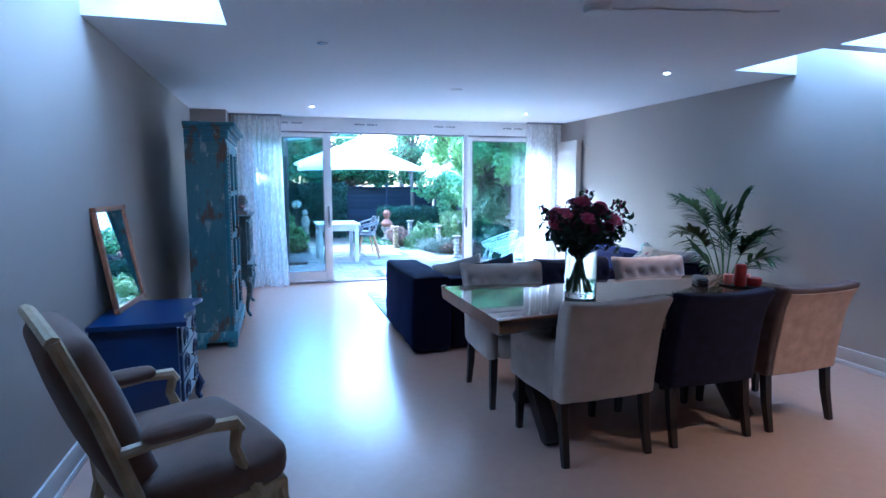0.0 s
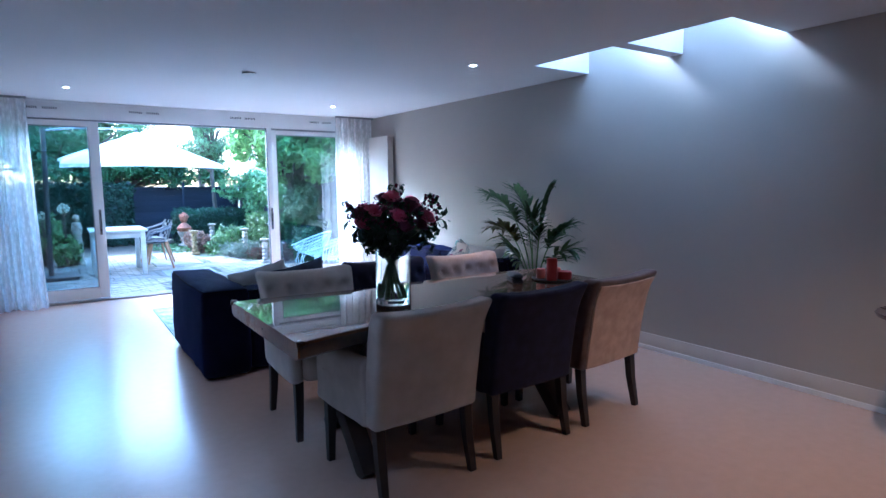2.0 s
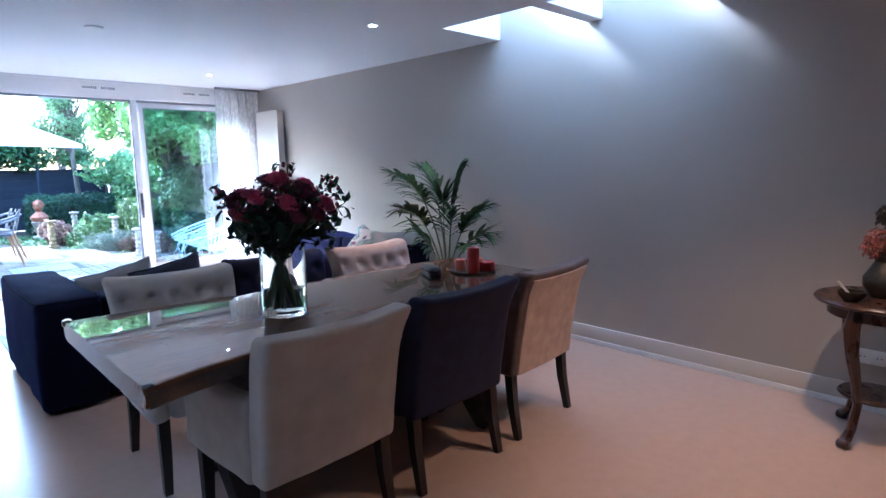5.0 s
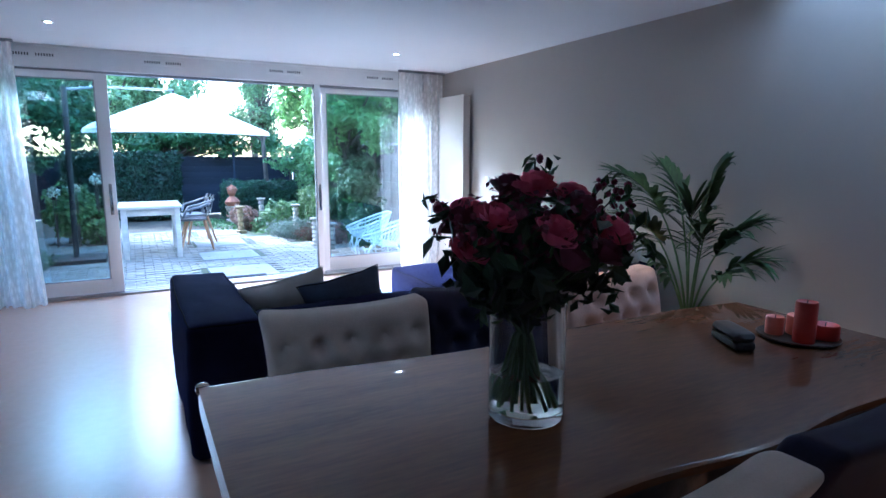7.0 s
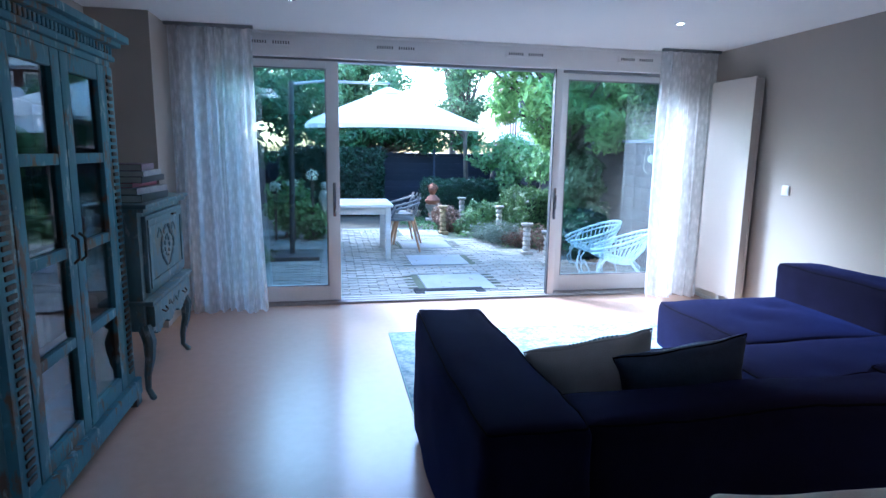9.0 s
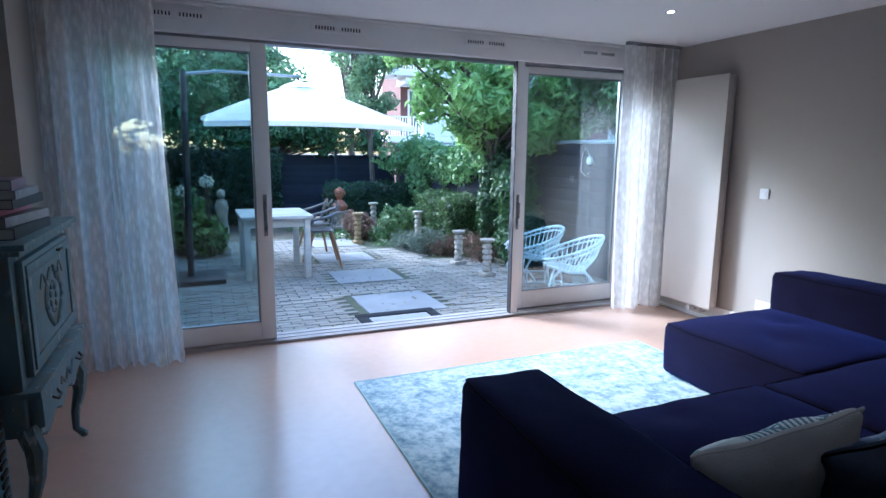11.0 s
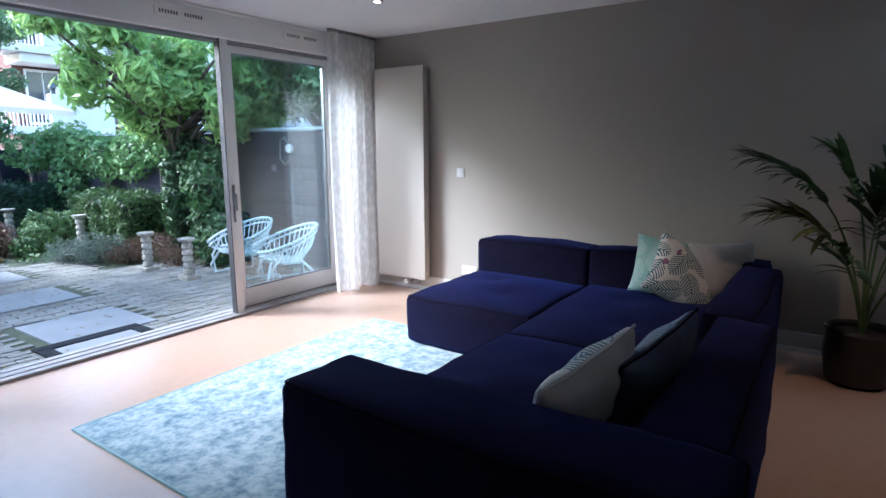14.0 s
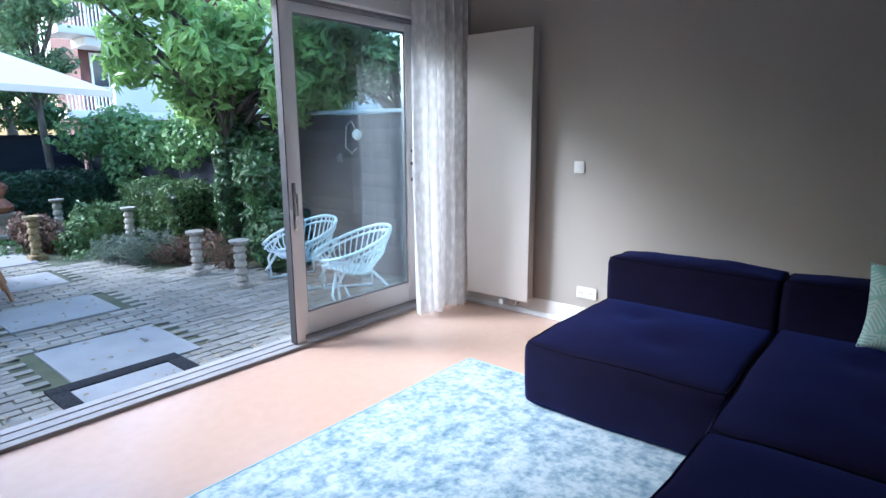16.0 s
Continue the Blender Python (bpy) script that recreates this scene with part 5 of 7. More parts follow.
zb = 1.0905
rb = random.Random(3)
books = [(0.035, 0.30, 0.24, M_BLACKCLOTH, "black hardback book"), (0.030, 0.27, 0.21, M_GREYCOVER, "grey hardback book"), (0.022, 0.24, 0.17, M_PINKCOVER, "pink paperback book"), (0.030, 0.28, 0.22, M_BLACKCLOTH, "black hardback book"), (0.026, 0.26, 0.2, M_GREYCOVER, "grey hardback book"), (0.030, 0.24, 0.19, M_MAUVE, "mauve hardback book")]
for k, (h, w, d, cm, lab) in enumerate(books):
    w, d, h = w * 1.5, d * 1.4, h * 1.15
    bk = thing("book", lab + " in the stack on the cabinet", "book", pose(-0.06 + rb.uniform(-0.015, 0.015), 7.76 + rb.uniform(-0.03, 0.03), zb, 0, 0, 90 + rb.uniform(-8, 8)), group="books stacked on the cabinet")
    part("cover", box(B(), -w / 2, w / 2, -d / 2, d / 2, 0, 0.003, 0.001), cm, bk)
    part("cover", box(B(), -w / 2, w / 2, -d / 2, d / 2, h - 0.003, h, 0.001), cm, bk)
    part("spine", box(B(), -w / 2, w / 2, -d / 2 - 0.003, -d / 2, 0, h, 0.001), cm, bk)
    part("pages", box(B(), -w / 2 + 0.004, w / 2 - 0.004, -d / 2, d / 2 - 0.004, 0.003, h - 0.003), M_PAPER, bk)
    zb += h + 0.0005

# ---- blue commode and mirror ----
co = thing("commode", "small cobalt blue chest of drawers with carved fronts", "chest of drawers")
DX0, DX1, DY0, DY1, DH = -0.565, -0.13, 4.41, 5.05, 0.675
part("case", box(B(), DX0, DX1, DY0, DY1, 0.13, DH - 0.025, 0.012), M_BLUE, co)
tp = B()
N = 28
ring = []
for k in range(N + 1):
    y = DY0 - 0.03 + (DY1 - DY0 + 0.06) * k / N
    ring.append((DX1 + 0.035 + 0.018 * math.cos((k / N - 0.5) * 4 * math.pi), y))
v0 = [tp.verts.new((x, y, DH - 0.025)) for x, y in ring] + [tp.verts.new((DX0, ring[-1][1], DH - 0.025)), tp.verts.new((DX0, ring[0][1], DH - 0.025))]
f = tp.faces.new(v0)
ex = bmesh.ops.extrude_face_region(tp, geom=[f])
bmesh.ops.translate(tp, vec=(0, 0, 0.025), verts=[v for v in ex["geom"] if isinstance(v, bmesh.types.BMVert)])
part("top", tp, M_BLUE, co)
for k in range(3):
    z = 0.165 + k * 0.158
    d = part("drawer", box(B(), DX1 - 0.01, DX1 + 0.016, DY0 + 0.035, DY1 - 0.035, z, z + 0.145, 0.008), M_BLUE, co)
    for sg in (-1, 1):
        for rr_ in (0.045, 0.075):
            scroll = tube(B(), [(DX1 + 0.018, (DY0 + DY1) / 2 + sg * (0.16 + rr_ * math.cos(t * 0.52)), z + 0.0725 + rr_ * 0.72 * math.sin(t * 0.52)) for t in range(13)], 0.006, 6)
            part("carving", scroll, M_BLUE, d, "carved oval scroll")
    part("knob", lathe(B(), [(0.004, 0), (0.006, 0.012), (0.014, 0.018), (0.010, 0.026)], seg=12), M_CHROME, d).matrix_basis = pose(DX1 + 0.016, (DY0 + DY1) / 2, z + 0.0725, 0, 90, 0)
for x in (DX0 + 0.04, DX1 - 0.01):
    for sy, y in ((-1, DY0 + 0.02), (1, DY1 - 0.02)):
        part("leg", tube(B(), [(x, y, 0.17), (x + 0.03, y + sy * 0.012, 0.11), (x + 0.012, y, 0.05), (x + 0.03, y + sy * 0.01, 0.012)], [0.034, 0.030, 0.019, 0.017], 8), M_BLUE, co)

mr = thing("mirror", "copper-framed mirror on the commode, leaning against the wall", "mirror", pose(-0.465, 4.92, 0.6755, 0, -9.0, -4) )
part("glass", box(B(), -0.004, 0.004, -0.235, 0.235, 0.03, 0.59), M_MIRROR, mr)
fr = B()
for q in ((-0.26, 0.26, 0.0, 0.032), (-0.26, 0.26, 0.588, 0.62), (-0.26, -0.228, 0.032, 0.588), (0.228, 0.26, 0.032, 0.588)):
    box(fr, -0.012, 0.014, *q, 0.005)
part("frame", fr, M_COPPER, mr)
for y in (-0.244, 0.244):
    for z in (0.016, 0.604):
        kn = box(B(), 0.014, 0.020, y - 0.016, y + 0.016, z - 0.016, z + 0.016, 0.004)
        part("corner_ornament", kn, M_COPPER, mr)

# ---- gilded armchair ----
ac = thing("upholstered_armchair", "gilded wooden armchair with mouse-brown velvet seat and back", "armchair", pose(-0.05, 3.25, 0, 0, 0, -64) @ Matrix.Scale(1.06, 4))
part("seat_cushion", soft_box(B(), -0.31, 0.31, -0.10, 0.36, 0.33, 0.475, r=0.055, puff=0.03, n=8), M_MOHAIR, ac)
part("seat_rail", box(B(), -0.315, 0.315, -0.12, 0.35, 0.265, 0.345, 0.012), M_GILT, ac)
part("back_cushion", soft_box(B(), -0.255, 0.255, -0.062, 0.062, 0.0, 0.53, r=0.045, puff=0.022, n=10), M_MOHAIR, ac).matrix_basis = pose(0, -0.075, 0.41, 20, 0, 0)
for sx in (-1, 1):
    part("back_post", tube(B(), [(sx * 0.285, -0.10, 0.27), (sx * 0.290, -0.115, 0.43), (sx * 0.288, -0.20, 0.70), (sx * 0.275, -0.285, 0.925)], [0.026, 0.024, 0.022, 0.020], 8), M_GILT, ac)
    part("arm_rail", tube(B(), [(sx * 0.290, -0.165, 0.575), (sx * 0.305, -0.06, 0.590), (sx * 0.315, 0.08, 0.598), (sx * 0.318, 0.17, 0.590), (sx * 0.318, 0.19, 0.560)], [0.020, 0.019, 0.020, 0.023, 0.018], 8), M_GILT, ac)
    part("arm_pad", soft_box(B(), sx * 0.308 - 0.030, sx * 0.308 + 0.030, -0.09, 0.105, 0.594, 0.638, r=0.02, puff=0.008, n=6), M_MOHAIR, ac)
    part("arm_support", tube(B(), [(sx * 0.318, 0.178, 0.58), (sx * 0.322, 0.165, 0.51), (sx * 0.310, 0.20, 0.42), (sx * 0.300, 0.25, 0.32)], [0.020, 0.018, 0.021, 0.025], 8), M_GILT, ac)
    part("front_leg", tube(B(), [(sx * 0.285, 0.32, 0.31), (sx * 0.295, 0.34, 0.2), (sx * 0.280, 0.325, 0.08), (sx * 0.288, 0.34, 0.0)], [0.034, 0.028, 0.019, 0.022], 8), M_GILT, ac)
    part("rear_leg", tube(B(), [(sx * 0.270, -0.09, 0.30), (sx * 0.275, -0.14, 0.12), (sx * 0.280, -0.20, 0.0)], [0.028, 0.022, 0.018], 8), M_GILT, ac)
part("top_rail", tube(B(), [(-0.28 + 0.056 * k, -0.285 - 0.012 * math.sin(k / 10 * math.pi), 0.92 + 0.030 * math.sin(k / 10 * math.pi)) for k in range(11)], 0.022, 8), M_GILT, ac)
part("lower_back_rail", tube(B(), [(-0.28, -0.12, 0.42), (0.28, -0.12, 0.42)], 0.018, 8), M_GILT, ac)

# ---- side table by the wall ----
TX, TY = 4.33, 2.36
LOWER = pose(0, 0, -0.045)
stb = thing("side_table", "round dark mahogany side table with carved curved legs", "side table", Matrix.Diagonal((1.0, 1.0, 0.94, 1.0)))
part("tabletop", lathe(B(), [(0.0, 0.720), (0.265, 0.720), (0.278, 0.727), (0.282, 0.738), (0.275, 0.748), (0.262, 0.7455), (0.0, 0.7455)], TX, TY, 0, 40, False), M_MAHOG, stb)
ap = B()
lathe(ap, [(0.215, 0.655), (0.222, 0.662), (0.222, 0.722)], TX, TY, 0, 32, False)
lathe(ap, [(0.205, 0.655), (0.205, 0.722)], TX, TY, 0, 32, False)
part("apron", ap, M_MAHOG, stb)
for k in range(3):
    a = radians(-78 + 120 * k)
    c, s = math.cos(a), math.sin(a)
    pts = [(TX + r * c, TY + r * s, z) for r, z in ((0.215, 0.71), (0.245, 0.62), (0.225, 0.50), (0.165, 0.33), (0.135, 0.21), (0.165, 0.09), (0.215, 0.03), (0.235, 0.022))]
    part("leg", tube(B(), pts, [0.030, 0.036, 0.030, 0.022, 0.020, 0.020, 0.024, 0.020], 8), M_MAHOG, stb)
    part("paw_foot", soft_box(B(), TX + 0.225 * c - 0.028, TX + 0.225 * c + 0.028, TY + 0.225 * s - 0.028, TY + 0.225 * s + 0.028, 0.0, 0.045, r=0.018, n=3), M_MAHOG, stb)
part("lower_shelf", lathe(B(), [(0.0, 0.225), (0.145, 0.225), (0.152, 0.236), (0.145, 0.246), (0.0, 0.246)], TX, TY, 0, 28, False), M_MAHOG, stb)
jg = thing("jug", "dark pewter jug holding dried flowers", "jug", LOWER)
JX, JY = TX + 0.04, TY + 0.01
part("body", lathe(B(), [(0.0, 0.746), (0.05, 0.746), (0.055, 0.755), (0.085, 0.80), (0.088, 0.84), (0.06, 0.89), (0.045, 0.92), (0.055, 0.945), (0.048, 0.945), (0.038, 0.92), (0.0, 0.90)], JX, JY, 0, 24, False), M_IRON, jg)
part("handle", tube(B(), [(JX + 0.05, JY - 0.03, 0.93), (JX + 0.10, JY - 0.06, 0.94), (JX + 0.115, JY - 0.065, 0.87), (JX + 0.075, JY - 0.045, 0.82)], 0.008, 8), M_IRON, jg)
df_ = thing("dried_flowers", "dried red and brown flowers standing in the jug", "dried flowers", LOWER)
part("stems", tube(B(), [(JX, JY, 0.905), (JX, JY, 1.03)], [0.02, 0.04], 8), M_DRY, df_)
leaves("seed_heads", [(JX, JY, 1.13, 0.05, 0.05, 0.055), (JX - 0.03, JY + 0.02, 1.15, 0.03, 0.03, 0.04)], 500, 0.012, M_IRON, df_, 61, 0.4)
leaves("blossoms", [(JX, JY, 1.02, 0.10, 0.10, 0.055), (JX - 0.06, JY + 0.05, 0.99, 0.05, 0.05, 0.05)], 420, 0.014, mat("dried_red_petal", (0.14, 0.03, 0.02), (0.32, 0.08, 0.05), size=0.04, rough=0.8, vary=0.3), df_, 62, 0.4)


def turned_candlestick(x, y, z0, h, label, twist=True):
    c = thing("candlestick", label, "candlestick")
    part("foot", lathe(B(), [(0.0, z0), (0.055, z0), (0.058, z0 + 0.012), (0.035, z0 + 0.03), (0.020, z0 + 0.05), (0.0, z0 + 0.052)], x, y, 0, 20, False), M_IRON, c)
    bm = B()
    for s in (0, 1):
        tube(bm, [(x + 0.010 * math.cos(t * 0.55 + s * math.pi), y + 0.010 * math.sin(t * 0.55 + s * math.pi), z0 + 0.045 + (h - 0.095) * t / 40) for t in range(41)], 0.010, 6)
    part("twisted_stem", bm, M_IRON, c)
    part("cup", lathe(B(), [(0.0, z0 + h - 0.055), (0.016, z0 + h - 0.055), (0.030, z0 + h - 0.035), (0.034, z0 + h), (0.026, z0 + h), (0.022, z0 + h - 0.025), (0.0, z0 + h - 0.025)], x, y, 0, 16, False), M_IRON, c)


turned_candlestick(TX + 0.15, TY - 0.145, 0.7015, 0.33, "dark twisted bronze candlestick on the side table")
bw = thing("incense_bowl", "small brass bowl with a white stick on the side table", "bowl", LOWER)
part("bowl", lathe(B(), [(0.0, 0.746), (0.030, 0.746), (0.055, 0.775), (0.058, 0.795), (0.050, 0.795), (0.045, 0.775), (0.0, 0.760)], TX - 0.15, TY + 0.10, 0, 20, False), M_IRON, bw)
part("stick", tube(B(), [(TX - 0.15, TY + 0.10, 0.765), (TX - 0.19, TY + 0.15, 0.84)], 0.006, 6), M_PAPER, bw)
bx = thing("trinket_box", "small dark carved wooden box on the side table", "box", LOWER)
part("body", box(B(), TX - 0.06, TX + 0.05, TY - 0.15, TY - 0.06, 0.746, 0.80, 0.004), M_IRON, bx)
part("lid", box(B(), TX - 0.065, TX + 0.055, TY - 0.155, TY - 0.055, 0.80, 0.822, 0.005), M_IRON, bx)
part("knob", lathe(B(), [(0.004, 0.822), (0.008, 0.83), (0.004, 0.836)], TX - 0.005, TY - 0.105, 0, 10), M_IRON, bx)

# ---- floor pieces near the wall end ----
turned_candlestick(3.11, 2.02, 0.0, 0.61, "tall dark bronze floor candlestick with candle cup")
po = thing("floor_bowl", "wide black metal bowl standing on the floor", "bowl")
part("bowl", lathe(B(), [(0.0, 0.0), (0.10, 0.0), (0.105, 0.012), (0.145, 0.10), (0.160, 0.20), (0.155, 0.25), (0.160, 0.26), (0.153, 0.262), (0.146, 0.245), (0.145, 0.12), (0.0, 0.03)], 2.80, 2.12, 0, 32, False), M_BLACKPOT, po)
gb = thing("glass_bowl", "large clear glass bowl with dark contents on the floor", "bowl")
part("glass", lathe(B(), [(0.0, 0.0), (0.12, 0.0), (0.19, 0.08), (0.205, 0.20), (0.185, 0.30), (0.178, 0.30), (0.197, 0.20), (0.183, 0.085), (0.0, 0.01)], 3.06, 1.77, 0, 36, False), M_CLEAR, gb)
part("contents", soft_box(B(), 2.95, 3.17, 1.67, 1.87, 0.085, 0.22, r=0.06, n=5, puff=0.03), M_BLACKPOT, gb)
pf = thing("leaning_mirror", "tall mauve-framed mirror leaning beside the door frame", "mirror", pose(3.80, 1.42, 0.0, 0, 12, 0))
fr = B()
for q in ((-0.30, 0.30, 0.0, 0.05), (-0.30, 0.30, 0.65, 0.70), (-0.30, -0.25, 0.05, 0.65), (0.25, 0.30, 0.05, 0.65)):
    box(fr, -0.016, 0.016, *q, 0.005)
part("frame", fr, M_MAUVE, pf)
part("glass", box(B(), -0.004, 0.004, -0.25, 0.25, 0.05, 0.65), M_MIRROR, pf)
od = thing("door_stopper", "small brown wooden ornament on the floor by the wall", "ornament")
part("body", soft_box(B(), 3.86, 3.93, 1.93, 1.98, 0.0, 0.05, r=0.015, n=3), M_OAK, od)
part("knob", lathe(B(), [(0.012, 0.05), (0.018, 0.065), (0.010, 0.085)], 3.89, 1.955, 0, 10), M_OAK, od)


# ---- garden: ground, fences, house behind ----
GZ = -0.065
gb_ = B()
box(gb_, -300, 300, 9.60, 500, GZ - 0.5, GZ - 0.035)
alone("ground", gb_, M_EARTH, "dark garden earth", "ground", kind="structure")
alone("pavement_bed", box(B(), -0.9, 4.95, 9.58, 15.2, GZ - 0.04, GZ - 0.012), M_SAND, "mossy joint sand under the paving", "pavement", kind="structure")


def plot(x, y):
    """The garden plan, drawn out a little the further it lies from the house."""
    f = float(np.interp(y, [10, 11, 12, 13.4, 15, 17], [0.045, 0.06, 0.08, 0.10, 0.12, 0.13]))
    return x + (x - 0.6) * f, y + (y - 5.2) * f, 1 + f


def plots(blobs):
    out = []
    for b in blobs:
        x, y, k = plot(b[0], b[1])
        out.append((x, y, b[2], b[3] * k, b[4] * k, b[5] * k))
    return out


def fence(name, axis, at, a, b, top, cap=True, face=1):
    f = thing(name, "black-stained horizontal board garden fence" + (" with a pale cap rail" if cap else ""), "fence", kind="structure")
    z, k = GZ, 0
    while z < top - 0.02:
        h = 0.145
        o = 0.004 * (k % 2)
        q = (at - face * o, at + face * (0.028 - o))
        q = (min(q), max(q))
        part("board", box(B(), *((*q, a, b) if axis == "x" else (a, b, *q)), z, min(z + h, top) - 0.0005, 0.002), M_FENCE, f)
        z += h
        k += 1
    p = a
    while p <= b:
        q = (at + face * 0.03, at + face * 0.10)
        q = (min(q), max(q))
        part("post", box(B(), *((*q, p, p + 0.08) if axis == "x" else (p, p + 0.08, *q)), GZ - 0.1, top + 0.02, 0.004), M_FENCE, f)
        p += 1.8
    if cap:
        q = (at - 0.03, at + 0.10)
        part("cap_rail", box(B(), *((*q, a, b) if axis == "x" else (a, b, *q)), top, top + 0.035, 0.004), M_CAP, f)
    return f


fence("fence_right", "x", 5.08, 9.60, 18.4, 1.54)
fence("fence_left", "x", -1.15, 9.60, 18.4, 1.55, False, -1)
fence("fence_back", "y", 18.4, -1.1, 5.05, 1.33, False)

wl = thing("wall_lamp", "round white bulkhead lamp with hanging cable on the fence", "lamp")
part("globe", lathe(B(), [(0.0, 0.0), (0.045, 0.0), (0.055, 0.02), (0.045, 0.05), (0.0, 0.062)], seg=18), M_PLASTIC, wl).matrix_basis = pose(5.076, 10.90, 1.33, 0, -90, 0)
part("cable", tube(B(), [(5.07, 10.93, 1.36), (5.07, 11.0, 1.47), (5.07, 11.08, 1.42), (5.07, 11.1, 1.2), (5.07, 11.0, 1.14), (5.07, 10.93, 1.2)], 0.004, 5), M_PLASTIC, wl)

# apartment house far behind
hs = thing("apartment_house", "red brick apartment house with white balconies behind the garden", "building")
part("wall", box(B(), 9.70, 24.0, 31.6, 34.5, GZ - 0.4, 7.4), M_HOUSE, hs)
part("roof", box(B(), 9.4, 24.4, 31.2, 34.9, 7.4, 7.75, 0.02), M_PARAPET, hs)
for fz in (2.15, 5.05):
    for bx0 in (8.6, 14.6, 20.6):
        bc = part("balcony", box(B(), bx0, bx0 + 3.9, 30.0, 31.6, fz - 0.28, fz, 0.02), M_PARAPET, hs)
        part("parapet", box(B(), bx0 + 1.9, bx0 + 3.9, 30.0, 30.14, fz, fz + 1.45, 0.02), M_PARAPET, bc)
        part("pillar", box(B(), bx0 + 1.62, bx0 + 1.94, 29.96, 30.28, fz, fz + 1.2, 0.02), M_PARAPET, bc)
        part("urn", lathe(B(), [(0.08, 0.0), (0.05, 0.08), (0.13, 0.22), (0.11, 0.34), (0.04, 0.42)], bx0 + 1.78, 30.12, fz + 1.2, 12), M_HGLASS, bc)
        part("soffit", box(B(), bx0 + 0.9, bx0 + 3.9, 30.2, 31.6, fz + 2.30, fz + 2.60, 0.02), M_PARAPET, bc)
        for k in range(13):
            x = bx0 + 0.04 + k * 0.125
            part("baluster", box(B(), x, x + 0.04, 30.02, 30.06, fz, fz + 0.80), M_PARAPET, bc)
        part("handrail", box(B(), bx0, bx0 + 1.62, 30.00, 30.08, fz + 0.80, fz + 0.86), M_PARAPET, bc)
    for wx in (10.1, 11.7, 13.2, 16.2, 19.0, 22.0):
        w = part("window", box(B(), wx - 0.05, wx + 1.15, 31.5, 31.595, fz + 0.1, fz + 2.2, 0.01), M_PARAPET, hs)
        for px in (wx + 0.02, wx + 0.58):
            part("pane", box(B(), px, px + 0.5, 31.48, 31.5, fz + 0.2, fz + 2.1), M_HGLASS, w)

# ---- slabs and doormat ----
def slab(x0, x1, y0, y1):
    alone("paving_slab", box(B(), x0, x1, y0, y1, GZ - 0.03, GZ + 0.004, 0.004), M_SLAB, "grey concrete paving slab among the bricks", "slab", "paving slabs")


SLABS = [(2.08, 2.84, 10.06, 10.82), (2.10, 2.86, 11.42, 12.10), (2.14, 2.90, 12.72, 13.40), (2.30, 3.0, 14.0, 14.7)]
for q in SLABS:
    slab(*q)
dm = thing("doormat", "pebbled black doormat border round a pale centre", "doormat")
bm = B()
for q in ((1.925, 2.665, 9.97, 10.08), (1.925, 2.02, 9.64, 9.97), (2.57, 2.665, 9.64, 9.97)):
    box(bm, *q, GZ + 0.004, GZ + 0.018, 0.003)
part("border", bm, M_MAT, dm)
part("centre", box(B(), 2.02, 2.57, 9.64, 9.97, GZ + 0.002, GZ + 0.010, 0.002), M_SLAB, dm)

# ---- garden table, chairs, parasol ----
gt = thing("garden_table", "weathered whitewashed wooden garden table", "table", pose(0.10, 0.28, 0))
for k in range(6):
    y = 11.55 + k * 0.168
    part("plank", box(B(), 1.00, 1.80, y, y + 0.162, 0.640, 0.675, 0.004), M_GTABLE, gt)
for x in (1.03, 1.70):
    for y in (11.60, 12.46):
        part("leg", box(B(), x, x + 0.07, y, y + 0.07, GZ, 0.640, 0.006), M_GTABLE, gt)
for q in ((1.10, 1.70, 11.615, 11.645), (1.10, 1.70, 12.48, 12.51), (1.045, 1.075, 11.67, 12.46), (1.725, 1.755, 11.67, 12.46)):
    part("apron", box(B(), *q, 0.54, 0.640, 0.003), M_GTABLE, gt)


def garden_chair(m):
    c = thing("garden_chair", "grey openwork shell chair on splayed oak legs", "chair", m, "garden chairs at the table")
    sh = B()
    n = 13
    prev = None
    for k in range(n):
        t = k / (n - 1)
        z = 0.43 + (0 if t < 0.45 else (t - 0.45) * 0.66)
        y = 0.22 - t * 0.75 if t < 0.45 else -0.12 - (t - 0.45) * 0.20
        w = 0.22 + 0.05 * math.sin(t * 3)
        row = [sh.verts.new((w * u, y - 0.02 * (1 - u * u) * (t > 0.45), z + (0.05 * u * u if t < 0.5 else 0.0))) for u in (-1, -0.66, -0.33, 0, 0.33, 0.66, 1)]
        if prev:
            for i in range(6):
                if t > 0.55 and (k + i) % 2 == 0 and 0 < i < 5:
                    continue
                sh.faces.new((prev[i], prev[i + 1], row[i + 1], row[i]))
        prev = row
    bmesh.ops.solidify(sh, geom=sh.faces[:], thickness=0.012)
    part("shell", sh, M_GCHAIR, c)
    for sx in (-1, 1):
        part("arm", tube(B(), [(sx * 0.24, -0.22, 0.72), (sx * 0.29, -0.05, 0.66), (sx * 0.29, 0.12, 0.62), (sx * 0.25, 0.18, 0.50)], 0.017, 8), M_GCHAIR, c)
        for sy in (-1, 1):
            part("leg", tube(B(), [(sx * 0.14, sy * 0.12, 0.43), (sx * 0.23, sy * 0.23, 0.0)], [0.022, 0.015], 8), M_OAK, c, "splayed oak leg")
    return c


gc = garden_chair(pose(2.14, 12.62, GZ, 0, 0, 84))
copy_thing(gc, pose(2.22, 13.35, GZ, 0, 0, 100))

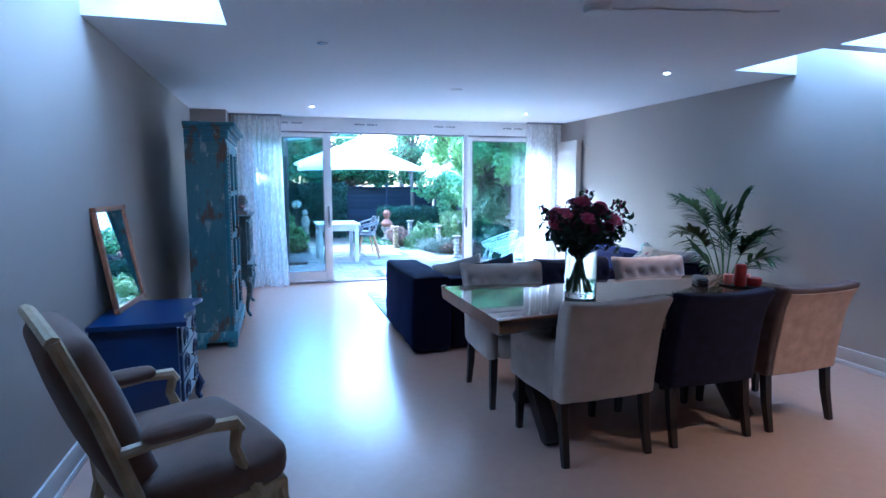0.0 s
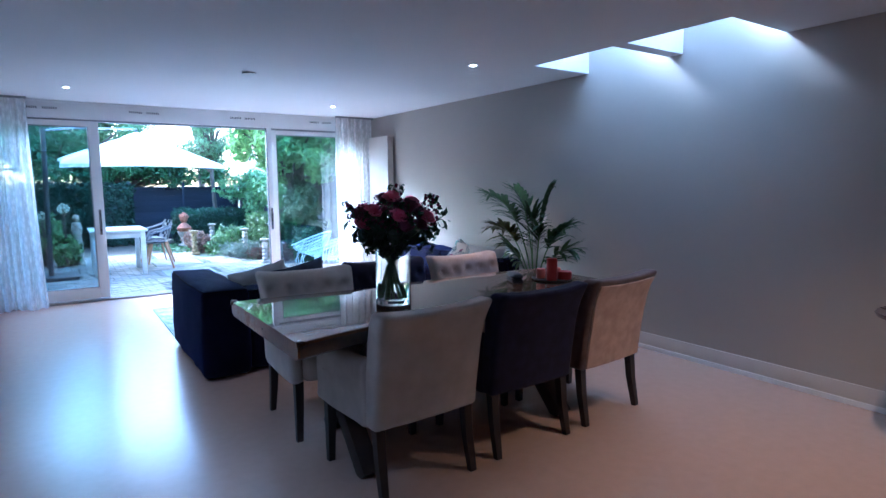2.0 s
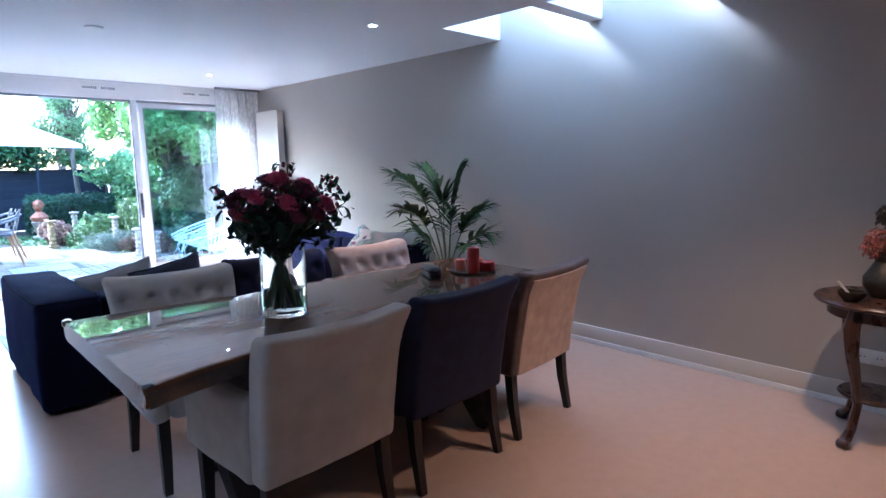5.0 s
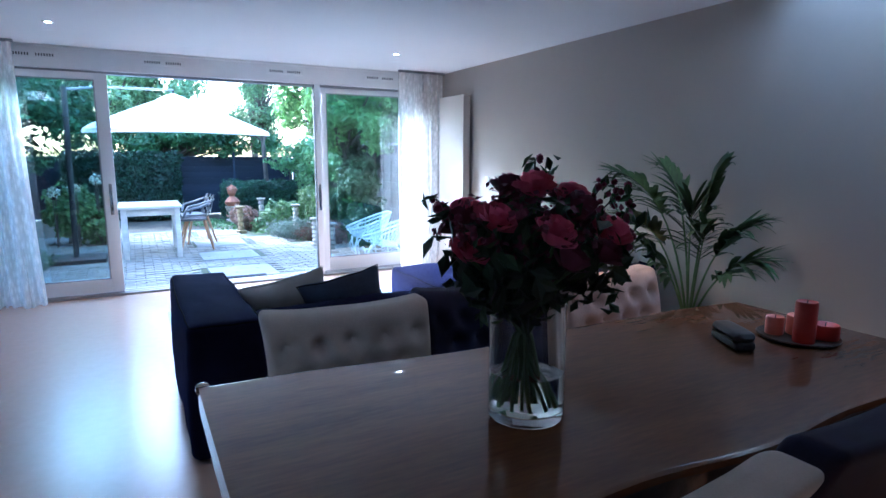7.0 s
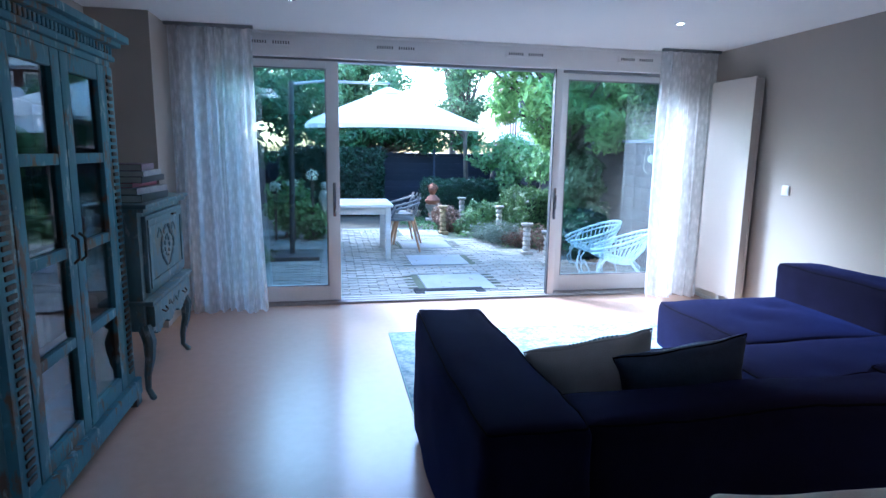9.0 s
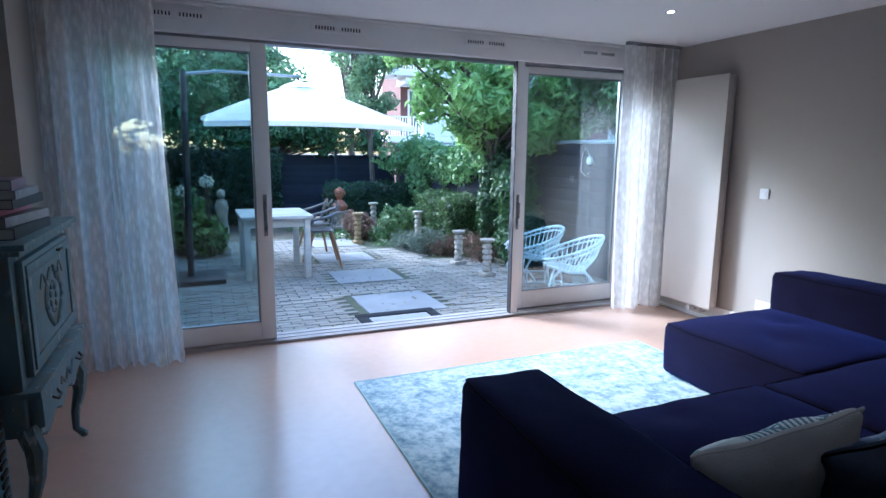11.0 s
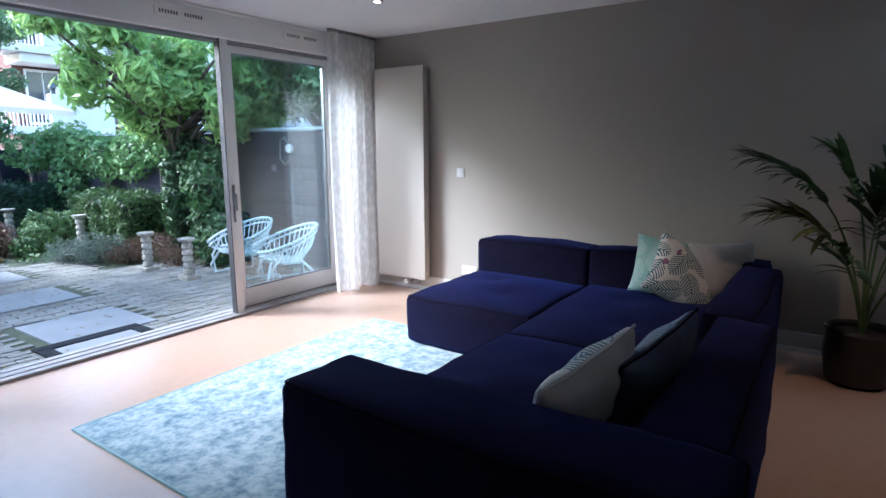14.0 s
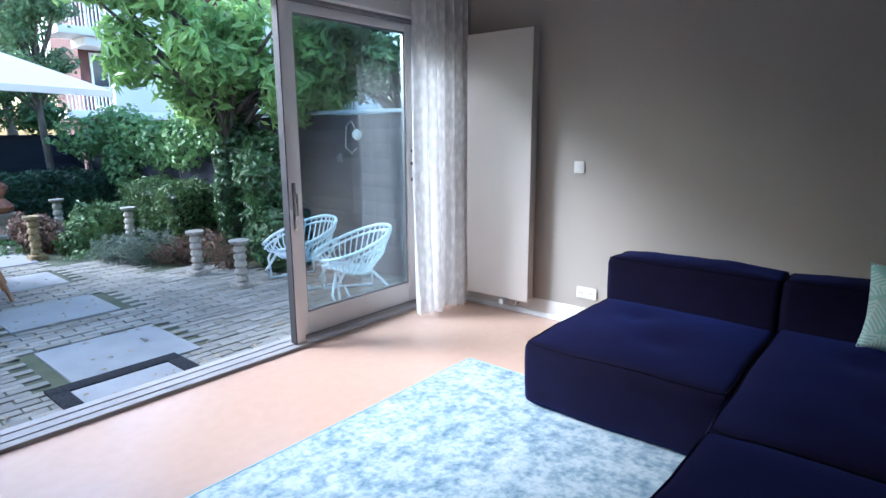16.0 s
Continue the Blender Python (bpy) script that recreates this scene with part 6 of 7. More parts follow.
um = thing("parasol", "square cream cantilever parasol, open, on an anthracite mast", "parasol")
HX, HY = 1.96, 13.0
cn = B()
n = 8
half = 1.18
ring2 = []
for k in range(32):
    s = k / 8
    i, u = int(s), s - int(s)
    cs = [(-1, -1), (1, -1), (1, 1), (-1, 1), (-1, -1)]
    x = cs[i][0] + (cs[i + 1][0] - cs[i][0]) * u
    y = cs[i][1] + (cs[i + 1][1] - cs[i][1]) * u
    sag = 0.035 * math.sin(u * math.pi)
    ring2.append((x * half * (1 - sag), y * half * (1 - sag), 1.71 + 0.03 * math.sin(u * math.pi) + 0.085 * (y + 1)))
vr = []
for t in (0.06, 0.3, 0.55, 0.8, 1.0):
    vr.append([cn.verts.new((HX + q[0] * t, HY + q[1] * t, 2.29 + (q[2] - 2.29) * t ** 1.08)) for q in ring2])
vr.append([cn.verts.new((HX + q[0] * 1.005, HY + q[1] * 1.005, q[2] - 0.055)) for q in ring2])
for a, b in zip(vr, vr[1:]):
    for k in range(32):
        cn.faces.new((a[k], a[(k + 1) % 32], b[(k + 1) % 32], b[k]))
cn.faces.new(vr[0])
cv_ = part("canopy", cn, M_CANVAS, um)
part("vent", lathe(B(), [(0.24, 2.215), (0.14, 2.265), (0.02, 2.31)], HX, HY, 0, 16), M_CANVAS, cv_)
part("hub", lathe(B(), [(0.03, 1.74), (0.06, 1.76), (0.06, 1.81), (0.03, 1.84), (0.02, 2.26)], HX, HY, 0, 14), M_POLE, um)
for k in range(8):
    q = ring2[k * 4]
    rb_ = part("rib", tube(B(), [(HX + q[0] * 0.05, HY + q[1] * 0.05, 2.24), (HX + q[0] * 0.98, HY + q[1] * 0.98, q[2] - 0.012)], 0.010, 6), M_POLE, um)
    part("strut", tube(B(), [(HX + q[0] * 0.05, HY + q[1] * 0.05, 1.80), (HX + q[0] * 0.52, HY + q[1] * 0.52, 1.965)], 0.008, 6), M_POLE, rb_)
part("mast", tube(B(), [(0.56, 12.15, GZ + 0.05), (0.60, 12.18, 2.26)], 0.035, 10), M_POLE, um)
part("arm", tube(B(), [(0.60, 12.18, 2.22), (1.0, 12.43, 2.30), (HX, HY, 2.36)], 0.017, 8), M_GREYTRACK, um)
part("drop_rod", tube(B(), [(HX, HY, 2.37), (HX, HY, 2.28)], 0.015, 8), M_POLE, um)
part("base_plate", box(B(), 0.25, 0.92, 11.85, 12.48, GZ - 0.005, GZ + 0.055, 0.01), M_POLE, um)


# ---- stone columns and sculptures ----
def stone_column(x, y, h, material, label):
    x, y, k = plot(x, y)
    c = thing("stone_column", label, "column", pose(x, y, GZ), "small columns in the garden")
    part("foot", box(B(), -0.085, 0.085, -0.085, 0.085, -0.02, 0.045, 0.008), material, c)
    pr = [(0.055, 0.045)]
    n = 5
    for k in range(n):
        z0 = 0.05 + (h - 0.10) * k / n
        d = (h - 0.10) / n
        pr += [(0.048, z0 + d * 0.05), (0.060, z0 + d * 0.25), (0.057, z0 + d * 0.65), (0.044, z0 + d * 0.95)]
    pr += [(0.055, h - 0.045)]
    part("shaft", lathe(B(), pr, seg=14), material, c)
    part("capital", lathe(B(), [(0.055, h - 0.045), (0.085, h - 0.03), (0.092, h - 0.005), (0.088, h)], seg=16), material, c)
    return c


stone_column(3.64, 11.60, 0.45, M_STONE, "short weathered white stone column beside the border")
stone_column(3.69, 10.92, 0.45, M_STONE, "short weathered white stone column beside the chairs")
stone_column(2.82, 13.40, 0.50, M_RUSTSTONE, "short mossy ochre stone column")
stone_column(3.75, 13.35, 0.50, M_STONE, "short pale stone column among shrubs")
stone_column(3.35, 14.4, 0.55, M_STONE, "short pale stone column before the hedge")
pd = thing("pedestal", "pale stone urn pedestal under the terracotta bust", "pedestal", pose(3.18, 16.1, GZ) @ Matrix.Scale(0.95, 4))
part("foot", box(B(), -0.14, 0.14, -0.14, 0.14, 0, 0.06, 0.01), M_STONE, pd)
part("stem", lathe(B(), [(0.09, 0.06), (0.07, 0.16), (0.10, 0.22), (0.16, 0.33), (0.17, 0.37)], seg=18), M_STONE, pd)
bs = B()
lathe(bs, [(0.11, 0.370), (0.16, 0.42), (0.17, 0.47), (0.10, 0.55), (0.055, 0.58), (0.055, 0.62)], seg=14)
bmesh.ops.create_icosphere(bs, subdivisions=3, radius=0.095, matrix=Matrix.LocRotScale((0, 0, 0.70), None, (1, 1, 1.2)))
rb = random.Random(9)
for k in range(40):
    d = Vector((rb.gauss(0, 1), rb.gauss(0, 1) + 0.3, abs(rb.gauss(0, 1)))).normalized()
    bmesh.ops.create_icosphere(bs, subdivisions=1, radius=rb.uniform(0.02, 0.034), matrix=Matrix.Translation((d.x * 0.095, d.y * 0.095, 0.71 + d.z * 0.11)))
bust = alone("bust", bs, M_TERRA, "terracotta bust on a stone pedestal", "statue")
bust.matrix_basis = pose(3.18, 16.1, GZ) @ Matrix.Scale(0.95, 4)
sb = B()
lathe(sb, [(0.10, 0.0), (0.10, 0.06), (0.07, 0.10), (0.09, 0.35), (0.065, 0.52), (0.095, 0.66), (0.07, 0.76), (0.035, 0.79)], seg=14)
bmesh.ops.create_icosphere(sb, subdivisions=2, radius=0.06, matrix=Matrix.LocRotScale((0, 0, 0.86), None, (1, 1, 1.15)))
stat = alone("statue", sb, M_STONE, "pale weathered stone garden figure among hydrangeas", "statue")
stat.matrix_basis = pose(0.98, 13.9, GZ)


# ---- rattan chairs ----
def rattan_chair(m):
    c = thing("rattan_chair", "pale blue-white rattan bucket chair on the terrace", "chair", m, "rattan chairs on the terrace")

    def rim(a):
        f = (math.cos(a) + 1) / 2
        return Vector((0.34 * math.sin(a), -0.33 * math.cos(a) + 0.03, 0.36 + 0.23 * f ** 1.2))

    def low(a):
        return Vector((0.20 * math.sin(a), -0.17 * math.cos(a) + 0.06, 0.25 - 0.03 * math.cos(a)))

    angs = [radians(-150 + 300 * k / 40) for k in range(41)]
    part("rim", tube(B(), [rim(a) for a in angs], 0.014, 8), M_RATTAN, c)
    part("rim", tube(B(), [rim(a) * 0.97 + Vector((0, 0, -0.032)) for a in angs], 0.010, 8), M_RATTAN, c)
    part("seat_hoop", tube(B(), [low(radians(12 * k)) for k in range(31)], 0.013, 8), M_RATTAN, c)
    for k in range(30):
        a = radians(-145 + 290 * k / 29)
        p, q = rim(a), low(a)
        md = (p + q) / 2 + Vector((0.03 * math.sin(a), -0.03 * math.cos(a), -0.02))
        part("cane", tube(B(), [p, md, q], 0.0065, 5), M_RATTAN, c)
    for k in range(11):
        x = -0.17 + 0.034 * k
        w = math.sqrt(max(0, 1 - (x / 0.20) ** 2))
        part("cane", tube(B(), [(x, 0.06 - 0.17 * w, 0.25), (x, 0.06, 0.225), (x, 0.06 + 0.17 * w, 0.265)], 0.006, 5), M_RATTAN, c)
    for sx in (-1, 1):
        part("leg_hoop", tube(B(), [(sx * 0.17, 0.20, 0.26), (sx * 0.28, 0.26, 0.10), (sx * 0.30, 0.22, 0.012), (sx * 0.30, 0.0, 0.012), (sx * 0.28, -0.22, 0.012), (sx * 0.24, -0.20, 0.14), (sx * 0.14, -0.10, 0.25)], 0.013, 8), M_RATTAN, c)
        part("brace", tube(B(), [(sx * 0.33, 0.08, 0.43), (sx * 0.32, 0.22, 0.2), (sx * 0.30, 0.20, 0.012)], 0.011, 8), M_RATTAN, c)
    part("crossbar", tube(B(), [(-0.29, 0.10, 0.025), (0, 0.10, 0.10), (0.29, 0.10, 0.025)], 0.010, 8), M_RATTAN, c)
    return c


rc = rattan_chair(pose(4.34, 10.18, GZ, 0, 0, 62) @ Matrix.Scale(1.04, 4))
copy_thing(rc, pose(4.36, 10.94, GZ, 0, 0, 78))


# ---- plants ----
def shrub(name, label, blobs, count, size, material, seed, cat="shrub", shell=0.5, wide=0.45, up=0.3, twigs=True):
    s = thing(name, label, cat)
    if name != "laurel_bush":
        blobs = plots(blobs)
    leaves("leaves", blobs, count, size, material, s, seed, shell, wide, up)
    if twigs:
        rq = random.Random(seed)
        for k in range(14):
            b = rq.choice(blobs)
            twig = tube(B(), [(b[0] + rq.uniform(-0.3, 0.3) * b[3], b[1] + rq.uniform(-0.3, 0.3) * b[4], GZ - 0.03), (b[0] + rq.uniform(-0.4, 0.4) * b[3], b[1] + rq.uniform(-0.4, 0.4) * b[4], max(b[2], GZ + 0.1))], [0.014, 0.006], 5)
            part("branch", twig, M_TRUNK, s)
    return s


def hedge(label, x0, x1, y0, y1, top, count, size, material, seed):
    """A clipped hedge: leaves over the faces of a block, with an uneven skin, on a dark twiggy core."""
    h = thing("hedge", label, "hedge")
    (x0, y0, _), (x1, y1, _) = plot(x0, y0), plot(x1, y1)
    x1 = min(x1, 5.03)
    rg = np.random.default_rng(seed)
    ar = np.array([(x1 - x0) * (y1 - y0), (x1 - x0) * (top - GZ), (y1 - y0) * (top - GZ), (y1 - y0) * (top - GZ)])
    side = rg.choice(4, count, p=ar / ar.sum())
    u, v = rg.random(count), rg.random(count)
    c = np.zeros((count, 3))
    nr = np.zeros((count, 3))
    X, Y, Z = x0 + (x1 - x0) * u, y0 + (y1 - y0) * v, GZ + (top - GZ) * v
    c[side == 0] = np.stack([X, Y, np.full(count, top)], 1)[side == 0]
    c[side == 1] = np.stack([X, np.full(count, y0), Z], 1)[side == 1]
    Yu = y0 + (y1 - y0) * u
    c[side == 2] = np.stack([np.full(count, x0), Yu, Z], 1)[side == 2]
    c[side == 3] = np.stack([np.full(count, x1), Yu, Z], 1)[side == 3]
    for k, d in enumerate(((0, 0, 1), (0, -1, 0), (-1, 0, 0), (1, 0, 0))):
        nr[side == k] = d
    wob = 0.05 * np.sin(c[:, 0] * 6 + c[:, 2] * 5) * np.cos(c[:, 1] * 7 + c[:, 2] * 3) + 0.03 * rg.normal(size=count)
    c = c + nr * wob[:, None]
    nrm = nr + rg.normal(scale=0.7, size=(count, 3))
    nrm /= np.linalg.norm(nrm, axis=1)[:, None]
    t = np.cross(nrm, rg.normal(size=(count, 3)))
    t /= np.linalg.norm(t, axis=1)[:, None]
    b = np.cross(nrm, t)
    s = size * (0.6 + 0.8 * rg.random(count))[:, None]
    vv = np.stack([c - t * s, c + b * s * 0.4 + nrm * s * 0.2, c + t * s, c - b * s * 0.4 + nrm * s * 0.2], 1).reshape(-1, 3)
    leaf_mesh("leaves", vv, count, material, h)
    part("core", soft_box(B(), x0 + 0.06, x1 - 0.06, y0 + 0.06, y1 - 0.06, GZ, top - 0.07, r=0.08, n=4), M_HEDGE, h)
    return h


hedge("tall dark clipped yew hedge before the back fence", 0.1, 2.05, 16.0, 16.7, 1.38, 9000, 0.05, M_HEDGE, 11)
hedge("low dark clipped hedge across the garden", 2.85, 4.4, 15.2, 15.9, 0.72, 7000, 0.035, M_HEDGE, 12)
hedge("low clipped hedge along the border", 4.05, 4.95, 12.9, 14.2, 0.66, 7500, 0.032, M_BOX, 13)

shrub("boxwood_shrub", "rounded ochre-green boxwood shrub in the border", [(2.98, 13.75, 0.16, 0.22, 0.22, 0.22), (2.85, 13.9, 0.22, 0.16, 0.16, 0.18)], 1600, 0.028, M_DRY, 21, shell=0.7)
shrub("boxwood_shrub", "small green boxwood balls in the border", [(3.35, 13.6, 0.12, 0.20, 0.2, 0.2), (3.55, 13.9, 0.2, 0.25, 0.22, 0.25), (3.15, 13.45, 0.05, 0.14, 0.14, 0.13), (3.85, 13.9, 0.2, 0.2, 0.2, 0.22)], 3600, 0.028, M_BOX, 22, shell=0.7)
shrub("lavender_bush", "grey-green lavender bush at the border edge", [(3.55, 12.45, 0.08, 0.34, 0.28, 0.20), (3.35, 12.75, 0.06, 0.25, 0.22, 0.17)], 2600, 0.035, M_LAV, 23, shell=0.4, wide=0.15, up=0.9)
shrub("dried_bush", "dry brown flowering bush at the border edge", [(3.95, 12.05, 0.08, 0.30, 0.30, 0.20), (3.70, 12.20, 0.05, 0.26, 0.22, 0.15), (4.0, 11.6, 0.03, 0.2, 0.2, 0.14)], 2200, 0.035, M_DRY, 24, shell=0.3, wide=0.15, up=0.9)
shrub("ground_cover", "low ivy ground cover along the border", [(2.85, 14.2, GZ, 0.5, 0.6, 0.07), (3.3, 13.2, GZ, 0.35, 0.3, 0.08), (2.5, 15.0, GZ, 0.5, 0.5, 0.06), (4.1, 12.5, GZ, 0.6, 0.8, 0.06)], 1800, 0.035, M_IVY, 25, "ground cover", twigs=False)
shrub("laurel_bush", "glossy upright laurel and ivy bush beside the terrace", [(4.62, 11.75, 0.35, 0.34, 0.36, 0.45), (4.58, 11.85, 0.95, 0.30, 0.32, 0.42), (4.55, 11.55, 0.15, 0.28, 0.28, 0.28)], 4600, 0.040, M_DARKIVY, 26, shell=0.6, wide=0.5)
shrub("hydrangea", "hydrangea with pale flower heads beside the fence", [(0.45, 13.2, 0.45, 0.38, 0.35, 0.42), (0.75, 13.0, 0.25, 0.25, 0.25, 0.28)], 1700, 0.055, M_MAGN, 27, shell=0.5, wide=0.6)
shrub("hydrangea_blossom", "cream hydrangea flower heads", [(0.78, 12.95, 0.98, 0.09, 0.09, 0.08), (0.50, 12.9, 0.86, 0.08, 0.08, 0.07), (0.25, 12.95, 0.80, 0.08, 0.08, 0.07)], 500, 0.018, M_HYDR, 28, "flowers", 0.7, 0.8, twigs=True)
shrub("fern_clump", "low dark ferns by the terrace edge", [(0.05, 11.3, 0.05, 0.35, 0.4, 0.16), (-0.3, 10.7, 0.08, 0.3, 0.5, 0.2)], 1200, 0.05, M_LAUREL, 29, shell=0.3, wide=0.25, up=0.8)


def ivy_sheet(label, boxes, count, size, material, seed):
    s = thing("climbing_ivy", label, "climbing plant")
    leaves("leaves", boxes, count, size, material, s, seed, 0.55, 0.55, 0.2)
    rq = random.Random(seed)
    for b in boxes:
        vine = tube(B(), [(b[0], b[1], GZ - 0.03), (b[0] + rq.uniform(-0.1, 0.1), b[1] + rq.uniform(-0.3, 0.3), b[2])], [0.02, 0.008], 6)
        part("vine", vine, M_TRUNK, s)


ivy_sheet("climbing ivy spilling over the board fence", [(4.95, y, 1.30 + 0.12 * math.sin(y * 2), 0.22, 0.55, 0.38) for y in (13.6, 14.4, 15.2, 16.0, 16.7)] + [(4.9, 16.4, 0.8, 0.25, 0.5, 0.5), (4.6, 16.8, 1.3, 0.5, 0.25, 0.35), (4.98, 13.0, 0.9, 0.12, 0.18, 0.6)], 7500, 0.042, M_IVY, 31)
ivy_sheet("dense climbing greenery over the board fence", [(-1.0, y, 1.0 + 0.3 * math.sin(y * 3), 0.28, 0.6, 0.9) for y in (10.4, 11.4, 12.4, 13.4, 14.4, 15.4, 16.4)], 9000, 0.055, M_LAUREL, 32)
ivy_sheet("ivy on the tree trunk beside the fence", [(4.55, 12.55, 0.6, 0.16, 0.16, 0.7), (4.7, 12.4, 1.1, 0.2, 0.2, 0.5)], 3600, 0.036, M_DARKIVY, 33)


def tree(label, x, y, trunk_h, r, blobs, count, size, material, seed, wide=0.45, lean=(0, 0)):
    t = thing("tree", label, "tree")
    rq = random.Random(seed)
    bm = B()
    top = Vector((x + lean[0], y + lean[1], trunk_h))
    tube(bm, [(x, y, GZ - 0.1), (x + lean[0] * 0.3 + 0.02, y + lean[1] * 0.3, trunk_h * 0.35), (x + lean[0] * 0.7 - 0.02, y + lean[1] * 0.7, trunk_h * 0.7), top], [r * 1.25, r, r * 0.85, r * 0.7], 10)
    part("trunk", bm, M_TRUNK, t)
    for b in blobs:
        c = Vector(b[:3])
        st = Vector((x + lean[0] * 0.8, y + lean[1] * 0.8, trunk_h * rq.uniform(0.7, 1.0)))
        md = (st + c) / 2 + Vector((rq.uniform(-0.1, 0.1), rq.uniform(-0.1, 0.1), rq.uniform(0.0, 0.2)))
        part("limb", tube(B(), [st, md, c], [r * 0.5, r * 0.32, r * 0.12], 6), M_TRUNK, t)
    leaves("crown", blobs, count, size, material, t, seed, 0.35, wide, 0.25)
    return t


rq = random.Random(77)


def puffs(cx, cy, cz, rx, ry, rz, n, s):
    out = []
    for _ in range(n):
        d = Vector((rq.gauss(0, 1), rq.gauss(0, 1), rq.gauss(0, 1))).normalized() * rq.random() ** 0.4
        out.append((cx + d.x * rx, cy + d.y * ry, cz + d.z * rz, s * rq.uniform(0.7, 1.3), s * rq.uniform(0.7, 1.3), s * rq.uniform(0.5, 0.9)))
    return out


tree("large-leaved magnolia with ivy-wrapped trunk by the fence", 4.62, 12.55, 1.7, 0.07, puffs(4.45, 12.6, 2.25, 0.85, 0.7, 0.80, 26, 0.30) + puffs(3.65, 12.5, 2.75, 0.55, 0.4, 0.25, 9, 0.26) + puffs(5.0, 11.9, 2.3, 0.5, 0.9, 0.75, 14, 0.3), 11000, 0.074, M_MAGN, 51, 0.33)
tree("slender light-leaved birch behind the hedge", 4.08, 17.0, 2.3, 0.055, puffs(3.92, 17.0, 2.9, 0.62, 0.6, 1.25, 30, 0.30), 8500, 0.040, M_TREE, 52, 0.45)
tree("spreading green tree over the back fence", 2.2, 18.8, 1.5, 0.06, puffs(2.5, 18.3, 1.80, 2.1, 0.5, 0.50, 44, 0.38), 12500, 0.055, M_LAUREL, 53, 0.45)
hedge("tall dark hedge along the side fence", -1.08, -0.55, 9.75, 16.0, 2.05, 9000, 0.055, M_HEDGE, 14)
tree("tall green tree beyond the side fence", -0.9, 15.8, 1.8, 0.09, puffs(-0.5, 15.2, 2.5, 1.5, 1.6, 1.2, 34, 0.45), 9000, 0.065, M_LAUREL, 54, 0.45)
tree("leafy tree behind the back fence", 0.8, 19.5, 2.0, 0.10, puffs(0.8, 19.5, 3.0, 1.9, 1.2, 1.2, 30, 0.5), 7000, 0.075, M_TREE, 55, 0.45)
tree("tall leafy tree beyond the back fence", 1.7, 21.0, 2.4, 0.10, puffs(1.7, 21.0, 3.5, 1.5, 1.0, 1.3, 34, 0.46), 9000, 0.075, M_TREE, 59, 0.45)
tree("leafy tree behind the garden", 4.4, 20.0, 3.0, 0.10, puffs(4.6, 20.0, 4.5, 0.9, 1.0, 0.95, 28, 0.42), 6500, 0.065, M_TREE, 56, 0.45)
tree("young tree overhanging the fence near the house", -0.9, 11.6, 1.5, 0.05, puffs(-0.6, 11.6, 2.0, 0.5, 1.0, 0.7, 20, 0.32), 4500, 0.055, M_TREE, 57, 0.45)
tree("dark shrubby tree over the board fence", 5.6, 10.8, 1.6, 0.06, puffs(5.5, 11.0, 2.3, 0.45, 1.0, 0.6, 16, 0.32), 3500, 0.06, M_LAUREL, 58, 0.4)

# slim post at the back fence
alone("garden_post", box(B(), 3.50, 3.55, 17.9, 17.95, GZ - 0.1, 1.45, 0.005), M_FENCE, "slim dark wooden post by the back fence", "post")

# fallen leaves on the terrace
rg2 = np.random.default_rng(5)
n = 420
cxy = np.stack([rg2.uniform(0.2, 4.6, n), 9.75 + 3.6 * rg2.random(n) ** 1.2], 1)
ang = rg2.uniform(0, 6.28, n)
s = rg2.uniform(0.012, 0.034, n)
tx, ty = np.cos(ang) * s, np.sin(ang) * s
z0 = np.full(n, GZ + 0.008)
v = np.stack([np.stack([cxy[:, 0] - tx, cxy[:, 1] - ty, z0], 1), np.stack([cxy[:, 0] - ty * 0.5, cxy[:, 1] + tx * 0.5, z0 + 0.006], 1), np.stack([cxy[:, 0] + tx, cxy[:, 1] + ty, z0 + 0.003], 1), np.stack([cxy[:, 0] + ty * 0.5, cxy[:, 1] - tx * 0.5, z0 + 0.006], 1)], 1).reshape(-1, 3)
tagged(leaf_mesh("fallen_leaves", v, n, M_DRYLEAF, None), "dry fallen leaves scattered over the paving", "leaves", kind="stuff")

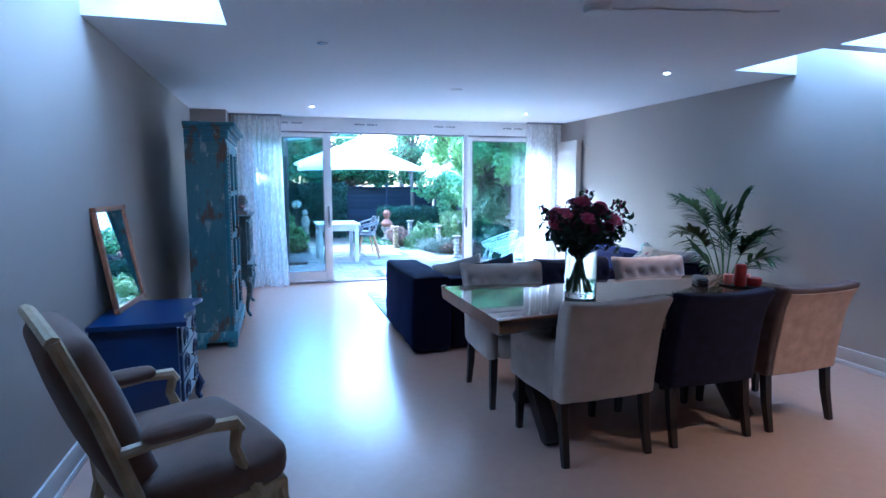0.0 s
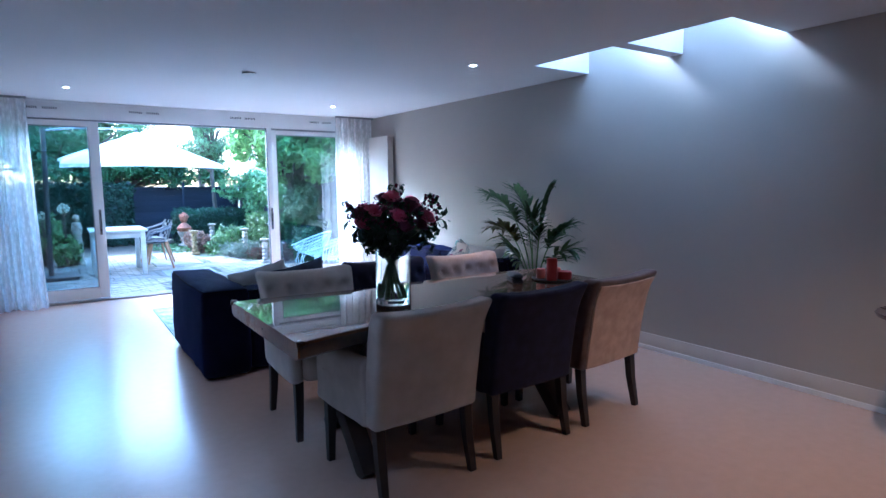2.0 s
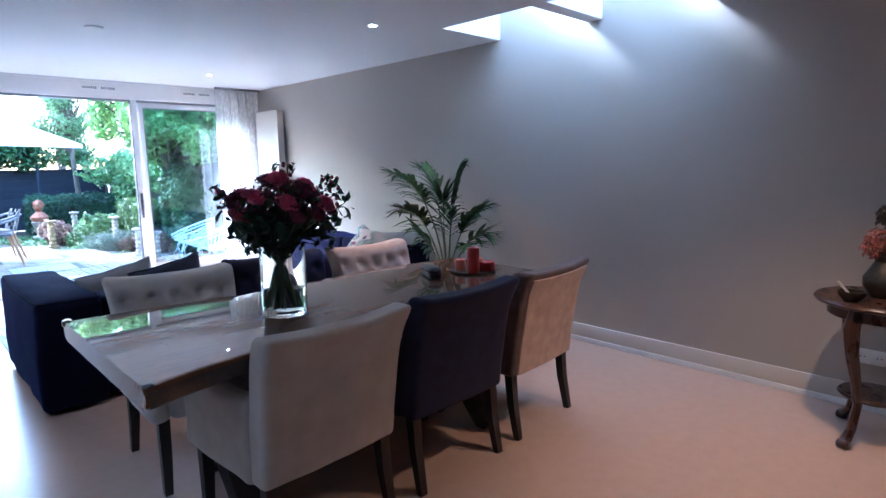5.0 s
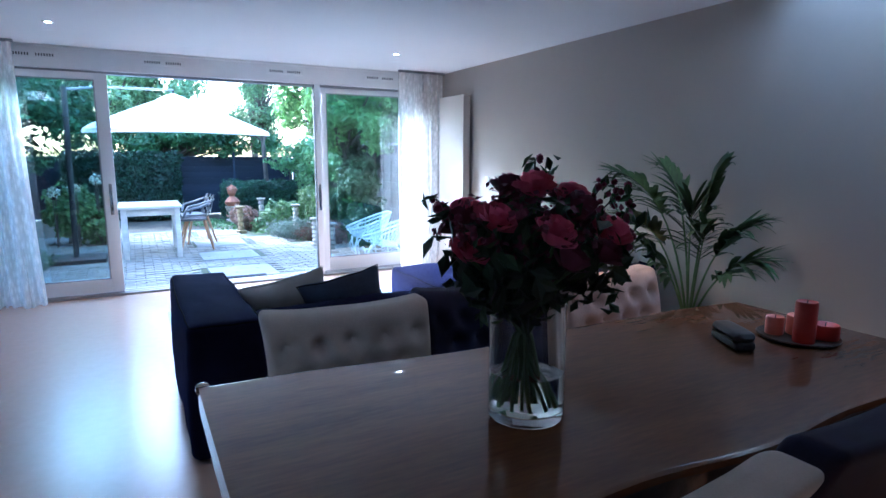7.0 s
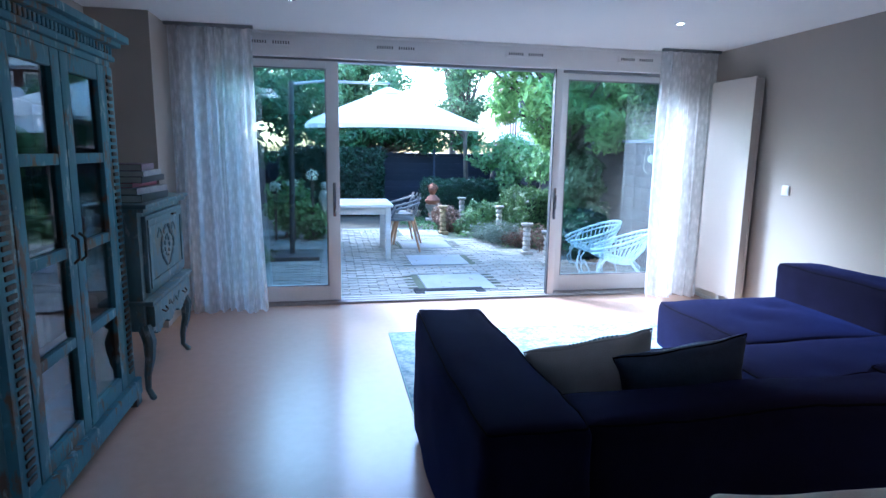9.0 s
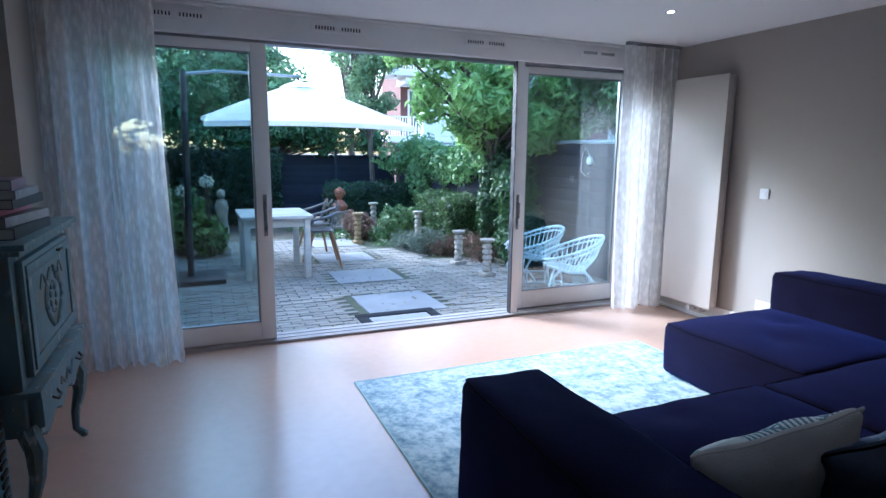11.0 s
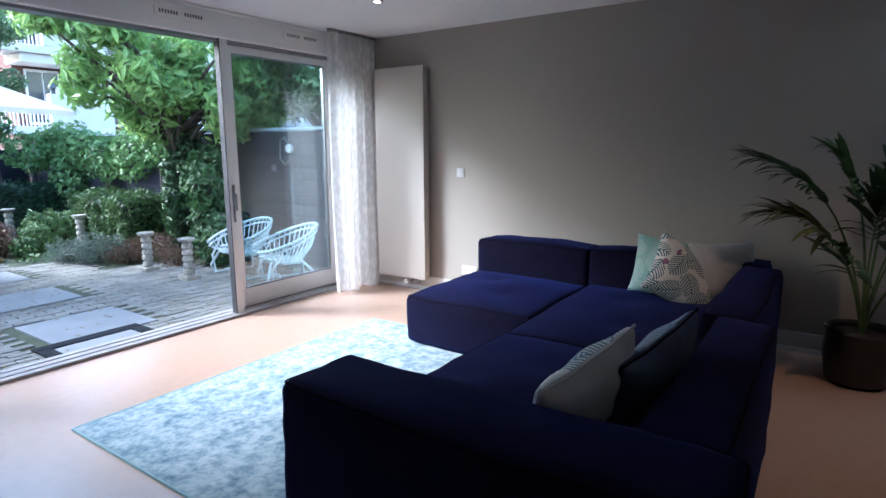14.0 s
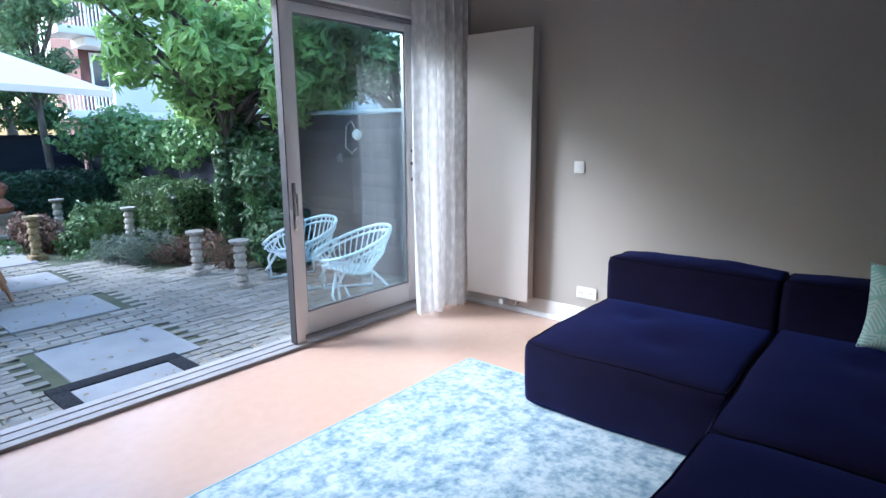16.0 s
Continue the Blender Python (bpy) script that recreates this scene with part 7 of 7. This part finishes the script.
# ---- paving bricks, last ----
paving = thing("paving", "mossy grey-brown brick terrace laid in running rows", "pavement", kind="structure")
BL, BW = 0.201, 0.064
brick_me = mesh_of("brick", box(B(), -BL / 2, BL / 2, -BW / 2, BW / 2, -0.04, 0.0, 0.004), M_BRICKP)
rq = random.Random(12)
near, far = [], []
row = 0
y = 9.64
while y < 15.0:
    x = -0.85 + (row % 2) * (BL + 0.010) / 2
    while x < 4.9:
        ok = all(not (a - BL / 2 < x < b + BL / 2 and c - BW / 2 < y < d + BW / 2) for a, b, c, d in SLABS)
        if ok and not (x > 4.35 and y > 11.6) and not (x > 3.55 + 0.3 * math.sin(y) and y > 12.5) and not (y > 13.6 and x > 3.05):
            q = (x, y, GZ + rq.uniform(-0.004, 0.003), rq.uniform(-1.2, 1.2))
            (near if 9.6 < y < 10.75 and 1.2 < x < 4.3 else far).append(q)
        x += BL + 0.010
    y += BW + 0.010
    row += 1
near.sort(key=lambda q: q[1])
near, far = near[:300], near[300:] + far
for q in near:
    ob = new("brick", brick_me)
    ob.matrix_basis = pose(q[0], q[1], q[2], 0, 0, q[3])
    ob.parent = paving
vs, fs = [], []
for x, y, z, a in far:
    c, s = math.cos(radians(a)), math.sin(radians(a))
    b = len(vs)
    for h, zz in ((1.0, -0.035), (1.0, -0.004), (0.94, 0.0)):
        for sx, sy in ((-1, -1), (1, -1), (1, 1), (-1, 1)):
            px, py = sx * BL / 2 * (h if h == 1 else 0.965), sy * BW / 2 * (h if h == 1 else 0.9)
            vs.append((x + c * px - s * py, y + s * px + c * py, z + zz))
    for l in (0, 4):
        for k in range(4):
            fs.append((b + l + k, b + l + (k + 1) % 4, b + l + 4 + (k + 1) % 4, b + l + 4 + k))
    fs.append((b + 8, b + 9, b + 10, b + 11))
me = bpy.data.meshes.new("bricks_beyond")
me.from_pydata(vs, [], fs)
me.materials.append(M_BRICKP)
fb_ = new("bricks_beyond", me)
fb_.parent = paving
tagged(fb_, "mossy terrace bricks further off", kind="stuff")
